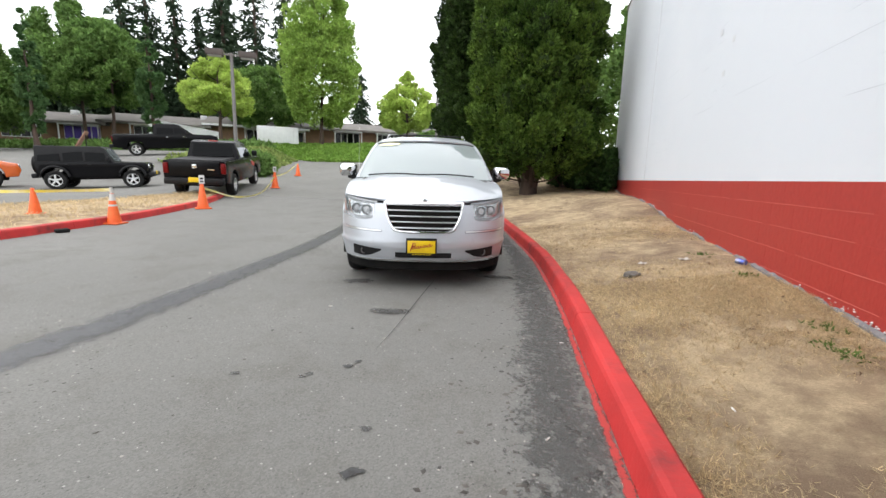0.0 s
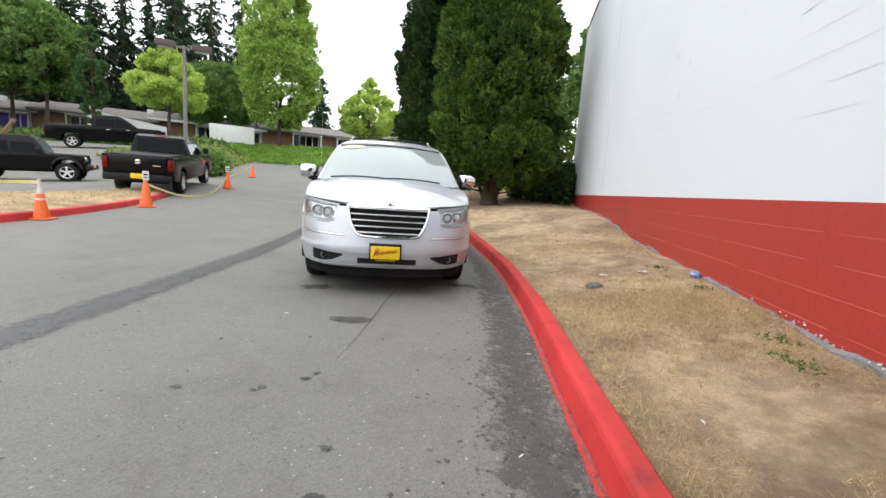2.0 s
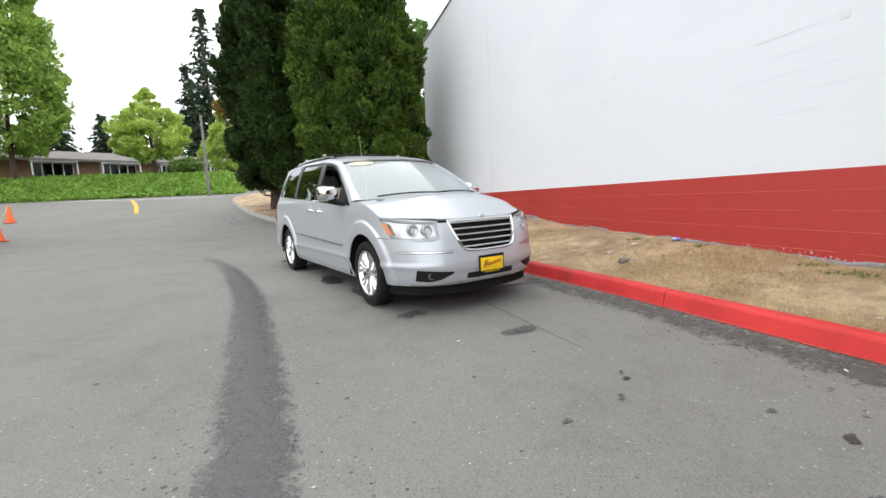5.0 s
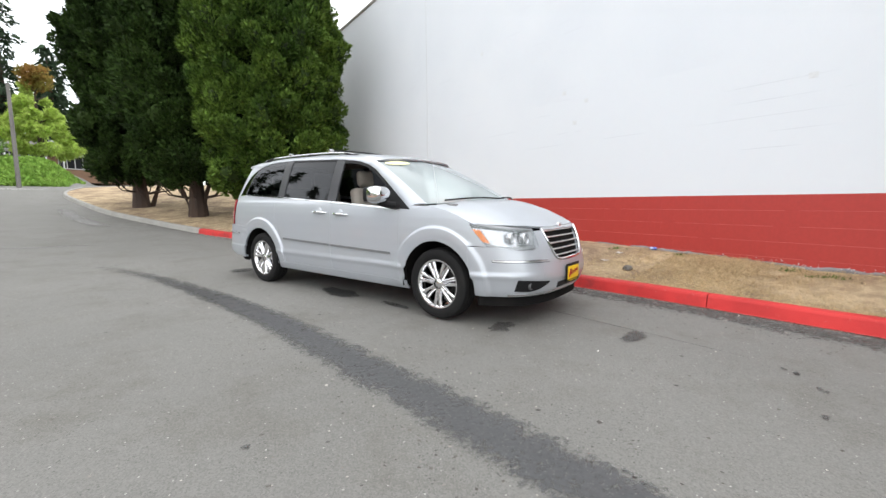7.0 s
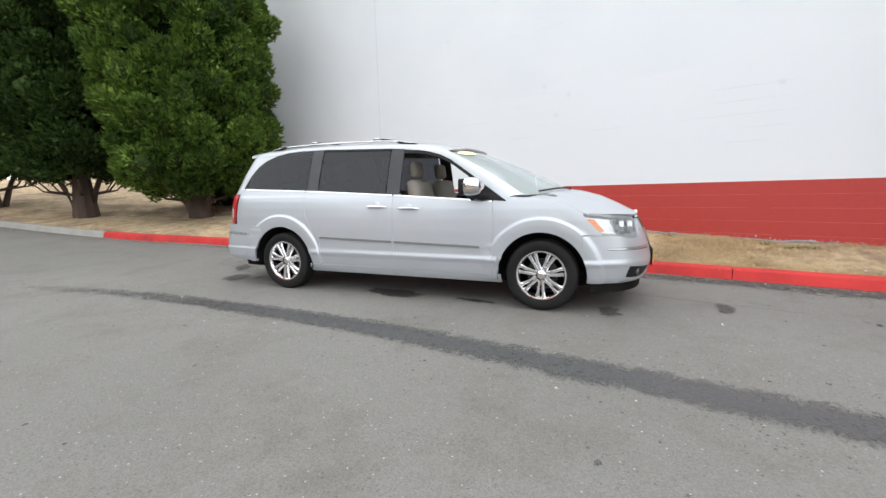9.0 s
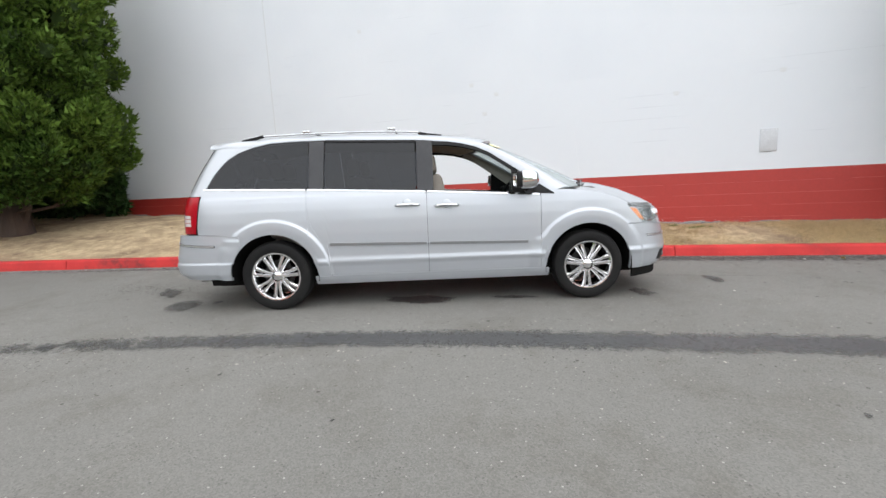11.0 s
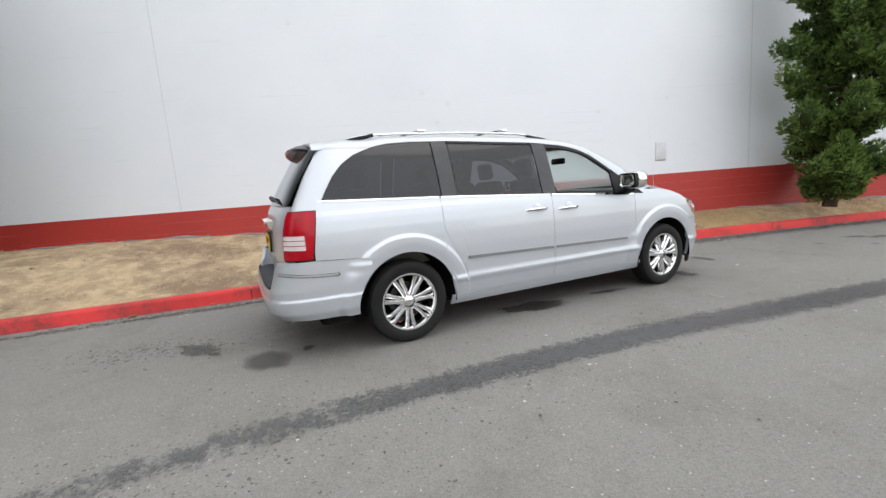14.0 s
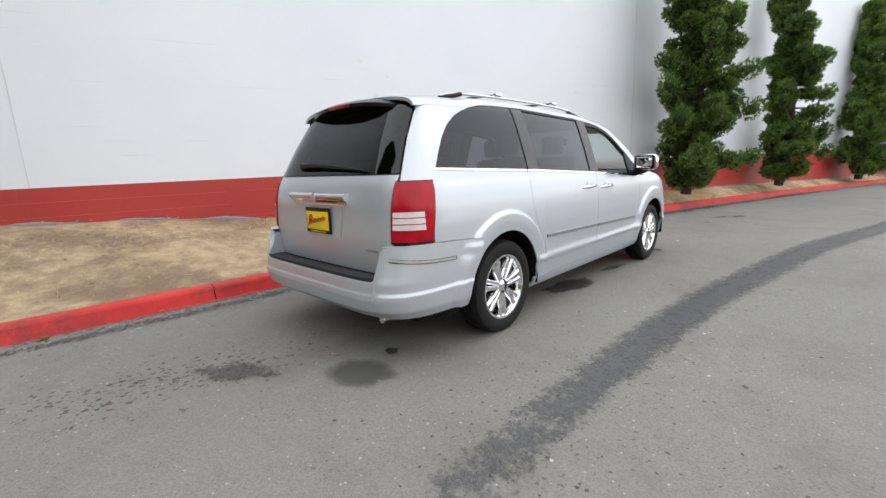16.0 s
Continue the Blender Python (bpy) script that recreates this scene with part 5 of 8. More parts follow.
    part("lamp_edge", patch(lambda u, v: (lambda z: (lambda p: (p[0], s * p[1], z))(rear_at(lerp(rear_q_x(lerp(-3.8, -3.744, v), z), rear_q_y(0.757, z), u), z)))(lerp(0.785, 1.15, v)), 14, 14, 0.02, 0.004), M_TRIM, lamp)
    for k in range(3):
        z0 = 0.866 + k * 0.037
        part("clear_bar", patch(lambda u, v: (lambda z: (lambda p: (p[0], s * p[1], z))(rear_at(lerp(rear_q_x(-3.845, z), rear_q_y(0.775, z), u), z)))(lerp(z0, z0 + 0.031, v)), 12, 2, 0.006, 0.015), M_WHITELENS, lamp, "clear reversing lamp bar")
    part("fender_tip", patch(columns(0.366, 0.53, lambda x: 0.742 - 0.02 * (x - 0.366), lambda x: interp(x, [(0.365, 0.925), (0.44, 0.842), (0.53, 0.75)]), s), 8, 8), M_PAINT, fender)
    # headlamp
    def lamp_z(u, v):
        return lerp(interp(u, [(0, 0.735), (0.25, 0.715), (0.6, 0.71), (0.85, 0.735), (1, 0.757)]), interp(u, [(0, 0.872), (0.5, 0.895), (0.8, 0.915), (1, 0.925)]), v)
    def lamp_fn(u, v, deep=0.0):
        z = lamp_z(u, v)
        xo = lerp(0.52, 0.372, (z - 0.755) / 0.165)
        qa, qb = front_q(0.54, z), 2 / math.pi * math.acos(min(1, max(0, (xo - FRONT_FROM) / (interp(z, NOSE) - FRONT_FROM)) ** (FN / 2)))
        x, y, zz = front_at(lerp(qa, qb, u), z)
        return (x - deep, s * (y - deep * 0.4), zz)
    head = part("headlamp", patch(lambda u, v: lamp_fn(u, v), 20, 8, 0.05, 0.004), M_LENS, van, "clear headlamp with two round reflectors")
    part("reflector", patch(lambda u, v: lamp_fn(u, v, 0.055), 20, 8, 0.0), M_BOWL, head)
    part("lamp_rim", patch(lambda u, v: lamp_fn(lerp(-0.03, 1.02, u), 0.5 + (v - 0.5) * 1.25, 0.022) if v < 0.12 or v > 0.88 or u < 0.04 or u > 0.96 else lamp_fn(u, v, 0.056), 40, 30, 0.0), M_MOULD, head)
    part("turn_signal", patch(lambda u, v: lamp_fn(lerp(0.88, 0.99, u), lerp(0.16, 0.8, v), 0.012), 6, 6, 0.0), M_AMBER, head, "amber turn signal")
    for yy, zz in ((0.745, 0.812), (0.63, 0.803)):
        x = nose_x(yy, zz) - 0.035
        bm = bm_lathe([(0.056, -0.03), (0.058, 0.008), (0.054, 0.013), (0.049, 0.006), (0.047, -0.006)], 24, "x", (x, s * yy, zz), caps=False)
        part("lamp_ring", bm, M_BOWL, head)
        bm = bm_lathe([(0.048, -0.008), (0.042, -0.014), (0.034, -0.016), (0.03, -0.01)], 24, "x", (x, s * yy, zz), caps=False)
        part("lamp_groove", bm, M_MOULD, head)
        bm = bm_lathe([(0.03, -0.022), (0.031, -0.002), (0.028, 0.002), (0.019, 0.003), (0.016, 0.007), (0.0, 0.009)], 24, "x", (x, s * yy, zz))
        part("projector", bm, M_PROJ, head)
    # dark liners behind the panels
    part("inner_liner", patch(columns(-3.75, 0.3, lambda x: max(arch_z(x, 0, 0.25), arch_z(x, -3.078, 0.25)) + 0.01, lambda x: belt(x) - 0.04, s, 0.035), 60, 8, 0.0), M_DARK, van)
    for c in (0, -3.078):
        bm = bmesh.new()
        n = 24
        for k in range(n):
            vs = []
            for a in (math.pi * (k - 1) / (n - 2) , math.pi * k / (n - 2)):
                for yy in (0.55, 0.952):
                    vs.append(bm.verts.new((c + 0.425 * math.cos(a), s * yy, 0.345 + 0.425 * math.sin(a))))
            bm.faces.new((vs[0], vs[1], vs[3], vs[2]))
        vs = [bm.verts.new((c + 0.445 * math.cos(a * math.pi / 12 - 0.3), s * 0.6, 0.345 + 0.445 * math.sin(a * math.pi / 12 - 0.3))) for a in range(15)]
        bm.faces.new(vs)
        part("wheel_well", bm, M_DARK, van)

# roof
ROOF_MID = [(-3.9, 1.65), (-3.72, 1.69), (-3.4, 1.725), (-3, 1.74), (-2.2, 1.742), (-1.6, 1.722), (-1.2, 1.682), (-0.95, 1.638), (-0.8, 1.603)]


def roof_fn(u, v):
    """v from the right edge over the middle to the left edge."""
    a = (v - 0.5) * math.pi
    k = abs(math.cos(a))
    s = -1 if v < 0.5 else 1
    x = lerp(-3.7, lerp(-1.09, -0.865, k ** 1.3), u)
    ze = interp(x, WINDOW_TOP) + 0.003 if x > -3.28 else 1.603
    ye = side_y(max(x, -3.64), ze)
    zm = interp(x, ROOF_MID)
    return (x, s * ye * abs(math.sin(a)) ** 0.72, ze + (zm - ze) * k ** 0.85)


part("roof", patch(roof_fn, 60, 40, 0.02), M_PAINT, van, "silver roof panel")
part("headliner", patch(lambda u, v: (lambda p: (p[0], p[1] * 0.96, p[2] - 0.045))(roof_fn(lerp(0.02, 0.97, u), lerp(0.06, 0.94, v))), 24, 16, 0.0), M_LINER, van)


def cowl_x(y):
    return 0.18 - 0.36 * (abs(y) / 0.87) ** 2


def screen_fn(u, v):
    """u across from right to left, v from the cowl up."""
    t = 2 * u - 1
    yb, yt = 0.87 * t, 0.71 * t
    b = Vector((0.18 - 0.36 * abs(t) ** 2, yb, 1.112 + 0.025 * (1 - t * t)))
    h = Vector((-0.88 - 0.12 * t * t, yt, 1.605 - 0.03 * t * t))
    p = b.lerp(h, v)
    bulge = 0.02 * math.sin(math.pi * v)
    return (p.x + bulge * 0.5, p.y * (1 + 0.02 * math.sin(math.pi * v)), p.z + bulge * 0.9)


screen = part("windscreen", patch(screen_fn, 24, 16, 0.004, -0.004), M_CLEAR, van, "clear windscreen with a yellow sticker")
part("sticker", patch(lambda u, v: screen_fn(0.14 + 0.11 * (u - 0.5) * 2, 0.908 + 0.085 * math.sqrt(max(0, 1 - (2 * u - 1) ** 2)) * (v - 0.5) * 1.3), 16, 6, 0.0, 0.004), M_STICKER, screen, "oval yellow sale sticker")
part("shade_band", patch(lambda u, v: screen_fn(u, lerp(0.965, 1, v)), 24, 2, 0.0, 0.001), M_GLOSS, screen)
for s in (-1, 1):
    def pillar_a(u, v):
        a = Vector(screen_fn(0.003 if s < 0 else 0.997, u))
        x = lerp(-0.36, -1.1, u)
        b = Vector(side(x, interp(x, FRONT_TOP) + 0.005, s))
        p = a.lerp(b, v)
        o = Vector((0.01, s * 0.018, 0.014)) * math.sin(math.pi * v)
        return tuple(p + o)
    part("front_pillar", patch(pillar_a, 20, 6, 0.012), M_PAINT, van)
    def pillar_in(u, v):
        p = pillar_a(u, v)
        return (p[0] - 0.03, p[1] - s * 0.035, p[2] - 0.02)
    part("pillar_lining", patch(pillar_in, 12, 3, 0.0), M_LINER, van)

# bonnet
HOOD_MID = [(0.1, 1.16), (0.3, 1.133), (0.48, 1.085), (0.64, 1.015), (0.78, 0.942), (0.86, 0.9)]
HOOD_EDGE = [(-0.5, 1.105), (-0.1, 1.088), (0.1, 1.055), (0.25, 1.005), (0.36, 0.952), (0.45, 0.92), (0.92, 0.74)]


def hood_fn(u, v):
    t = 2 * v - 1
    x = lerp(cowl_x(0.82 * t) + 0.01, 0.85 - 0.445 * abs(t) ** 3, u)
    xe = lerp(cowl_x(0.82) + 0.01, 0.405, u)
    y = t * (side_y(xe, interp(xe, FENDER_TOP)) - 0.005)
    k = 1 - abs(t) ** 2.4
    z = interp(x, HOOD_EDGE) + (interp(x, HOOD_MID) - interp(x, HOOD_EDGE)) * k
    crease = 0.008 * math.exp(-((abs(t) - 0.62) / 0.07) ** 2) * (1 - u * 0.5)
    return (x, y, z + crease)


part("bonnet", patch(hood_fn, 30, 40, 0.02), M_PAINT, van, "silver bonnet")
part("cowl", patch(lambda u, v: (cowl_x(0.82 * (2 * u - 1)) + lerp(0.03, -0.04, v), 0.86 * (2 * u - 1), 1.105 + 0.02 * v - 0.02 * abs(2 * u - 1)), 20, 3, 0.0), M_TRIM, van, "black cowl panel")
for y0, y1 in ((-0.72, -0.05), (-0.06, 0.62)):
    pts = [Vector(screen_fn((y + 0.87) / 1.74, 0.012 + 0.022 * math.sin(math.pi * k / 8))) + Vector((0.02, 0, 0.018)) for k, y in enumerate(np.linspace(y0, y1, 9))]
    part("wiper", bm_tube([tuple(p) for p in pts], 0.009, 6), M_TRIM, van, "black wiper blade")

# nose: bumper, grille, plate
GRILLE_SIDE = [(0.27, 0.603), (0.33, 0.64), (0.385, 0.74), (0.425, 0.885)]


def bumper_top(y):
    y = abs(y)
    if y < 0.27:
        return 0.6
    if y < 0.425:
        return interp(y, GRILLE_SIDE)
    if y < 0.54:
        return 0.876 - 0.02 * (y - 0.425)
    return interp(y, [(0.54, 0.735), (0.6, 0.712), (0.74, 0.708), (0.82, 0.736), (0.9, 0.738)])


def bumper_fn(u, v):
    t = 2 * u - 1
    s = -1 if t < 0 else 1
    q = abs(t) * 0.86
    y = half_w(0.6) * math.sin(q * math.pi / 2) ** (2 / FN)
    top = bumper_top(y) - 0.004
    z = lerp(0.29, top, v)
    xe = max(0.371, math.sqrt(max(0, ARCH_R ** 2 - (z - 0.345) ** 2)))
    qe = 2 / math.pi * math.acos(((xe - FRONT_FROM) / (interp(z, NOSE) - FRONT_FROM)) ** (FN / 2))
    p = front_at(abs(t) * lerp(0.86, qe, smooth01((abs(t) - 0.6) / 0.4)), z)
    return (p[0], s * p[1], z)


bumper = part("front_bumper", patch(bumper_fn, 140, 30, 0.03), M_PAINT, van, "silver front bumper with dark fog lamp recesses")


def nose_patch(y0, y1, z0, z1, lift, nu=10, nv=4, thick=0.01):
    def fn(u, v):
        y = lerp(y0, y1, u)
        a, b = (z0(y) if callable(z0) else z0), (z1(y) if callable(z1) else z1)
        z = lerp(a, b, v)
        return (nose_x(y, z), y, z)
    return patch(fn, nu, nv, thick, lift)


part("air_dam", patch(lambda u, v: (lambda t: (lambda p: (p[0] - 0.035, (-1 if t < 0 else 1) * p[1] * 0.985, lerp(0.2, 0.293, v)))(front_at(abs(t) * 0.8, 0.3)))(2 * u - 1), 40, 3, 0.02), M_DARK, bumper, "black air dam")
part("lower_grille", nose_patch(-0.3, 0.3, 0.338, 0.392, 0.003, 16), M_TRIM, bumper, "black lower grille")
part("chrome_lip", patch(lambda u, v: (lambda t: (lambda p: (p[0], (-1 if t < 0 else 1) * p[1], p[2]))(front_at(abs(t) * 0.6, lerp(0.296, 0.314, v))))(2 * u - 1), 40, 2, 0.01, 0.004), M_CHROME, bumper, "thin bright lip")
for s in (-1, 1):
    part("fog_recess", nose_patch(s * 0.45, s * 0.77, lambda y: interp(abs(y), [(0.45, 0.405), (0.56, 0.352), (0.66, 0.335), (0.77, 0.345)]), lambda y: interp(abs(y), [(0.45, 0.42), (0.6, 0.432), (0.77, 0.448)]), 0.003, 16), M_TRIM, bumper, "black fog lamp recess")
    part("fog_lamp", bm_lathe([(0.034, -0.03), (0.034, 0.006), (0.026, 0.009), (0.02, -0.008), (0.0, -0.012)], 20, "x", (nose_x(0.65, 0.388) - 0.004, s * 0.65, 0.388)), M_FOG, bumper, "round fog lamp")
    part("chrome_strip", patch(lambda u, v: (lambda p: (p[0], s * p[1], p[2]))(front_at(lerp(front_q(0.45, 0.6), 0.72, u), lerp(0.597, 0.612, v) + 0.01 * u)), 20, 2, 0.01, 0.006), M_BARS, bumper, "thin chrome strip")
    # Flat dark band round the chrome strip, painted as its shadow line.
    part("strip_shadow", patch(lambda u, v: (lambda p: (p[0], s * p[1], p[2]))(front_at(lerp(front_q(0.445, 0.59), 0.722, u), lerp(0.592, 0.615, v) + 0.01 * u)), 20, 2, 0.0, 0.0025), M_TRIM, bumper)

grille = part("grille", nose_patch(-0.425, 0.425, lambda y: 0.6 if abs(y) < 0.27 else interp(abs(y), GRILLE_SIDE), 0.886, -0.03, 30, 10, 0.0), M_DARK, van, "black grille with chrome bars")
for k in range(5):
    zb = 0.638 + k * 0.056
    yb = np.interp(zb, [p[1] for p in GRILLE_SIDE], [p[0] for p in GRILLE_SIDE]) + 0.01
    part("grille_bar", bm_tube([(nose_x(y, zb) - 0.014, y, zb) for y in np.linspace(-yb, yb, 15)], 0.0072, 8), M_BARS, grille, "chrome grille bar")
frame_pts = [(0.425, 0.888), (0.385, 0.74), (0.335, 0.645), (0.27, 0.606), (0.0, 0.597)]
ring = [(nose_x(y, z) + 0.003, y, z) for y, z in frame_pts] + [(nose_x(y, z) + 0.003, -y, z) for y, z in frame_pts[-2::-1]]
part("grille_frame", bm_tube(curve_through(ring, 0.04), 0.014, 8), M_CHROME, grille, "chrome grille surround")
part("grille_cap", nose_patch(-0.42, 0.42, 0.874, lambda y: 0.902 - 0.01 * abs(y), 0.004, 20, 3, 0.02), M_CHROME, grille)
part("badge", bm_lathe([(0.032, -0.02), (0.032, 0.003), (0.026, 0.006), (0.0, 0.007)], 20, "x", (nose_x(0, 0.893), 0, 0.897)), M_BARS, grille, "round chrome badge")


def dealer_plate(at, turn_z, tilt, parent_ob):
    m = pose(*at, 0, tilt, turn_z)
    holder = part("number_plate", bm_box(0.014, 0.325, 0.175, 0.004), M_TRIM, parent_ob, "yellow dealer plate with red script in a black frame")
    holder.matrix_parent_inverse = Matrix()
    holder.matrix_local = m
    part("plate_face", bm_box(0.006, 0.295, 0.125, 0.002, (0.008, 0, 0.0)), M_YELLOW, holder)
    stroke = [(0.0125, -0.1 + 0.0205 * k / 6 + 0.009 * math.cos(k * 1.05), -0.012 + 0.00055 * k + (0.012 + 0.006 * math.sin(k * 0.37)) * math.sin(k * 1.05)) for k in range(62)]
    bm = bm_tube(stroke, 0.0036, 5)
    bm = bm_tube([(0.0125, -0.118, -0.04), (0.0125, -0.098, 0.005), (0.0125, -0.09, 0.034), (0.0125, -0.068, 0.036), (0.0125, -0.06, 0.016), (0.0125, -0.092, 0.002)], 0.0055, 5, bm)
    part("script_bars", bm, M_SCRIPT, holder, "red script")
    bm = None
    for k in range(7):
        bm = bm_box(0.002, 0.018, 0.008, 0, (0.0085, -0.09 + k * 0.03, -0.076), bm=bm)
    part("caption_bars", bm, M_YELLOW, holder)
    return holder


dealer_plate((nose_x(0, 0.455) + 0.012, -0.02, 0.457), 0, 0, van)

# tail: tailgate, window, spoiler, bumper
def gate_fn(z0, z1, ymax):
    def fn(u, v):
        z = lerp(z0, z1, v)
        y = (2 * u - 1) * (ymax(z) if callable(ymax) else ymax)
        return (tail_x(y, z), y, z)
    return fn


gate = part("tailgate", patch(gate_fn(0.585, 1.185, 0.762), 30, 20, 0.02), M_PAINT, van, "silver tailgate")
part("rear_window", patch(gate_fn(1.192, 1.64, lambda z: lerp(0.76, 0.645, (z - 1.19) / 0.45)), 24, 14, 0.006, 0.003), glass("dark_rear_glass", (0.04, 0.042, 0.046), 0.9, ior=1.5, dust_glare=0.0), gate, "dark rear window")
part("window_border", patch(gate_fn(1.192, 1.23, 0.77), 24, 3, 0.0, -0.002), M_TRIM, gate)
for s in (-1, 1):
    part("window_border", patch(lambda u, v: (lambda z: (lambda y: (tail_x(y, z), s * y, z))(lerp(0.76, 0.645, (z - 1.19) / 0.45) - 0.05 * u))(lerp(1.192, 1.64, v)), 4, 14, 0.0, -0.002), M_TRIM, gate)
sp = [(-3.5, 1.712), (-3.64, 1.706), (-3.75, 1.688), (-3.805, 1.664), (-3.8, 1.642), (-3.72, 1.628), (-3.62, 1.63)]
bm = bmesh.new()
rows = []
for k in range(25):
    t = k / 12 - 1
    rows.append([bm.verts.new((x + (0.15 * abs(t) ** 3 if x < -3.6 else 0), 0.6 * t, z - 0.055 * abs(t) ** 2.5)) for x, z in sp])
for a, b in zip(rows, rows[1:]):
    for i in range(len(sp)):
        bm.faces.new((a[i], a[(i + 1) % len(sp)], b[(i + 1) % len(sp)], b[i]))
bm.faces.new(rows[0])
bm.faces.new(rows[-1])
bmesh.ops.recalc_face_normals(bm, faces=bm.faces)
spoiler = part("spoiler", smoothed(bm, 50), M_GLOSS, van, "glossy black roof spoiler")
part("brake_lamp", bm_box(0.02, 0.26, 0.022, 0.006, (-3.797, 0, 1.654)), M_REDLENS, spoiler, "red high brake lamp")
part("garnish", patch(lambda u, v: (lambda y, z: (tail_x(y, z) - 0.008 - 0.05 * smooth01(v / 0.82) * smooth01((1.0 - v) / 0.12 + 0.15), y, z))((2 * u - 1) * 0.37, lerp(0.998, 1.08, v)), 16, 8, 0.03), M_CHROME, gate, "chrome tailgate handle bar")
part("emblem", bm_lathe([(0.03, 0), (0.03, 0.012), (0.0, 0.016)], 16, "x", (tail_x(0, 1.05) - 0.056, 0, 1.048)), M_BARS, gate, "round chrome badge")
part("plate_recess", patch(lambda u, v: (lambda y, z: (tail_x(y, z) - 0.002 + 0.03 * min(1, 5 * min(v, 1 - v)) * 0, y, z))((2 * u - 1) * (0.26 + 0.05 * v), lerp(0.78, 1.005, v)), 8, 6, 0.004, 0.003), M_PAINT, gate)
dealer_plate((tail_x(0, 0.89) - 0.016, 0, 0.89), 180, 0, van)
bm = bm_tube([(tail_x(y, z) - d, y, z) for y, z, d in ((0.34, 1.24, 0.0), (0.31, 1.262, 0.035), (0.1, 1.262, 0.04), (-0.2, 1.242, 0.03), (-0.5, 1.215, 0.02))], [0.022, 0.02, 0.015, 0.011, 0.007], 8)
part("rear_wiper", bm, M_TRIM, gate, "black rear wiper")
bm = None
for k in range(5):
    bm = bm_box(0.004, 0.016, 0.016, 0, (tail_x(0.6, 0.72) - 0.004, -0.63 + k * 0.024, 0.73), bm=bm)
part("model_bars", bm, M_MOULD, gate)


def rear_top(y, x):
    y = abs(y)
    if x > -3.8:
        return interp(x, [(-3.8, 0.782), (-3.6, 0.772), (-3.38, 0.755)])
    return interp(y, [(0.0, 0.578), (0.715, 0.578), (0.735, 0.74), (0.76, 0.775), (0.82, 0.785)])


BUMPER_HALF = [(0.2, 0.87), (0.3, 0.915), (0.4, 0.938), (0.51, 0.951), (0.6, 0.955), (0.9, 0.957)]


def rear_bumper_fn(u, v):
    t = 2 * u - 1
    s = -1 if t < 0 else 1
    q0 = rear_q_x(-3.44, 0.5, BUMP_TAIL)
    p = rear_at(abs(t) * q0, 0.5, BUMP_TAIL)
    z = lerp(0.335 if p[0] < -3.6 else 0.325, rear_top(p[1], p[0]) - 0.004, v)
    qe = rear_q_x(-3.081 - math.sqrt(max(0.09, ARCH_R ** 2 - (z - 0.345) ** 2)), z, BUMP_TAIL)
    p = rear_at(abs(t) * lerp(q0, qe, smooth01((abs(t) - 0.75) / 0.25)), z, BUMP_TAIL)
    ledge = 0.012 * smooth01((0.505 - z) / 0.014) * smooth01((z - 0.33) / 0.06)
    plain = interp(z, BUMPER_HALF) / half_w(z)
    return (p[0] - ledge * 0.6, s * (p[1] * plain + 0.006 + ledge), z)


rear_bumper = part("rear_bumper", patch(rear_bumper_fn, 150, 48, 0.03), M_PAINT, van, "silver rear bumper with a black step pad")
part("step_pad", patch(lambda u, v: (lambda y: (lerp(tail_x(y, 0.57, BUMP_TAIL) + 0.01, tail_x(y, 0.6) + 0.02, v), y, 0.574 + 0.008 * math.sin(math.pi * v)))((2 * u - 1) * 0.74), 24, 5, 0.02), M_PAD, rear_bumper, "ribbed black step pad")
part("lower_step", patch(lambda u, v: (lambda y: (tail_x(y, 0.585) + 0.01, y, lerp(0.57, 0.6, v)))((2 * u - 1) * 0.78), 20, 2, 0.0), M_DARK, rear_bumper)
for s in (-1, 1):
    part("chrome_strip", patch(lambda u, v: (lambda z: (lambda p: (p[0], s * (p[1] + 0.006), p[2]))(rear_at(lerp(rear_q_y(0.8, z), rear_q_x(-3.64, z, BUMP_TAIL), u), z, BUMP_TAIL)))(lerp(0.695, 0.709, v) - 0.035 * u), 14, 2, 0.01, 0.006), M_BARS, rear_bumper, "thin chrome strip")
    # Rear strip's shadow line, laid on as a thin black patch.
    part("strip_shadow", patch(lambda u, v: (lambda z: (lambda p: (p[0], s * (p[1] + 0.006), p[2]))(rear_at(lerp(rear_q_y(0.8, z), rear_q_x(-3.63, z, BUMP_TAIL), u), z, BUMP_TAIL)))(lerp(0.69, 0.712, v) - 0.035 * u), 14, 2, 0.0, 0.0025), M_TRIM, rear_bumper)
    part("corner_cheek", patch(lambda u, v: (lambda z: (lerp(tail_x(0.737, z) + 0.02, tail_x(0.737, z, BUMP_TAIL) + 0.004, u), s * 0.737, z))(lerp(0.575, 0.752, v)), 4, 6, 0.0), M_PAINT, rear_bumper)
    part("corner_ledge", patch(lambda u, v: (lambda p, q: (lerp(p[0], q[0], v), s * (lerp(p[1], q[1], v) + 0.004), 0.776))(rear_at(lerp(rear_q_y(0.745, 0.776), rear_q_x(-3.8, 0.776), u), 0.776, BUMP_TAIL), rear_at(lerp(rear_q_y(0.735, 0.776), rear_q_x(-3.8, 0.776), u), 0.776)), 12, 3, 0.0), M_PAINT, rear_bumper)
part("tail_pipe", bm_tube([(-3.7, -0.6, 0.29), (-3.98, -0.6, 0.285)], 0.028, 14), M_CHROME, van, "steel tail pipe end")

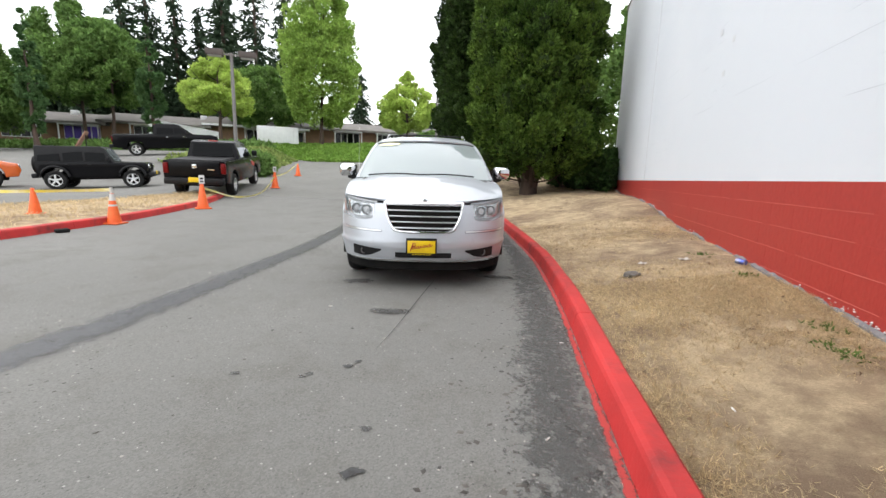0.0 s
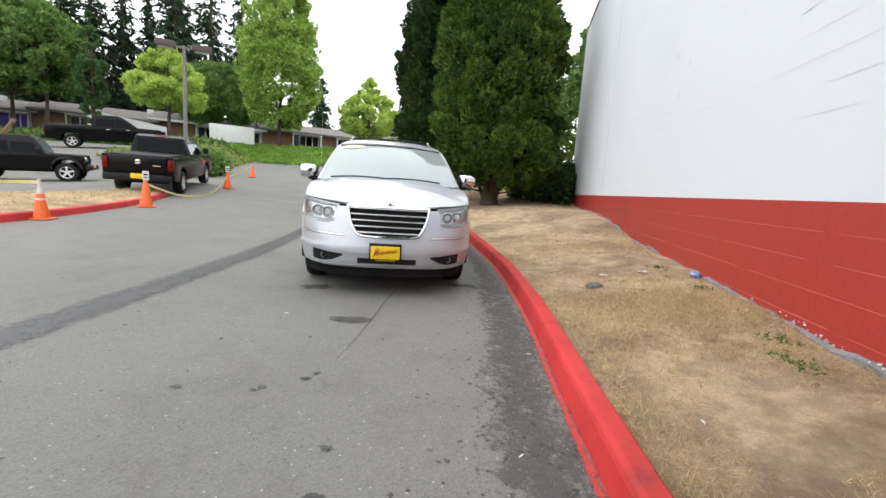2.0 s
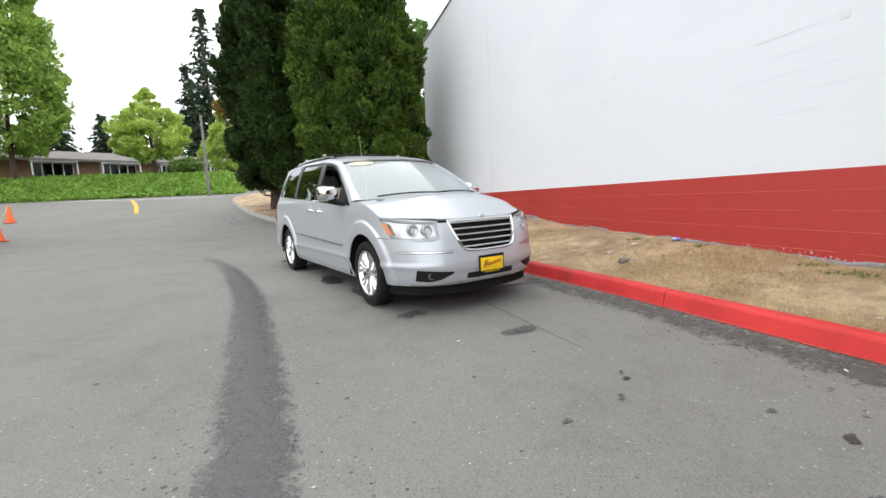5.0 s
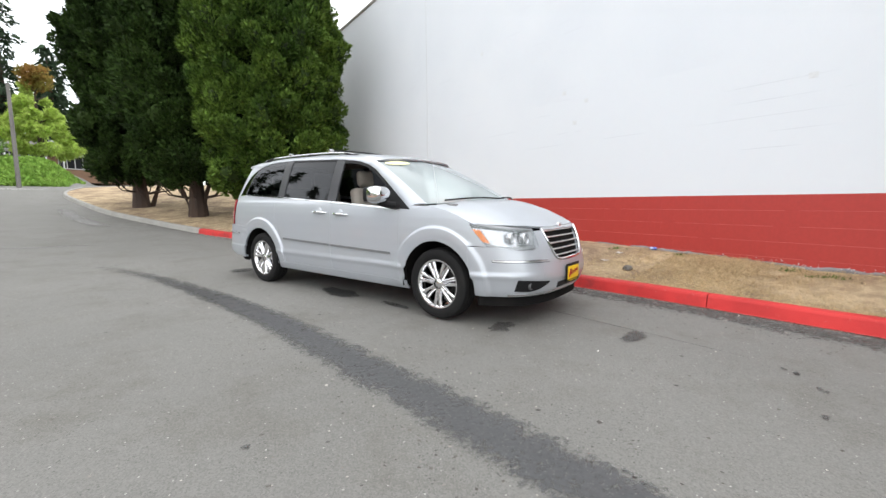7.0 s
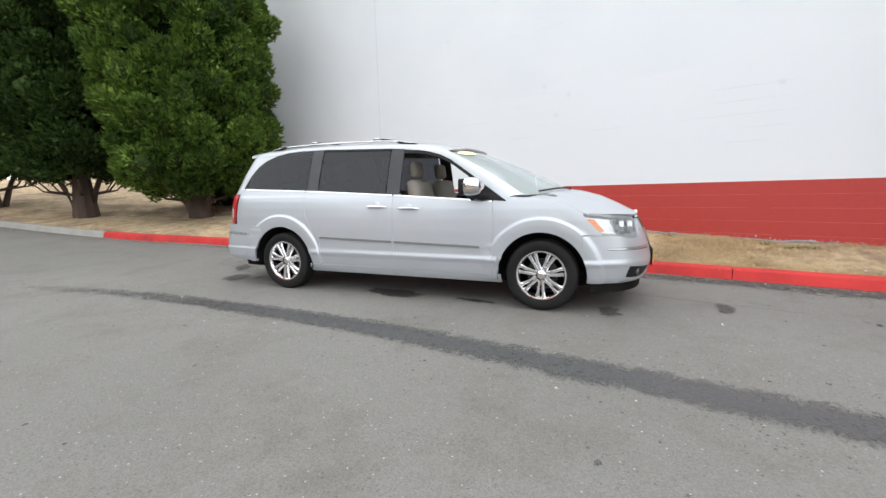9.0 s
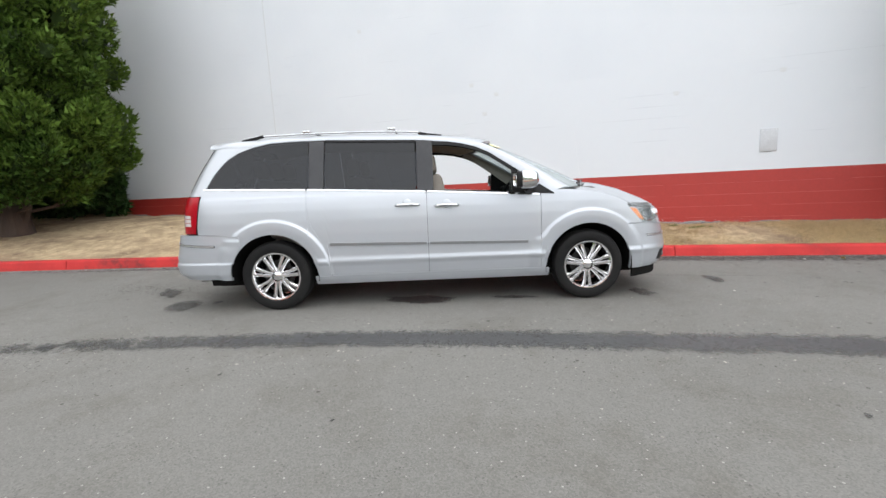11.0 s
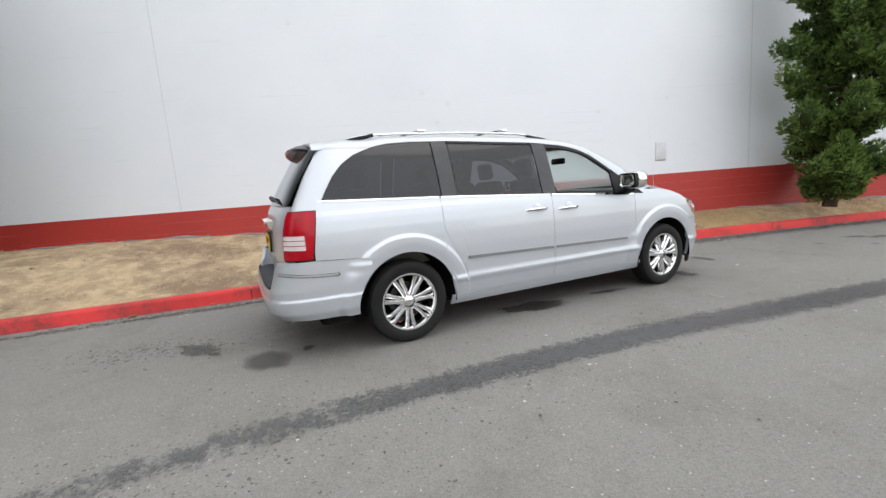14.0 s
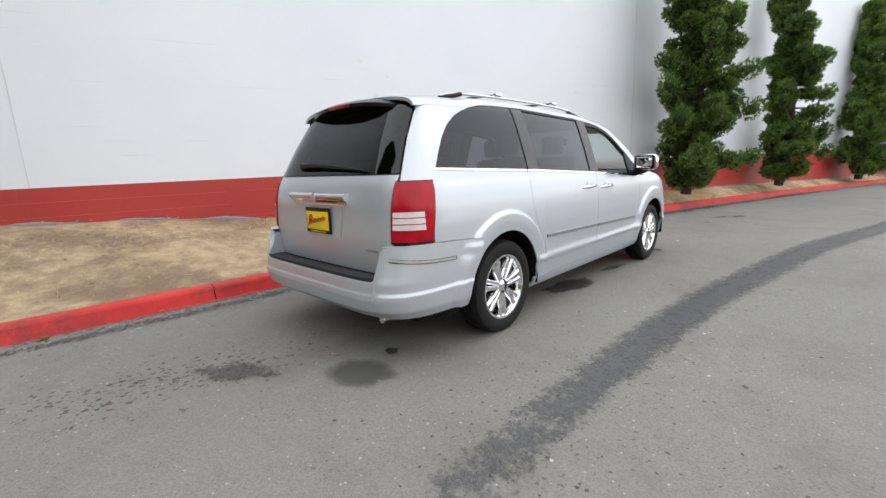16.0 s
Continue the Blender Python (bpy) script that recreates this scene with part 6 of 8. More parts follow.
# roof rails
for s in (-1, 1):
    rail_pts = [(-3.4, 0.6, 1.705), (-3.25, 0.602, 1.736), (-2.8, 0.606, 1.75), (-2.2, 0.608, 1.75), (-1.75, 0.608, 1.737), (-1.55, 0.604, 1.715), (-1.4, 0.6, 1.682)]
    pts = curve_through([(x, s * (y + 0.02), z - 0.02) for x, y, z in rail_pts], 0.08)
    rail = part("roof_rail", bm_tube(pts, 0.0105, 8), M_CHROME, van, "chrome roof rail with black ends")
    for a, b in ((0, 3), (len(pts) - 4, len(pts) - 1)):
        part("rail_end", bm_tube([pts[a] - np.array((0, 0, 0.005)), pts[(a + b) // 2] - np.array((0, 0, 0.012)), pts[b]], [0.014, 0.019, 0.015], 8), M_TRIM, rail, "black rail foot")
for x in (-2.75, -1.9):
    bar = part("roof_bar", bm_tube([(x, -0.62, 1.752), (x, -0.3, 1.767), (x, 0, 1.77), (x, 0.3, 1.767), (x, 0.62, 1.752)], 0.009, 8), M_TRIM, van, "black cross bar")
    for s in (-1, 1):
        part("clamp", bm_box(0.08, 0.04, 0.026, 0.008, (x, s * 0.622, 1.752)), M_CHROME, bar)
part("antenna", bm_tube([(-0.05, -0.84, 1.07), (-0.1, -0.845, 1.45), (-0.16, -0.85, 1.85)], [0.002, 0.0009, 0.0008], 6), M_BARS, van, "thin whip antenna")

# door mirrors
for s in (-1, 1):
    b = bmesh.new()
    bmesh.ops.create_uvsphere(b, u_segments=24, v_segments=14, radius=1)
    for v in b.verts:
        x, y, z = v.co
        f = lambda c, e: math.copysign(abs(c) ** e, c)
        v.co = (-0.65 + 0.125 * f(x, 0.7) * (1 if x > 0 else 0.55), s * (1.085 + 0.12 * f(y, 0.62)), 1.2 + 0.085 * f(z, 0.65) * (1 - 0.12 * y * s))
    bmesh.ops.recalc_face_normals(b, faces=b.faces)
    mirror = part("door_mirror", smoothed(b, 60), M_CHROME, van, "chrome door mirror")
    part("mirror_base", bm_tube([(-0.55, s * 0.88, 1.085), (-0.6, s * 0.98, 1.1), (-0.64, s * 1.08, 1.122)], [0.045, 0.038, 0.03], 10), M_TRIM, mirror, "black mirror arm")
    part("mirror_rim", bm_box(0.012, 0.215, 0.146, 0.03, (-0.717, s * 1.085, 1.2)), M_TRIM, mirror, "black mirror rim")
    part("mirror_glass", bm_box(0.006, 0.185, 0.118, 0.025, (-0.723, s * 1.085, 1.2)), M_CHROME, mirror, "mirror glass")

# wheels
def wheel_at(c, s):
    w = part("wheel", bm_lathe([(0.06, -0.06), (0.1, -0.05), (0.1, 0.03), (0.06, 0.04)], 20, "y", (0, 0, 0)), M_DARK, van, "chrome multi-spoke wheel with black tyre")
    w.location = (c, s * 0.83, 0.345)
    prof = [(0.225, -0.085), (0.24, -0.1), (0.27, -0.112), (0.305, -0.113), (0.33, -0.1), (0.341, -0.075), (0.345, -0.05), (0.338, -0.048), (0.338, -0.042), (0.345, -0.04), (0.347, -0.004), (0.34, -0.002), (0.34, 0.002), (0.347, 0.004), (0.345, 0.04), (0.338, 0.042), (0.338, 0.048), (0.345, 0.05),
            (0.341, 0.075), (0.33, 0.1), (0.305, 0.113), (0.27, 0.112), (0.24, 0.1), (0.225, 0.085)]
    part("tyre", bm_lathe(prof, 56, "y", (0, 0, 0), caps=False), M_RUBBER, w, "black tyre")
    o = s
    rim = [(0.205, -0.08), (0.2, 0.0), (0.205, 0.05), (0.215, 0.085), (0.224, 0.1), (0.238, 0.102), (0.24, 0.09), (0.222, -0.08)]
    bm = bm_lathe([(r, h * o) for r, h in rim], 48, "y", caps=False)
    part("rim", bm, M_WHEEL, w, "chrome rim")
    bm = bm_lathe([(0.0, 0.085 * o), (0.03, 0.083 * o), (0.042, 0.075 * o), (0.06, 0.07 * o), (0.07, 0.045 * o), (0.06, 0.0)], 28, "y")
    for k in range(7):
        a0 = 2 * math.pi * k / 7 + 0.2
        for d in (-0.115, 0.115):
            b = bmesh.new()
            vs = []
            for r, dd, hw, h in ((0.05, d * 2.6, 0.016, 0.072), (0.13, d * 1.4, 0.0165, 0.078), (0.215, d * 1.2, 0.021, 0.082)):
                a = a0 + dd * (1 if r > 0.06 else 0.9)
                cx, cz = r * math.cos(a), r * math.sin(a)
                tx, tz = -math.sin(a), math.cos(a)
                vs.append([b.verts.new((cx + tx * hw * e, o * (h + (0.012 if abs(e) < 0.6 else 0)), cz + tz * hw * e)) for e in (-1, -0.5, 0.5, 1)] + [b.verts.new((cx + tx * hw * e, o * (h - 0.045), cz + tz * hw * e)) for e in (1, -1)])
            for r0, r1 in zip(vs, vs[1:]):
                for i in range(6):
                    b.faces.new((r0[i], r0[(i + 1) % 6], r1[(i + 1) % 6], r1[i]))
            bmesh.ops.recalc_face_normals(b, faces=b.faces)
            bm = join(bm, b)
    part("spokes", bm, M_WHEEL, w, "seven paired chrome spokes")
    part("brake_disc", bm_lathe([(0.05, -0.02 * o), (0.15, -0.02 * o), (0.15, 0.0), (0.05, 0.0)], 32, "y"), surface("brake_steel", (0.05, 0.048, 0.046), (0.035, 0.033, 0.03), 6, 60, 0.6, 0.3, bump=0.1), w, "steel brake disc")
    return w


for c in (0, -3.078):
    for s in (-1, 1):
        wheel_at(c, s)

# floor pan, cabin
v, f = box_data(-3.75, 0.6, -0.68, 0.68, 0.22, 0.36)
part("floor_pan", (v, f), M_DARK, van)
v, f = box_data(-3.95, 0.5, -0.54, 0.54, 0.3, 0.52)
part("chassis", (v, f), M_DARK, van)
bm = bm_box(0.5, 1.6, 0.16, 0.05, (-0.12, 0, 1.03))
bm = bm_box(0.3, 1.55, 0.3, 0.06, (-0.38, 0, 0.9), bm=bm)
bm = bm_box(0.4, 0.3, 0.5, 0.05, (-0.55, 0, 0.7), bm=bm)
part("dashboard", bm, M_DASH, van, "grey dashboard")
bm = bmesh.new()
ringp = [(-0.62 + 0.07 * math.sin(a), 0.38 + 0.19 * math.cos(a), 1.0 + 0.18 * math.sin(a)) for a in np.linspace(0, 2 * math.pi, 29)]
bm = bm_tube(ringp, 0.016, 8)
bm = bm_tube([(-0.62, 0.2, 1.0), (-0.6, 0.38, 0.99), (-0.62, 0.56, 1.0)], 0.022, 8, bm)
bm = bm_tube([(-0.6, 0.38, 0.99), (-0.4, 0.38, 0.93)], 0.04, 8, bm)
part("steering_wheel", bm, M_TRIM, van, "black steering wheel")
part("rear_mirror", bm_box(0.03, 0.24, 0.07, 0.012, (-0.72, 0, 1.47)), M_TRIM, van, "black rear-view mirror")


def seat(x, y, wide):
    base = part("seat", bm_box(0.5, wide, 0.16, 0.05, (x + 0.22, y, 0.66), (0, -5, 0)), M_SEAT, van, "beige upholstered seat")
    part("seat_back", bm_box(0.15, wide, 0.62, 0.06, (x - 0.06, y, 0.98), (0, -12, 0), 3), M_SEAT, base)
    n = 1 if wide < 0.8 else 3
    for k in range(n):
        yy = y + (k - (n - 1) / 2) * 0.45
        part("headrest", bm_box(0.1, 0.25, 0.19, 0.045, (x - 0.15, yy, 1.4), (0, -8, 0), 3), M_SEAT, base)


for x, y, wd in ((-1.37, -0.4, 0.52), (-1.37, 0.4, 0.52), (-2.2, -0.42, 0.5), (-2.2, 0.42, 0.5), (-3.15, 0, 1.25)):
    seat(x, y, wd)

# ---- cones and tape ----
M_CONE = surface("cone_orange", (0.85, 0.14, 0.02), (0.75, 0.11, 0.02), 5, 40, 0.5, bump=0.05)
M_COLLAR = surface("cone_collar", (0.55, 0.53, 0.5), (0.65, 0.63, 0.6), 8, 40, 0.35, bump=0)
M_TAPE = surface("yellow_tape", (0.75, 0.62, 0.08), (0.7, 0.68, 0.5), 3, 30, 0.5, bump=0)


def cone(x, y, turn, collars, sign, size):
    ob = thing("traffic_cone", "orange traffic cone" + (" with grey collars" if collars else "") + (" and a small white card" if sign else "") + " standing on the ground", "traffic cone", pose(x, y, land_z(x, y) + (KERB_H if x < -9.9 and y < 9 else 0), 0, 0, turn) @ Matrix.Scale(size, 4), "cones along the lot")
    part("base", bm_box(0.4, 0.4, 0.035, 0.012, (0, 0, 0.02)), M_CONE, ob)
    part("body", bm_lathe([(0.155, 0.03), (0.148, 0.06), (0.04, 0.72), (0.03, 0.735), (0.026, 0.735), (0.03, 0.7)], 28, caps=False), M_CONE, ob)
    for z0, z1 in ((0.33, 0.47), (0.56, 0.72)) if collars else ():
        part("collar", bm_lathe([(0.152 - 0.157 * z0 + 0.003, z0), (0.152 - 0.157 * z1 + 0.003, z1)], 28, caps=False), M_COLLAR, ob, "grey reflective collar")
    if collars:
        part("top_post", bm_tube([(0, 0, 0.7), (0, 0, 0.88)], 0.033, 12), M_COLLAR, ob)
    if sign:
        part("card", bm_box(0.006, 0.14, 0.24, 0.004, (0.05, 0, 0.82)), surface("white_card", (0.75, 0.75, 0.74), (0.65, 0.65, 0.64), 6, 40, 0.6, bump=0), ob, "small white card")
        part("card_bar", bm_box(0.004, 0.08, 0.05, 0, (0.054, 0, 0.85)), M_TRIM, ob)
        part("card_bar", bm_box(0.004, 0.08, 0.03, 0, (0.054, 0, 0.77)), M_TRIM, ob)
    return ob


for args in ((-8.35, 7.1, 20, True, False, 0.85), (-10.1, 6.8, 50, False, False, 0.73), (-9.38, 10.4, -40, False, True, 1), (-11.95, 17.03, -50, False, True, 1), (-15.3, 23.7, 10, False, False, 1)):
    cone(*args)


def tape(pts, label):
    line = curve_through(pts, 0.25)
    v, f = [], []
    for k, p in enumerate(line):
        tw = 0.6 * math.sin(k * 0.35)
        v += [(p[0], p[1] + 0.025 * math.sin(tw), p[2] - 0.032 * math.cos(tw)), (p[0], p[1] - 0.025 * math.sin(tw), p[2] + 0.032 * math.cos(tw))]
    f = [(2 * k, 2 * k + 2, 2 * k + 3, 2 * k + 1) for k in range(len(line) - 1)]
    ob = thing("caution_tape", label, "tape")
    part("strip", (v, f), M_TAPE, ob)
    return ob


tape([(-9.38, 10.4, 0.66), (-10.0, 12.4, 0.3), (-10.9, 14.8, 0.36), (-11.95, 17.03, 0.95)], "sagging yellow caution tape tied between two cones")
tape([(-11.95, 17.03, 0.95), (-13.6, 20.2, 1.15), (-15.3, 23.7, 1.7)], "yellow caution tape tied between two cones")
tape([(-8.35, 7.1, 0.7), (-10.1, 6.8, 0.62), (-14.2, 5.0, 0.5)], "taut yellow caution tape over dry grass")
stop_ob = thing("rubber_block", "small dark rubber block against red kerb", "block", pose(-7.98, 5.9, land_z(-7.98, 5.9), 0, 0, 75))
part("block", bm_box(0.2, 0.12, 0.07, 0.02, (0, 0, 0.035)), M_RUBBER, stop_ob)

# ---- parked vehicles ----
def vehicle_paint(name, c):
    return surface(name, c, tuple(v * 0.9 for v in c), 2, 300, 0.18, 0.1, bump=0, coat=1.0)


M_BLACK_CAR = surface("black_car_paint", (0.006, 0.006, 0.007), (0.005, 0.005, 0.006), 2, 300, 0.25, 0.0, bump=0, spec=0.12, coat=0.05)
M_ORANGE_CAR = vehicle_paint("orange_car_paint", (0.7, 0.13, 0.02))
M_WHITE_CAR = vehicle_paint("white_car_paint", (0.7, 0.71, 0.72))
M_CAR_GLASS = glass("car_glass", (0.03, 0.033, 0.036), 0.9, ior=1.22, dust_glare=0.0)
# The whitish layer stands for sky reflected in the far windscreens.
M_FAR_SCREEN = glass("windscreen_glass", (0.5, 0.55, 0.56), 0.9, ior=1.9, dust_glare=0.3)
M_ALLOY = surface("alloy", (0.8, 0.81, 0.82), (0.72, 0.73, 0.74), 8, 60, 0.3, 0.6, bump=0)


def arc(c, r, z0, n=10):
    """Wheel arch from behind to ahead of the axle at c."""
    a0 = math.asin(max(-1, min(1, (z0 - r * 0.98) / r)))
    return [(c - r * math.cos(a), r * 0.98 + r * math.sin(a)) for a in np.linspace(a0, math.pi - a0, n)]


def prism(outline, width, bevel=0.03, lean=None):
    """A closed side outline (x, z) drawn out to both sides; lean narrows it with height."""
    b = bmesh.new()
    lean = lean or (lambda z: 1.0)
    rows = [[b.verts.new((x, s * width / 2 * lean(z), z)) for x, z in outline] for s in (-1, 1)]
    b.faces.new(list(reversed(rows[0])))
    b.faces.new(rows[1])
    n = len(outline)
    for i in range(n):
        b.faces.new((rows[0][i], rows[0][(i + 1) % n], rows[1][(i + 1) % n], rows[1][i]))
    bmesh.ops.recalc_face_normals(b, faces=b.faces)
    if bevel:
        rim = [e for e in b.edges if len({v.co.y > 0 for v in e.verts}) == 1]
        bmesh.ops.bevel(b, geom=rim, offset=bevel, segments=2, profile=0.5, affect="EDGES", clamp_overlap=True)
    return smoothed(b, 30)


def road_wheel(parent_ob, x, y, r, wide, material=None, spokes=5):
    w = part("wheel", bm_lathe([(r * 0.62, -wide / 2), (r * 0.9, -wide / 2), (r * 0.97, -wide * 0.4), (r, -wide * 0.2), (r, wide * 0.2), (r * 0.97, wide * 0.4), (r * 0.9, wide / 2), (r * 0.62, wide / 2)], 32, "y", caps=False), M_RUBBER, parent_ob, "black tyre on an alloy wheel")
    w.location = (x, y, r)
    o = 1 if y > 0 else -1
    bm = bm_lathe([(r * 0.62, -0.06), (r * 0.6, 0.0), (r * 0.63, o * wide * 0.45), (r * 0.57, o * wide * 0.42), (r * 0.55, 0.0)], 32, "y", caps=False)
    bm = bm_lathe([(0.0, o * wide * 0.4), (r * 0.16, o * wide * 0.38), (r * 0.2, 0.0)], 16, "y", bm=bm, caps=False)
    for k in range(spokes):
        a = 2 * math.pi * k / spokes + 0.3
        bm = bm_box(r * 0.5, 0.03, r * 0.17, 0.01, (r * 0.36 * math.cos(a), o * wide * 0.36, r * 0.36 * math.sin(a)), (0, -math.degrees(a), 0), bm=bm)
    part("rim", bm, material or M_ALLOY, w, "alloy rim")
    part("hub_shade", bm_lathe([(0.0, 0.0), (r * 0.56, 0.0), (r * 0.56, 0.01)], 24, "y", caps=False), M_DARK, w)
    return w


def pane(parent_ob, pts, label="dark window", material=None):
    """A window from four or more places, folded in a little."""
    return part("window", (pts, [tuple(range(len(pts)))]), material or M_CAR_GLASS, parent_ob, label)


M_TAIL_DARK = surface("dark_red_lens", (0.16, 0.003, 0.004), (0.11, 0.002, 0.003), 12, 40, 0.3, bump=0, spec=0.2)


def pickup(label, m, door_mark=False):
    ob = thing("pickup_truck", label, "truck", m, "parked vehicles")
    L, W2 = 5.8, 2.0
    r = 0.4
    fr, re = 1.85, -1.75
    low = [(-2.85, 0.55)] + arc(re, 0.48, 0.45) + [(fr - 0.9, 0.42)] + arc(fr, 0.48, 0.45) + [(2.75, 0.5), (2.9, 0.75), (2.85, 1.08), (2.6, 1.2), (1.35, 1.27), (0.0, 1.28), (-0.62, 1.28), (-0.64, 1.3), (-2.86, 1.3), (-2.9, 0.8)]
    part("body", prism(low, W2, 0.05), M_BLACK_CAR, ob, "black body")
    lean = lambda z: 1 - 0.2 * smooth01((z - 1.2) / 0.75)
    cab = [(-0.75, 1.25), (1.5, 1.25), (0.72, 1.86), (0.5, 1.93), (-0.45, 1.95), (-0.66, 1.88)]
    part("cab", prism(cab, W2 * 0.97, 0.05, lean), M_BLACK_CAR, ob)
    bm = bm_box(2.05, 1.62, 0.5, 0.02, (-1.78, 0, 1.09))
    part("bed_liner", bm, M_TRIM, ob, "dark cargo bed")
    for s in (-1, 1):
        def wp(x, z, out=0.006):
            return (x, s * (W2 * 0.97 / 2 * lean(z) + out), z)
        pane(ob, [wp(0.42, 1.33), wp(1.18, 1.33), wp(0.68, 1.78), wp(0.42, 1.82)][::s])
        pane(ob, [wp(-0.55, 1.33), wp(0.36, 1.33), wp(0.36, 1.82), wp(-0.5, 1.82)][::s])
        part("door_mirror", bm_box(0.12, 0.2, 0.24, 0.04, (1.15, s * 1.12, 1.42)), M_TRIM, ob)
        part("tail_lamp", bm_box(0.1, 0.17, 0.36, 0.03, (-2.87, s * 0.91, 1.05)), M_TAIL_DARK, ob, "red tail lamp")
        part("door_handle", bm_box(0.2, 0.03, 0.03, 0.01, (0.0, s * 1.01, 1.12), bm=bm_box(0.2, 0.03, 0.03, 0.01, (0.95, s * 1.01, 1.12))), M_CHROME, ob)
        part("headlamp", bm_box(0.12, 0.3, 0.24, 0.03, (2.82, s * 0.8, 0.98)), M_BOWL, ob)
        for x in (fr, re):
            road_wheel(ob, x, s * 0.86, r, 0.27)
    pane(ob, [(1.53, -0.78, 1.3), (1.53, 0.78, 1.3), (0.77, 0.68, 1.86), (0.77, -0.68, 1.86)], "pale windscreen", M_FAR_SCREEN)
    pane(ob, [(-0.775, 0.74, 1.36), (-0.775, -0.74, 1.36), (-0.7, -0.66, 1.82), (-0.7, 0.66, 1.82)], "dark rear window")
    part("rear_bumper", bm_box(0.22, 1.9, 0.22, 0.05, (-2.98, 0, 0.62)), M_TRIM, ob, "dark rear bumper")
    part("tailgate", bm_box(0.05, 1.6, 0.52, 0.02, (-2.9, 0, 1.03)), M_BLACK_CAR, ob)
    part("emblem", bm_box(0.02, 0.16, 0.14, 0.03, (-2.93, 0, 1.13)), M_CHROME, ob, "chrome badge")
    part("name_bars", bm_box(0.01, 0.22, 0.035, 0, (-2.93, -0.52, 1.02)), M_CHROME, ob)
    part("plate", bm_box(0.02, 0.34, 0.16, 0.005, (-3.1, 0, 0.68)), M_YELLOW, ob, "yellow plate")
    part("brake_lamp", bm_box(0.05, 0.34, 0.04, 0.01, (-0.62, 0, 1.93)), M_REDLENS, ob, "red high brake lamp")
    part("front_bumper", bm_box(0.2, 1.95, 0.25, 0.06, (2.9, 0, 0.6)), M_CHROME, ob)
    part("grille", bm_box(0.06, 1.2, 0.4, 0.03, (2.88, 0, 0.95)), M_TRIM, ob)
    if door_mark:
        for s in (-1, 1):
            part("door_decal", bm_box(0.5, 0.008, 0.16, 0.0, (1.3, s * 1.003, 0.98), (0, 12, 0)), surface("red_decal", (0.5, 0.03, 0.02), (0.4, 0.03, 0.02), 5, 40, 0.4, bump=0), ob, "red decal")
    part("chassis", bm_box(5.0, 1.4, 0.25, 0.02, (0, 0, 0.52)), M_DARK, ob)
    return ob


def facing(x, y, dx, dy, z=None):
    """Stands on the land at x, y and heads along dx, dy."""
    a = math.degrees(math.atan2(dy, dx))
    d = Vector((dx, dy, 0)).normalized()
    rise = math.degrees(math.atan2(land_z(x + d.x * 1.7, y + d.y * 1.7) - land_z(x - d.x * 1.7, y - d.y * 1.7), 3.4))
    side_v = Vector((-d.y, d.x, 0))
    tip = math.degrees(math.atan2(land_z(x + side_v.x * 0.8, y + side_v.y * 0.8) - land_z(x - side_v.x * 0.8, y - side_v.y * 0.8), 1.6))
    return pose(x, y, land_z(x, y) if z is None else z, 0, 0, a) @ pose(0, 0, 0, tip, -rise, 0)


pickup("black crew-cab pickup truck with red door decal, parked tail out", facing(-13.25, 15.3, -0.46, 0.887), True)
pickup("black crew-cab pickup truck parked on the upper terrace", facing(-25.0, 23.7, 0.7, 0.714))


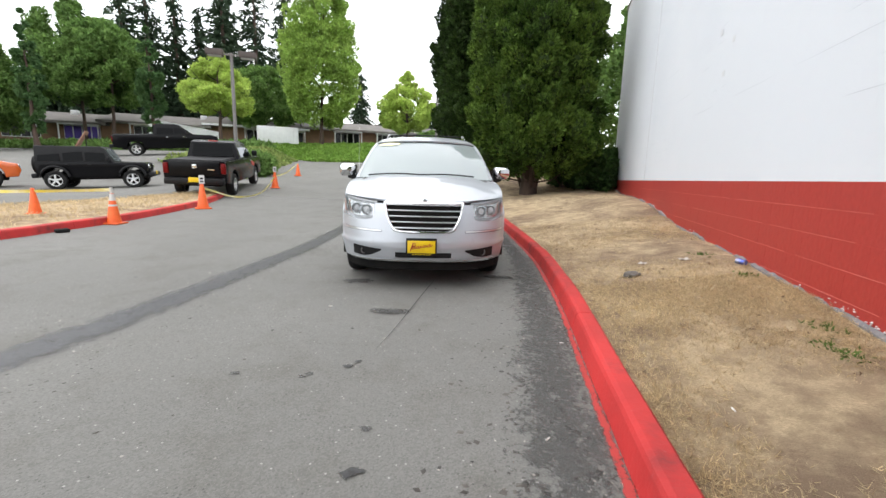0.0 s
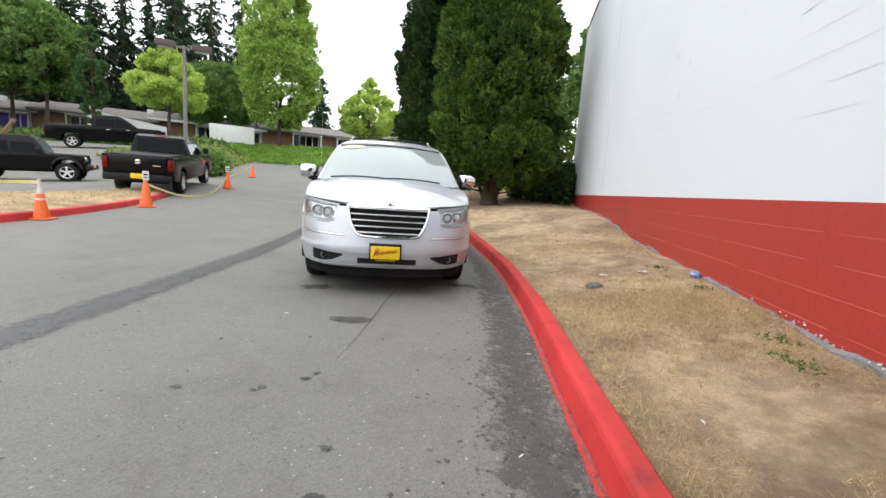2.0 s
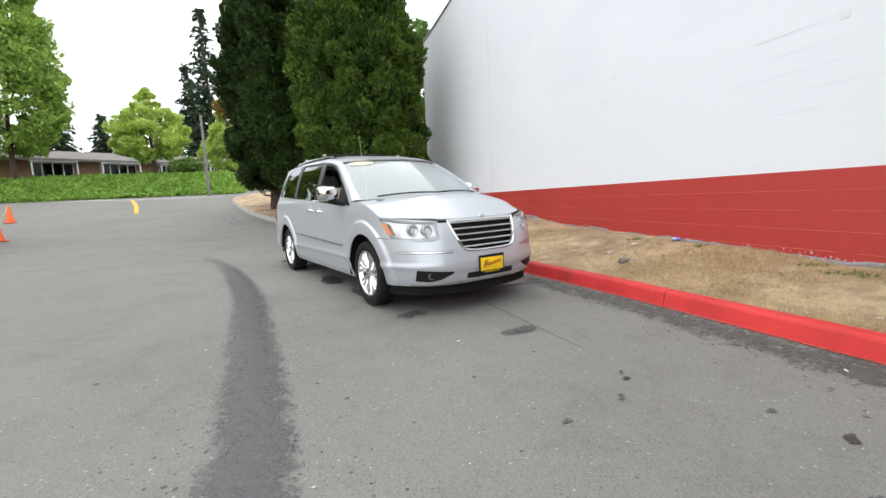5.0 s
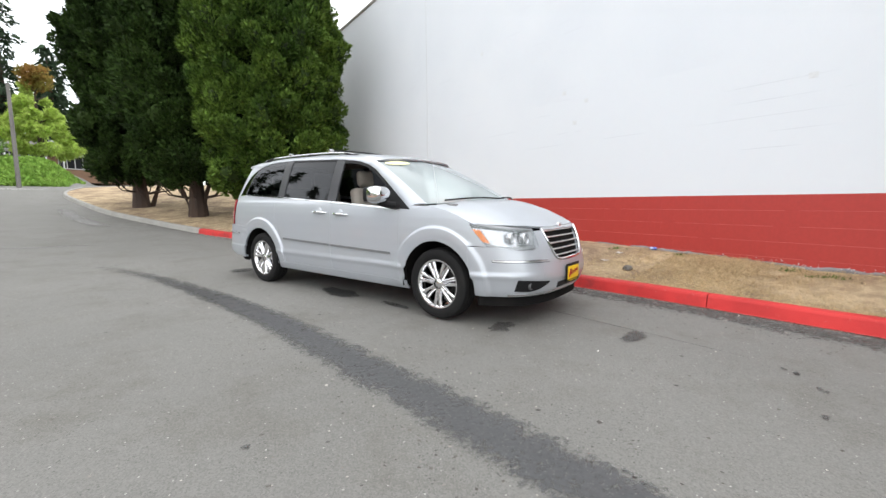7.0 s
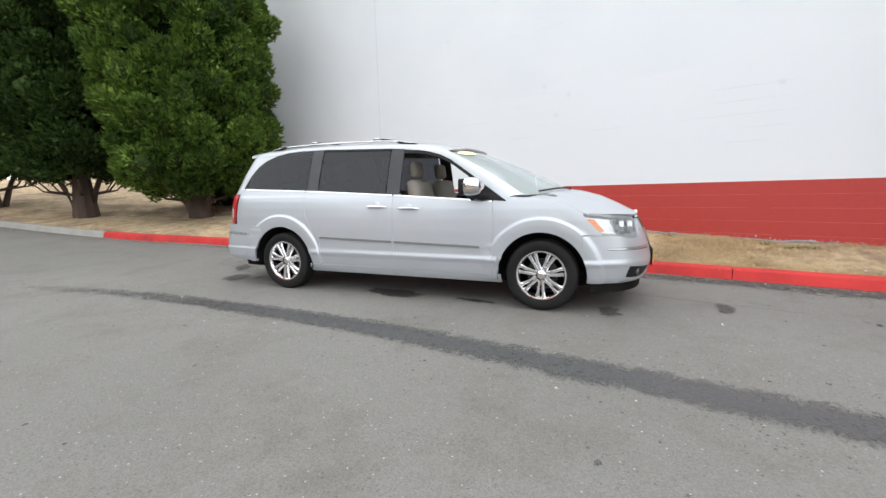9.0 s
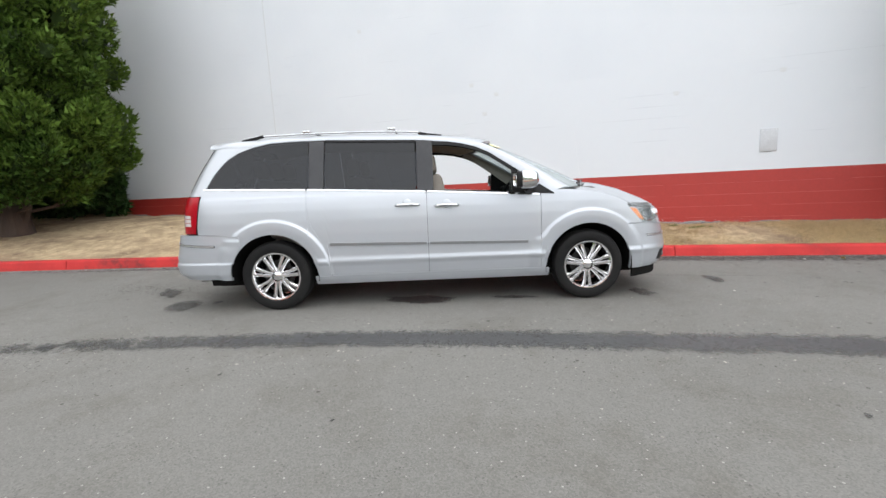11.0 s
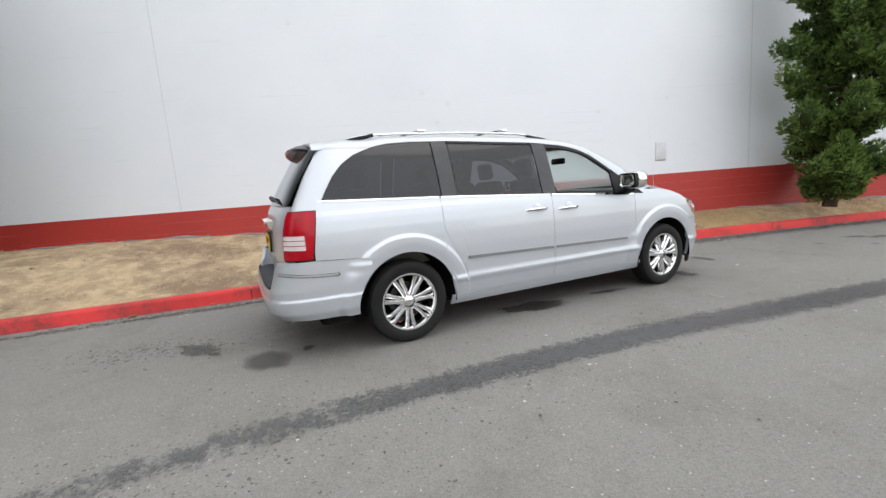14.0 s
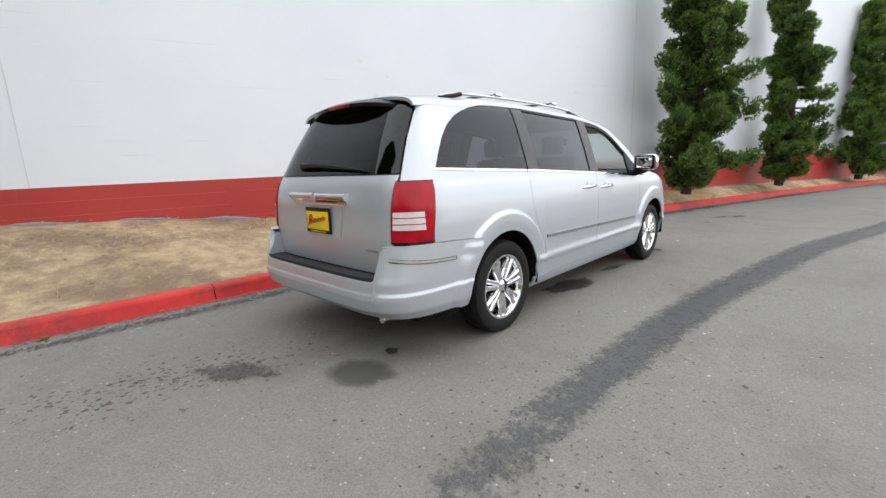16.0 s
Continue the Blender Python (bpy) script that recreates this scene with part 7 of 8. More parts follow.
def jeep(label, m):
    ob = thing("off_roader", label, "car", m, "parked vehicles")
    r = 0.4
    fr, re = 1.38, -1.38
    low = [(-2.0, 0.6)] + arc(re, 0.47, 0.5) + [(0, 0.48)] + arc(fr, 0.47, 0.5) + [(1.95, 0.72), (1.98, 1.05), (1.9, 1.12), (0.62, 1.17), (-2.02, 1.17)]
    part("body", prism(low, 1.58, 0.03), M_BLACK_CAR, ob, "black square body")
    lean = lambda z: 1 - 0.12 * smooth01((z - 1.1) / 0.7)
    cab = [(-2.02, 1.15), (0.72, 1.15), (0.42, 1.76), (0.3, 1.83), (-1.98, 1.86)]
    part("hard_top", prism(cab, 1.56, 0.04, lean), M_TRIM, ob, "black hard top")
    for s in (-1, 1):
        def wp(x, z, out=0.006):
            return (x, s * (0.78 * lean(z) + out), z)
        pane(ob, [wp(-0.28, 1.22), wp(0.55, 1.22), wp(0.33, 1.68), wp(-0.28, 1.7)][::s])
        pane(ob, [wp(-1.05, 1.22), wp(-0.36, 1.22), wp(-0.36, 1.7), wp(-1.05, 1.7)][::s])
        pane(ob, [wp(-1.9, 1.22), wp(-1.15, 1.22), wp(-1.15, 1.7), wp(-1.88, 1.7)][::s])
        for x in (fr, re):
            bm = bmesh.new()
            pts = arc(x, 0.5, 0.55, 9)
            bm = bm_tube([(px, s * 0.86, pz) for px, pz in pts], 0.055, 6)
            part("fender_flare", bm, M_TRIM, ob, "black fender flare")
            road_wheel(ob, x, s * 0.8, r, 0.25)
        part("headlamp", bm_lathe([(0.1, -0.03), (0.1, 0.02), (0.06, 0.04), (0, 0.045)], 20, "x", (2.0, s * 0.52, 0.95)), M_BOWL, ob, "round headlamp")
        part("door_mirror", bm_box(0.1, 0.2, 0.2, 0.03, (0.55, s * 0.95, 1.28)), M_TRIM, ob)
        part("door_handle", bm_box(0.16, 0.03, 0.03, 0.01, (-0.15, s * 0.8, 1.05), bm=bm_box(0.16, 0.03, 0.03, 0.01, (-0.95, s * 0.8, 1.05))), M_TRIM, ob)
    pane(ob, [(0.735, -0.7, 1.2), (0.735, 0.7, 1.2), (0.46, 0.64, 1.74), (0.46, -0.64, 1.74)], "pale windscreen", M_FAR_SCREEN)
    part("grille", bm_box(0.04, 0.8, 0.4, 0.02, (1.99, 0, 0.92)), M_TRIM, ob)
    for k in range(7):
        part("grille_slot", bm_box(0.02, 0.05, 0.28, 0.01, (2.005, -0.27 + k * 0.09, 0.92)), M_DARK, ob)
    part("front_bumper", bm_box(0.25, 1.6, 0.2, 0.05, (2.1, 0, 0.6)), M_TRIM, ob, "black bumper")
    part("plate", bm_box(0.02, 0.32, 0.15, 0.005, (2.24, -0.3, 0.68)), M_YELLOW, ob, "yellow plate")
    part("rear_bumper", bm_box(0.2, 1.6, 0.2, 0.05, (-2.1, 0, 0.6)), M_TRIM, ob)
    part("spare_wheel", bm_lathe([(0.0, -0.1), (0.3, -0.12), (0.38, -0.08), (0.38, 0.08), (0.3, 0.1)], 28, "x", (-2.16, 0, 1.05)), M_RUBBER, ob)
    part("chassis", bm_box(3.8, 1.2, 0.3, 0.02, (0, 0, 0.55)), M_DARK, ob)
    return ob


jeep("black four-door off-roader with hard top parked in the lot", facing(-20.1, 15.5, 0.76, 0.65))


def hatchback(label, m, material):
    ob = thing("car", label, "car", m, "parked vehicles")
    r = 0.33
    fr, re = 1.32, -1.32
    low = [(-2.1, 0.5)] + arc(re, 0.4, 0.35) + [(0, 0.28)] + arc(fr, 0.4, 0.35) + [(2.1, 0.38), (2.2, 0.6), (2.1, 0.82), (1.2, 0.98), (-2.1, 1.02), (-2.18, 0.8)]
    part("body", prism(low, 1.78, 0.06), material, ob)
    lean = lambda z: 1 - 0.24 * smooth01((z - 0.9) / 0.6)
    cab = [(-2.05, 0.98), (1.25, 0.95), (0.35, 1.46), (-0.4, 1.53), (-1.4, 1.5), (-1.85, 1.35)]
    part("roof", prism(cab, 1.72, 0.05, lean), material, ob)
    for s in (-1, 1):
        def wp(x, z, out=0.006):
            return (x, s * (0.86 * lean(z) + out), z)
        pane(ob, [wp(-0.35, 1.03), wp(0.95, 1.02), wp(0.28, 1.4), wp(-0.35, 1.45)][::s])
        pane(ob, [wp(-1.6, 1.05), wp(-0.42, 1.03), wp(-0.42, 1.45), wp(-1.4, 1.42)][::s])
        part("tail_lamp", bm_box(0.1, 0.25, 0.2, 0.03, (-2.12, s * 0.72, 0.85)), M_REDLENS, ob)
        part("headlamp", bm_box(0.2, 0.3, 0.14, 0.03, (2.08, s * 0.68, 0.72)), M_BOWL, ob)
        part("door_mirror", bm_box(0.1, 0.16, 0.12, 0.03, (0.75, s * 0.95, 1.05)), material, ob)
        for x in (fr, re):
            road_wheel(ob, x, s * 0.8, r, 0.2)
    pane(ob, [(1.2, -0.72, 1.0), (1.2, 0.72, 1.0), (0.4, 0.6, 1.43), (0.4, -0.6, 1.43)], "pale windscreen", M_FAR_SCREEN)
    pane(ob, [(-2.08, 0.7, 1.05), (-2.08, -0.7, 1.05), (-1.83, -0.58, 1.38), (-1.83, 0.58, 1.38)], "rear window")
    part("chassis", bm_box(3.6, 1.3, 0.2, 0.02, (0, 0, 0.35)), M_DARK, ob)
    return ob


hatchback("orange compact car parked beside a black off-roader", facing(-25.1, 12.5, 0.5, 0.866) @ Matrix.Diagonal((1.14, 1.1, 1.3, 1)), M_ORANGE_CAR)
hatchback("white car parked far up behind the bushes", facing(3.4, 42.5, -0.95, 0.3), M_WHITE_CAR)
hatchback("white car parked far off below the trees", facing(-57, 34, 0.6, 0.8), M_WHITE_CAR)

# ---- school building on the rise ----
M_BRICK = surface("brown_brick", (0.26, 0.15, 0.09), (0.2, 0.12, 0.08), 2, 30, 0.85, bump=0.3)
M_SHINGLE = surface("grey_shingle", (0.2, 0.185, 0.17), (0.15, 0.14, 0.13), 1, 18, 0.9, bump=0.4)
M_FASCIA = surface("white_trim", (0.7, 0.71, 0.71), (0.6, 0.61, 0.61), 3, 30, 0.6, bump=0.05)
M_BLUE = surface("blue_panel", (0.09, 0.05, 0.36), (0.08, 0.04, 0.3), 3, 30, 0.5, bump=0)
school = thing("school_building", "long low brick school with a shallow shingle roof", "building", pose(-58, 30, 4.6, 0, 0, 37.05))
SECTIONS = ((0, 12, -0.95), (12, 22, -0.62), (22, 33, -0.3), (33, 74, 0.0))
for x0, x1, dz in SECTIONS:
    part("wall", bm_box(x1 - x0, 9, 3.4, 0, ((x0 + x1) / 2, 4.5, 0.7 + dz)), M_BRICK, school, "brown brick wall")
    bm = bmesh.new()
    prof = [(-1.2, 2.05 + dz), (-1.2, 2.25 + dz), (5.0, 3.7 + dz), (11, 2.25 + dz), (11, 2.05 + dz)]
    ends = [[bm.verts.new((x, y, z)) for y, z in prof] for x in (x0 - 0.6, x1 + 0.3)]
    for i in range(5):
        bm.faces.new((ends[0][i], ends[0][(i + 1) % 5], ends[1][(i + 1) % 5], ends[1][i]))
    bm.faces.new(ends[0])
    bm.faces.new(ends[1])
    bmesh.ops.recalc_face_normals(bm, faces=bm.faces)
    roof = part("roof", bm, M_SHINGLE, school, "grey shingle roof")
    part("fascia", bm_box(x1 - x0 + 0.9, 0.08, 0.22, 0, ((x0 + x1) / 2 - 0.15, -1.25, 2.15 + dz)), M_FASCIA if x0 == 22 else M_SHINGLE, roof)
    for x in (8, 21, 33.5, 47, 60):
        if x0 <= x < x1:
            part("roof_vent", bm_box(0.7, 0.7, 0.6, 0.05, (x, 4, 3.6 + dz)), M_FASCIA, roof, "small roof vent")
for k, x in enumerate((3, 8.2, 14.5, 18.2, 26, 29.4, 36.5, 42, 47.5, 53, 58, 63, 68)):
    blue = k in (1,)
    dz = [d for a, b, d in SECTIONS if a <= x < b][0]
    win = part("window", bm_box(3.2, 0.1, 1.5, 0.01, (x + 1.6, -0.03, 1.2 + dz)), M_FASCIA, school, "white framed window bay")
    for j in range(4):
        part("pane", bm_box(0.68, 0.06, 1.3, 0, (x + 0.4 + 0.8 * j, -0.075, 1.2 + dz)), M_BLUE if blue else M_CAR_GLASS if j % 3 else M_GLOSS, win)
    canopy = part("canopy", bm_box(3.6, 0.9, 0.16, 0.03, (x + 1.6, -0.75, 2.0 + dz)), M_FASCIA, school, "white entrance canopy")
    for j in (0, 1):
        part("post", bm_box(0.12, 0.12, 2.3, 0.01, (x - 0.1 + 3.4 * j, -1.1, 0.85 + dz)), M_FASCIA, canopy)

M_CONTAINER = surface("container_white", (0.82, 0.83, 0.84), (0.76, 0.77, 0.78), 3, 30, 0.6, bump=0.05)
trailer = thing("storage_container", "white storage container standing on the bank", "container", pose(-30.4, 42.4, 4.2, 0, 0, 37))
part("shell", bm_box(4.2, 2.2, 1.75, 0.04, (0, 0, 0.95)), M_CONTAINER, trailer)
for k in range(12):
    part("rib", bm_box(0.08, 0.04, 1.5, 0.01, (-1.98 + k * 0.36, -1.11, 0.95)), M_CONTAINER, trailer)
part("skid", bm_box(4.2, 1.8, 0.1, 0, (0, 0, 0.05)), M_DARK, trailer)
tent = thing("white_canopy", "white slanting canopy roof beside the school", "canopy", pose(-36.6, 36.4, 3.7, 0, 0, 37))
bm = bmesh.new()
vs = [bm.verts.new(p) for p in ((-3, -1.5, 2.2), (3, -1.5, 1.3), (3, 1.5, 1.3), (-3, 1.5, 2.2), (-3, -1.5, 0.1), (3, -1.5, 0.1), (3, 1.5, 0.1), (-3, 1.5, 0.1))]
for q in ((0, 1, 2, 3), (0, 4, 5, 1), (1, 5, 6, 2), (2, 6, 7, 3), (3, 7, 4, 0)):
    bm.faces.new([vs[i] for i in q])
part("cover", bm, M_CONTAINER, tent)

# ramp with a rusty top behind the off-roader
ramp = thing("loading_ramp", "slanting rust-brown loading ramp behind a parked off-roader", "ramp", pose(-31.1, 22.4, land_z(-31.1, 22.4), 0, 0, 45) @ Matrix.Scale(0.75, 4))
part("deck", bm_box(1.9, 1.3, 0.1, 0.02, (0, 0, 1.2), (0, -60, 0)), surface("rusty_brown", (0.26, 0.13, 0.09), (0.35, 0.2, 0.14), 3, 30, 0.8, bump=0.2), ramp)
for x, h in ((-0.35, 0.7), (0.35, 1.75)):
    part("leg", bm_box(0.07, 0.07, h, 0, (x, 0, h / 2)), M_TRIM, ramp)

# ---- lamp posts ----
M_POST = surface("post_steel", (0.16, 0.15, 0.14), (0.2, 0.19, 0.18), 2, 30, 0.6, 0.2, bump=0.1)
post = thing("lot_lamp_post", "tall dark lamp post with two box heads", "street lamp", pose(-19.3, 23.2, land_z(-19.3, 23.2), 0, 0, 35))
hp = 8.1 - land_z(-19.3, 23.2)
part("pole", bm_tube([(0, 0, -0.1), (0, 0, hp)], [0.12, 0.09], 10), M_POST, post)
part("arm", bm_box(1.1, 0.08, 0.1, 0.01, (0, 0, hp - 0.1)), M_POST, post)
for s in (-1, 1):
    head = part("lamp_head", bm_box(0.95, 0.6, 0.36, 0.04, (s * 0.9, 0, hp - 0.05)), surface("bronze_head", (0.06, 0.045, 0.04), (0.08, 0.06, 0.05), 3, 30, 0.6, bump=0.1), post, "dark box lamp head")
    part("lens", bm_box(0.75, 0.45, 0.02, 0.005, (s * 0.9, 0, hp - 0.24)), M_FASCIA, head)
post2 = thing("street_sign_post", "slim grey wooden post at the end of the bank", "post", pose(-9.9, 34.9, land_z(-9.9, 34.9)))
part("pole", bm_tube([(0, 0, -0.2), (0.02, 0, 5.6)], [0.11, 0.08], 10), M_POST, post2)
post3 = thing("yard_lamp", "thin lamp post with a small white head", "street lamp", pose(-33.5, 56.5, 4.2))
part("pole", bm_tube([(0, 0, 0), (0, 0, 5.2)], 0.06, 8), M_POST, post3)
part("globe", bm_lathe([(0.0, 5.2), (0.2, 5.22), (0.24, 5.4), (0.15, 5.55), (0.0, 5.58)], 14), M_FASCIA, post3)

# ---- ivy bank and hedges ----
def ivy(name, n, where, size, material, label, seed):
    r = np.random.default_rng(seed)
    pos = np.array([where(r) for _ in range(n)])
    v, f = sprays(r, pos, np.tile((0.1, -0.3, 0.6), (n, 1)), size, 3, 0.8, 0.45)
    return tagged(new(name, np_mesh(name, v, f, material)), label, "ground cover", kind="stuff")


def bank_spot(r):
    x, y = r.uniform(-46, -8.2), r.uniform(36.4, 48)
    y -= 0.02 * x
    hump = 0.22 + 0.2 * noise.noise((x * 0.5, y * 0.5, 0))
    end = smooth01((-8.0 - x) / 2)
    return x, y, land_z(x, y) + r.uniform(0.0, 1) * hump * end


ivy("ivy_bank", 34000, bank_spot, 0.2, L_IVY, "dense bright green ivy on the bank below the school", 21)


def island_spot(r):
    t = r.uniform(0, 1)
    y = lerp(20.5, 36, t)
    x = -16.9 - max(0, y - 22) * 0.47 - r.uniform(0.1, 5.5)
    return x, y, land_z(x, y) + r.uniform(0, 0.25) * (0.5 + noise.noise((x * 0.6, y * 0.6, 4)))


ivy("planted_island", 5000, island_spot, 0.2, leaf_mat("mixed_island_leaves", (0.32, 0.36, 0.13), (0.18, 0.27, 0.07), 0.45, 0.25), "low yellow-green planting on the island beside the lot", 22)


def terrace_spot(r):
    x, y = r.uniform(-60, -26), 0
    y = lerp(28, 36, r.uniform(0, 1)) - 0.3 * (x + 24) * 0.25
    return x, y, land_z(x, y) + r.uniform(0, 0.5)


ivy("hedge_strip", 9000, terrace_spot, 0.4, L_GREEN, "green hedge strip below the school", 23)
for k, (x, y, s3) in enumerate(((-17.6, 22.9, 1.1), (-18.9, 24.4, 1.3), (-13.5, 44.5, 1.6))):
    bush("round_bush", "round green bush on the planted bank", (x, y, land_z(x, y)), (s3 * 1.5, s3 * 1.5, s3), L_GREEN, 80 + k, 1500, 0.2, "bushes on the bank")

# ---- trees round the school ----
AIRY = [(0, 0.5), (0.15, 0.95), (0.4, 1.0), (0.62, 0.75), (0.78, 0.4), (0.9, 0.18), (1, 0.05)]
TWIG = [(0, 0.55), (0.12, 0.9), (0.28, 1.0), (0.5, 0.82), (0.7, 0.56), (0.88, 0.28), (1, 0.06)]
for label, x, y, base, top, low, r, prof, leaf, seed, n, size, cl in (
        ("tall bright green maple with a full crown", -25.5, 43.3, 4.7, 23.5, 2.6, 3.7, ROUND, L_MAPLE, 31, 24000, 0.23, 420),
        ("small lime green tree with a rounded crown", -30.0, 33.6, 4.0, 12.4, 3.2, 2.75, TWIG, L_LIME, 32, 14000, 0.19, 230),
        ("small lime green tree with upright twigs", -16.4, 45.6, 4.7, 12.4, 1.8, 2.8, AIRY, L_LIME, 33, 10000, 0.2, 170),
        ("yellow-green young tree with a rust-brown top", -10.9, 50.5, 4.0, 12.0, 1.5, 2.6, CONE, L_LIME, 34, 5000, 0.24, 80),
        ("dark green narrow columnar tree by the school", -40.5, 25.6, 2.6, 13.4, 1.5, 0.8, FLAME, L_DARK, 35, 6000, 0.2, 100),
        ("dark green narrow columnar tree by the school", -35.8, 32.0, 3.6, 14.2, 1.6, 0.95, FLAME, L_DARK, 36, 6000, 0.2, 100),
        ("broad mid-green leafy tree below the firs", -47.1, 34.0, 3.2, 17.0, 4.6, 4.2, ROUND, L_GREEN, 37, 11000, 0.27, 190),
        ("broad mid-green leafy tree below the firs", -42.5, 33.3, 3.4, 15.0, 4.4, 3.6, ROUND, L_GREEN, 38, 11000, 0.27, 190),
        ("broad mid-green leafy tree below the firs", -47.5, 25.0, 2.6, 12.5, 1.6, 4.0, ROUND, L_GREEN, 39, 9000, 0.28, 160),
        ("broad mid-green leafy tree below the firs", -35.6, 47.0, 4.7, 14.0, 2.4, 4.5, ROUND, L_GREEN, 51, 9000, 0.28, 160),
        ("broad dark green tree behind the wall's end", 4.6, 27.5, 1.7, 12.0, 1.0, 3.0, ROUND, L_GREEN, 52, 9000, 0.22, 140)):
    tree("leafy_tree", label, (x, y, min(base, land_z(x, y) if y < 60 else base) - 0.1), top - base, low, r, prof, leaf, seed, n, size, 4, 0.2, limbs=9, clumps=cl, clump_r=0.18 if prof in (TWIG, AIRY) else 0.21, upward=0.7 if prof in (TWIG, AIRY) else 0.3, width=0.36, spread=0.9, group="trees round the school")
rust = bush("rusty_tree_top", "rust-brown dying top of a young tree", (-10.9, 50.5, 10.4), (1.5, 1.5, 2.2), L_RUST, 90, 700, 0.24)


def fir(label, x, y, base, height, radius, seed):
    rng = np.random.default_rng(seed)
    ob = thing("fir_tree", label, "tree", pose(x, y, base), "firs behind the school")
    part("trunk", bm_tube([(0, 0, -0.3), (0.1, 0, height * 0.5), (0, 0, height)], [0.45, 0.25, 0.04], 8), M_BARK, ob)
    pos, out = [], []
    z = height * 0.12
    while z < height * 0.99:
        t = z / height
        rr = radius * (1 - t) ** 0.75 * rng.uniform(0.7, 1.15)
        for k in range(max(3, int(7 * (1 - t) + 3))):
            if rng.uniform() < 0.12:
                continue
            a = rng.uniform(0, 6.28)
            reach = rr * rng.uniform(0.6, 1.1)
            for q in np.linspace(0.15, 1, max(3, int(reach * 3))):
                p = np.array([reach * q * math.cos(a), reach * q * math.sin(a), z - 0.25 * reach * q * q + 0.1 * reach * q])
                pos.append(p + rng.normal(0, 0.12, 3))
                out.append((math.cos(a), math.sin(a), -0.35))
        z += height * 0.021 * rng.uniform(0.7, 1.3)
    v, f = sprays(rng, np.array(pos), np.array(out), 0.75, 5, 0.5, 0.2, 0.25)
    c = new("crown", np_mesh("crown", v, f, L_FIR))
    c.parent = ob
    return ob


for k, (x, y, top, r) in enumerate(((-62.9, 40.7, 19, 3.5), (-65.6, 46, 22, 4), (-59, 43, 21, 3.5), (-56, 46, 28, 4.2), (-57.5, 51, 31, 4.2), (-56.9, 55, 30, 4), (-56.5, 59, 26, 2.6), (-49.7, 56.5, 34, 5), (-47.5, 60.8, 36, 4.5), (-45.0, 64.5, 34, 4.2), (-52.5, 60, 32, 4), (-41.7, 85.7, 22, 4), (-38, 91, 19, 4),
                                    (-34, 93, 17, 4), (-30, 95, 17, 4.5), (-24, 97, 16, 4.5), (-17.3, 75, 31, 4.6), (-20.5, 78, 24, 4), (-12.6, 72, 20, 4), (-7, 76, 20, 5), (-2, 74, 21, 5), (-68, 36, 20, 4.5), (-72, 32, 19, 4.5))):
    fir("tall dark fir standing behind the school", x, y, 4.2, top - 4.2, r, 100 + k)


# tree belt across the lot, mirrored in the van's windows and chrome
for k in range(11):
    x, y = -62 - 6 * math.sin(k * 2.1), -52 + k * 7.2
    tree("leafy_tree", "leafy green tree far across the parking lot", (x, y, land_z(x, y) - 0.1), 8.5 + 3 * math.sin(k * 1.7), 1.6, 4.2, ROUND, L_GREEN, 70 + k, 1500, 0.6, 4, 0.22, limbs=6, clumps=60, clump_r=0.3, width=0.4, spread=0.9, group="tree belt across the lot")

# ---- block courses of the wall ----
coping = part("coping", bm_box(0.32, WALL_END + 38 + 0.1, 0.09, 0.01, (WALL_X + 0.12, (WALL_END - 38) / 2 + 0.02, WALL_TOP + 0.03)), M_GREY_KERB, wall, "grey metal coping")
BW, BH = 0.4, 0.2


def block_mesh(width, height, cy, cz, gz):
    """A block's face with chamfered edges, in the y-z plane, its front towards -x."""
    d, c = 0.012, min(cy, cz)
    gy = 0.0
    y0, y1, z0, z1 = gy, width - gy, gz, height - gz
    v = [(0, y, z) for y, z in ((y0 + cy, z0 + cz), (y1 - cy, z0 + cz), (y1 - cy, z1 - cz), (y0 + cy, z1 - cz))] + [(c, y, z) for y, z in ((y0, z0), (y1, z0), (y1, z1), (y0, z1))] + [(d, y, z) for y, z in ((y0, z0), (y1, z0), (y1, z1), (y0, z1))]
    f = [(0, 3, 2, 1)] + [(i, (i + 1) % 4, 4 + (i + 1) % 4, 4 + i) for i in range(4)] + [(4 + i, 4 + (i + 1) % 4, 8 + (i + 1) % 4, 8 + i) for i in range(4)]
    return v, f


forms = {"white": block_mesh(BW, BH, 0.0002, 0.0007, 0.0), "red": block_mesh(BW, BH, 0.0008, 0.006, 0.0)}
bf = forms["white"][1]
shared = {}
for key, mt in (("white", M_WALL_WHITE), ("red", M_WALL_RED)):
    me = bpy.data.meshes.new("concrete_block")
    me.from_pydata(forms[key][0], [], bf)
    me.materials.append(mt)
    shared[key] = me
rb = np.random.default_rng(12)
rest = {"white": ([], []), "red": ([], [])}
bfa = np.array(bf)
bva = {key: np.array(forms[key][0]) for key in forms}
for row_i in range(-8, 32):
    z = PAINT_LINE + row_i * BH
    key = "red" if row_i < 0 else "white"
    off = (row_i % 2) * BW / 2
    for col in range(-95, 48):
        y = col * BW + off
        if y + BW > WALL_END:
            continue
        x = WALL_X - 0.008 + rb.uniform(-0.0002, 0.0002)
        if 0.8 < y < 8.4 and -5 <= row_i < 9:
            ob = new("concrete_block", shared[key])
            ob.location = (x, y, z)
            ob.parent = wall
        else:
            vv, ff = rest[key]
            ff.append(bfa + 12 * len(vv))
            vv.append(bva[key] + (x, y, z))
for key, mt in (("white", M_WALL_WHITE), ("red", M_WALL_RED)):
    me = np_mesh("block_courses", np.concatenate(rest[key][0]), np.concatenate(rest[key][1]), mt)
    ob = new("block_courses", me)
    ob.parent = wall
    tagged(ob, key + " painted concrete block courses", kind="stuff")

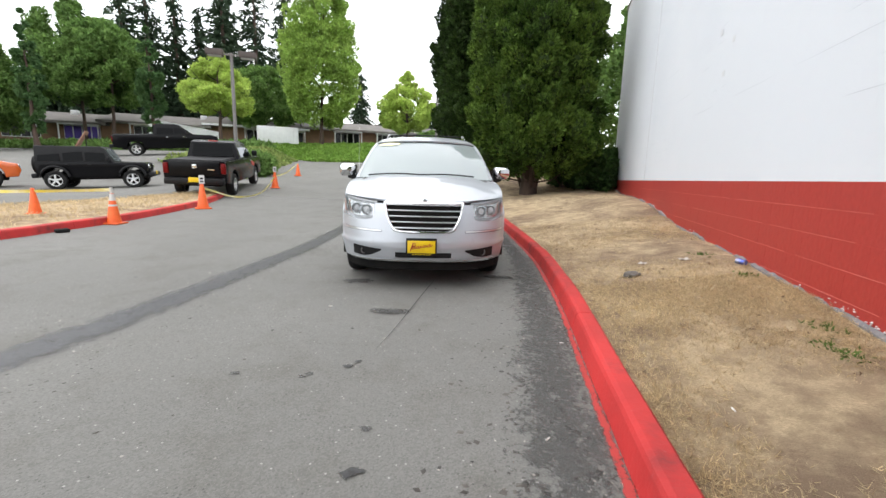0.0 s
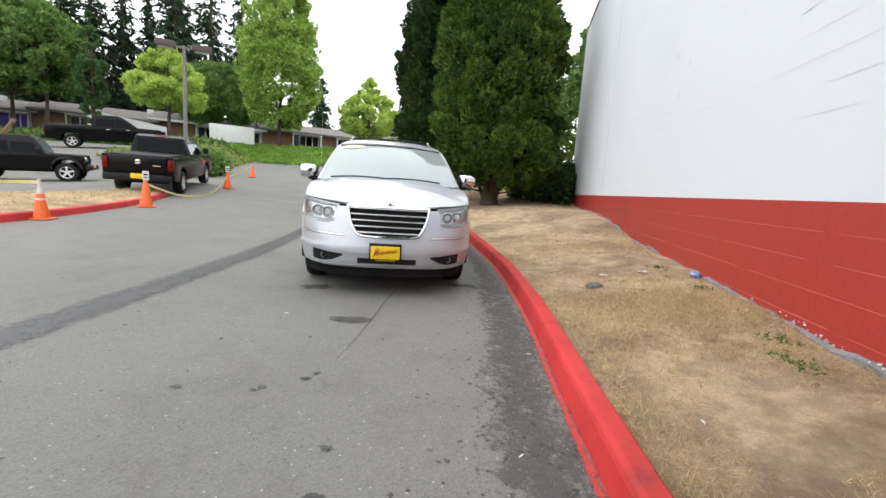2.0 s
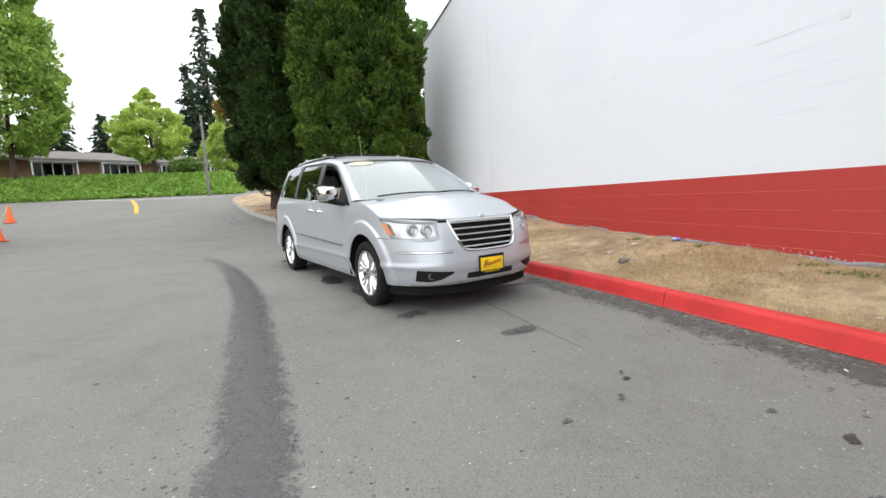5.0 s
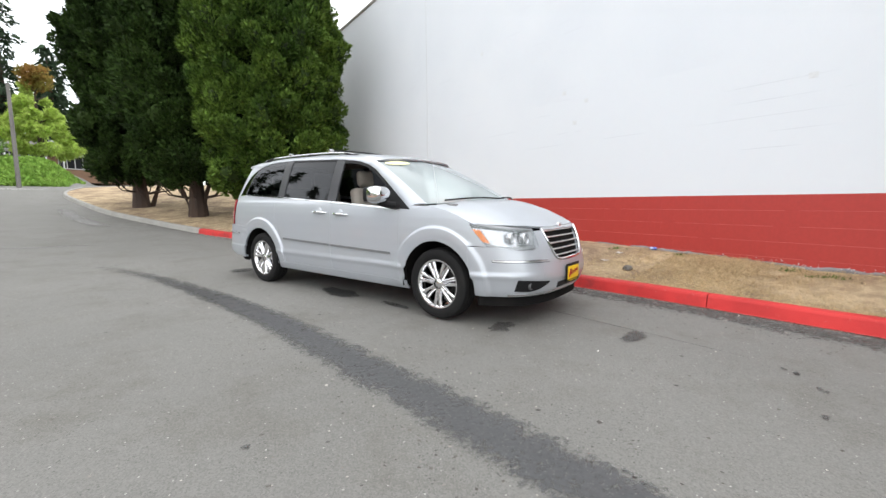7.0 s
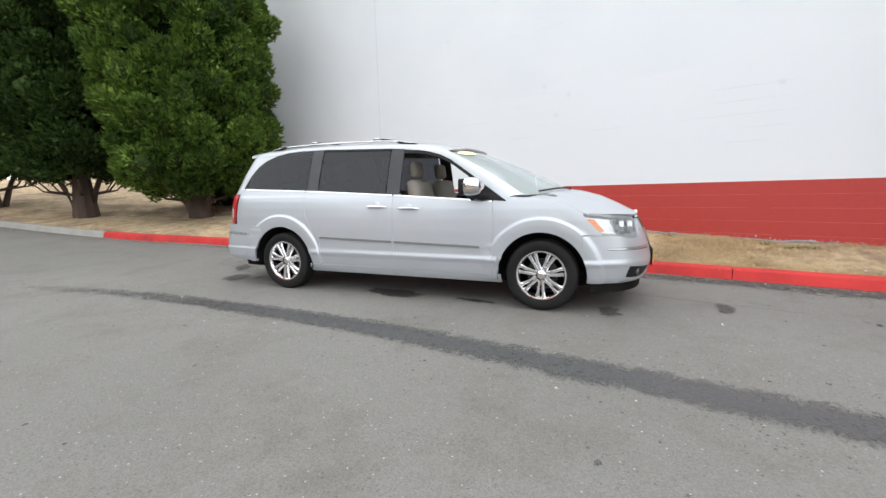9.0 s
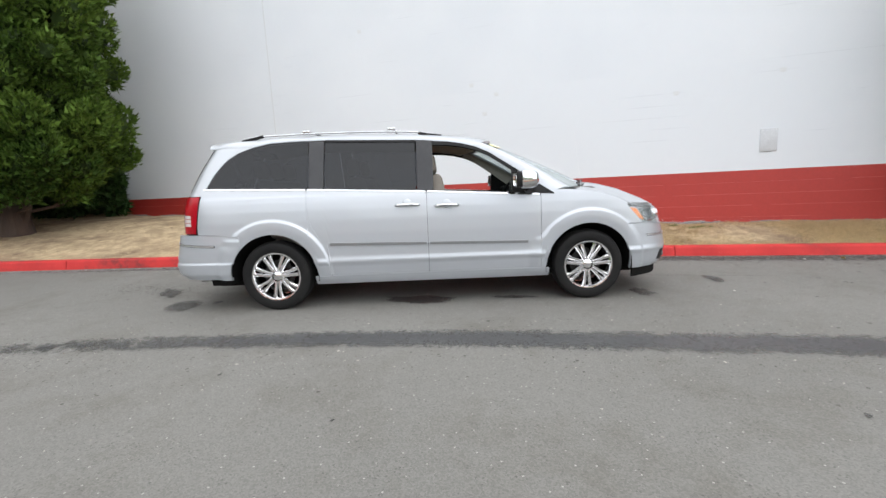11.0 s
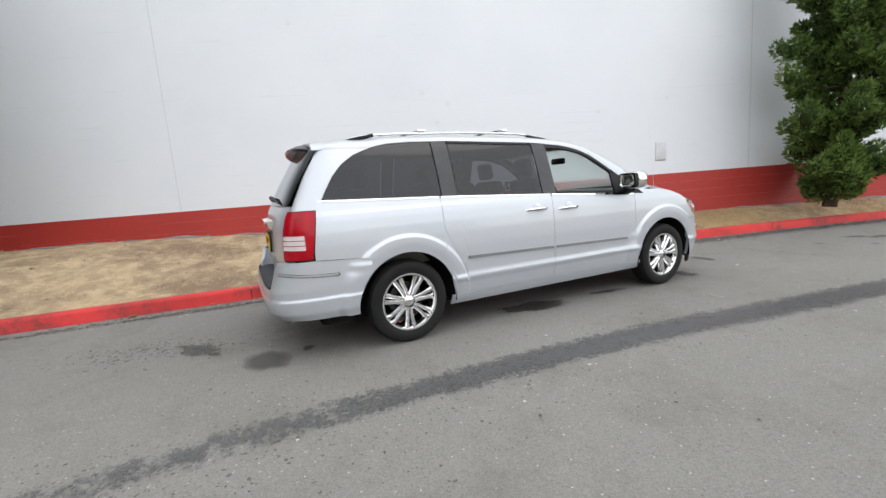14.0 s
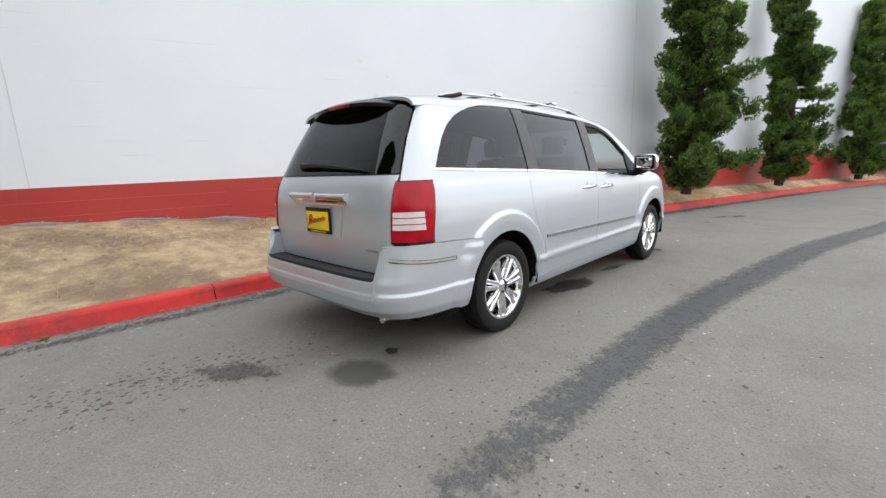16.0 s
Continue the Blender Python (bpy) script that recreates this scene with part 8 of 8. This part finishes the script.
# bare footing and peeled paint at the wall's foot
v, f = [], []
ysf = np.arange(-16, WALL_END, 0.08)
for y in ysf:
    g = interp(y, WALL_FOOT)
    top = g + 0.02 + 0.05 * noise.noise((y * 1.7, 0, 3)) + 0.03 * noise.noise((y * 7, 0, 1))
    v += [(WALL_X - 0.05, y, g - 0.15), (WALL_X - 0.035, y, top - 0.02), (WALL_X - 0.01, y, top)]
for k in range(len(ysf) - 1):
    for i in (0, 1):
        a = 3 * k + i
        f.append((a, a + 3, a + 4, a + 1))
part("footing", (v, f), surface("bare_footing", (0.17, 0.16, 0.16), (0.27, 0.255, 0.26), 5, 50, 0.9, bump=0.5), wall, "bare grey concrete footing")


# worn paint along the bed joints of the red band
rj = np.random.default_rng(31)
v, f = [], []
for k in range(1, 7):
    z, y = PAINT_LINE - k * BH, -16.0
    while y < WALL_END - 0.4:
        run = rj.uniform(0.7, 3.2)
        y1 = min(y + run, WALL_END - 0.1)
        if rj.uniform() > 0.16 and z > interp(y, WALL_FOOT) - 0.1:
            h = 0.003 * rj.uniform(0.6, 1.3)
            n = len(v)
            for yy in (y, y1):
                v += [(WALL_X - 0.0065, yy, z - h), (WALL_X - 0.0095, yy, z - h * 0.3), (WALL_X - 0.0095, yy, z + h * 0.3), (WALL_X - 0.0065, yy, z + h)]
            f += [(n + i, n + i + 4, n + i + 5, n + i + 1) for i in range(3)]
        y = y1 + rj.uniform(0.0, 0.3)
tagged(part("bed_joints", (v, f), surface("worn_joint", (0.62, 0.16, 0.13), (0.5, 0.09, 0.07), 3, 30, 0.6, bump=0.1), wall), "paler worn mortar joints in the red band", kind="stuff")


# worn bed joints that show in the white paint
runs = [(2.17, 3.3, 5.2), (2.17, 5.6, 6.6), (2.17, 7.3, 8.3), (2.57, 3.4, 4.6), (2.37, 3.55, 4.5), (1.97, 3.4, 4.1), (1.77, 3.7, 4.4), (2.97, 0.2, 2.4), (2.77, 1.8, 2.6), (3.17, 7.0, 7.6), (2.97, 7.1, 7.5), (2.57, 8.5, 9.6)]
for k in range(34):
    y0 = rj.uniform(9.5, 14.5)
    runs.append((PAINT_LINE + BH * rj.integers(2, 17), y0, y0 + rj.uniform(0.15, 0.7)))
for k in range(24):
    y0 = rj.uniform(-3, 9)
    runs.append((PAINT_LINE + BH * rj.integers(3, 20), y0, y0 + rj.uniform(0.1, 0.5)))
v, f = [], []
for z, y0, y1 in runs:
    n, m = len(v), max(2, int((y1 - y0) / 0.08))
    for i in range(m + 1):
        yy, t = lerp(y0, y1, i / m), i / m
        h = 0.0026 * (0.25 + math.sin(math.pi * t)) * (1 + 0.6 * noise.noise((yy * 6, z, 2)))
        zz = z + 0.004 * noise.noise((yy * 3, z, 7))
        v += [(WALL_X - 0.0105, yy, zz - h), (WALL_X - 0.0105, yy, zz + h)]
    f += [(n + 2 * i, n + 2 * i + 2, n + 2 * i + 3, n + 2 * i + 1) for i in range(m)]
tagged(part("white_bed_joints", (v, f), surface("open_joint", (0.6, 0.63, 0.67), (0.7, 0.73, 0.77), 5, 40, 0.8, bump=0.2), wall), "hairline open joints in the white paint", kind="stuff")


def flake_spot(r):
    y = r.choice((3.6, 4.0, 3.0, 2.4, 7.6, 10.5, 11.6, 13.4)) + r.normal(0, 0.18)
    return WALL_X - 0.018, y, interp(y, WALL_FOOT) + abs(r.normal(0, 0.02)) + 0.02


chips("paint_flakes", 70, flake_spot, 0.008, surface("flake_white", (0.62, 0.6, 0.6), (0.7, 0.66, 0.66), 9, 50, 0.8, bump=0), "pale peeled paint flakes at the wall foot", 0.9, seed=14)
for y0 in (0.1, 12.05):
    part("control_joint", bm_box(0.01, 0.014, WALL_TOP - PAINT_LINE, 0, (WALL_X - 0.009, y0, (WALL_TOP + PAINT_LINE) / 2)), surface("joint_sealant", (0.64, 0.66, 0.68), (0.6, 0.62, 0.64), 3, 40, 0.8, bump=0.1), wall)
cover = thing("wall_cover_plate", "pale grey cover plate screwed to the white wall", "cover plate", pose(WALL_X - 0.008, 2.24, 1.66))
part("plate", bm_box(0.022, 0.25, 0.38, 0.006, (-0.008, 0, 0)), surface("plate_grey", (0.64, 0.66, 0.69), (0.58, 0.6, 0.63), 4, 40, 0.5, bump=0.1), cover)
for a in (-1, 1):
    for b in (-1, 1):
        part("screw", bm_lathe([(0.008, -0.022), (0.006, -0.026), (0, -0.027)], 10, "x", (0, a * 0.1, b * 0.165)), M_ALLOY, cover)
for y0, z0, k in ((7.08, 2.53, 1), (6.84, 2.88, 2), (2.1, 2.77, 3), (9.71, 4.45, 4), (7.33, 3.1, 5), (3.66, 2.56, 6)):
    ob = thing("wall_patch", "small chipped plaster patch on the white wall", "patch", pose(WALL_X - 0.0085, y0, z0))
    part("patch", patch(lambda u, v: (-0.004 + 0.003 * noise.noise((u * 4, v * 4, k)), (u - 0.5) * 0.09 * (1 + 0.4 * noise.noise((v * 3, k, 0))), (v - 0.5) * 0.07), 6, 6, 0.002), surface("patch_grey", (0.74, 0.76, 0.78), (0.66, 0.68, 0.7), 14, 60, 0.8, bump=0.4), ob)
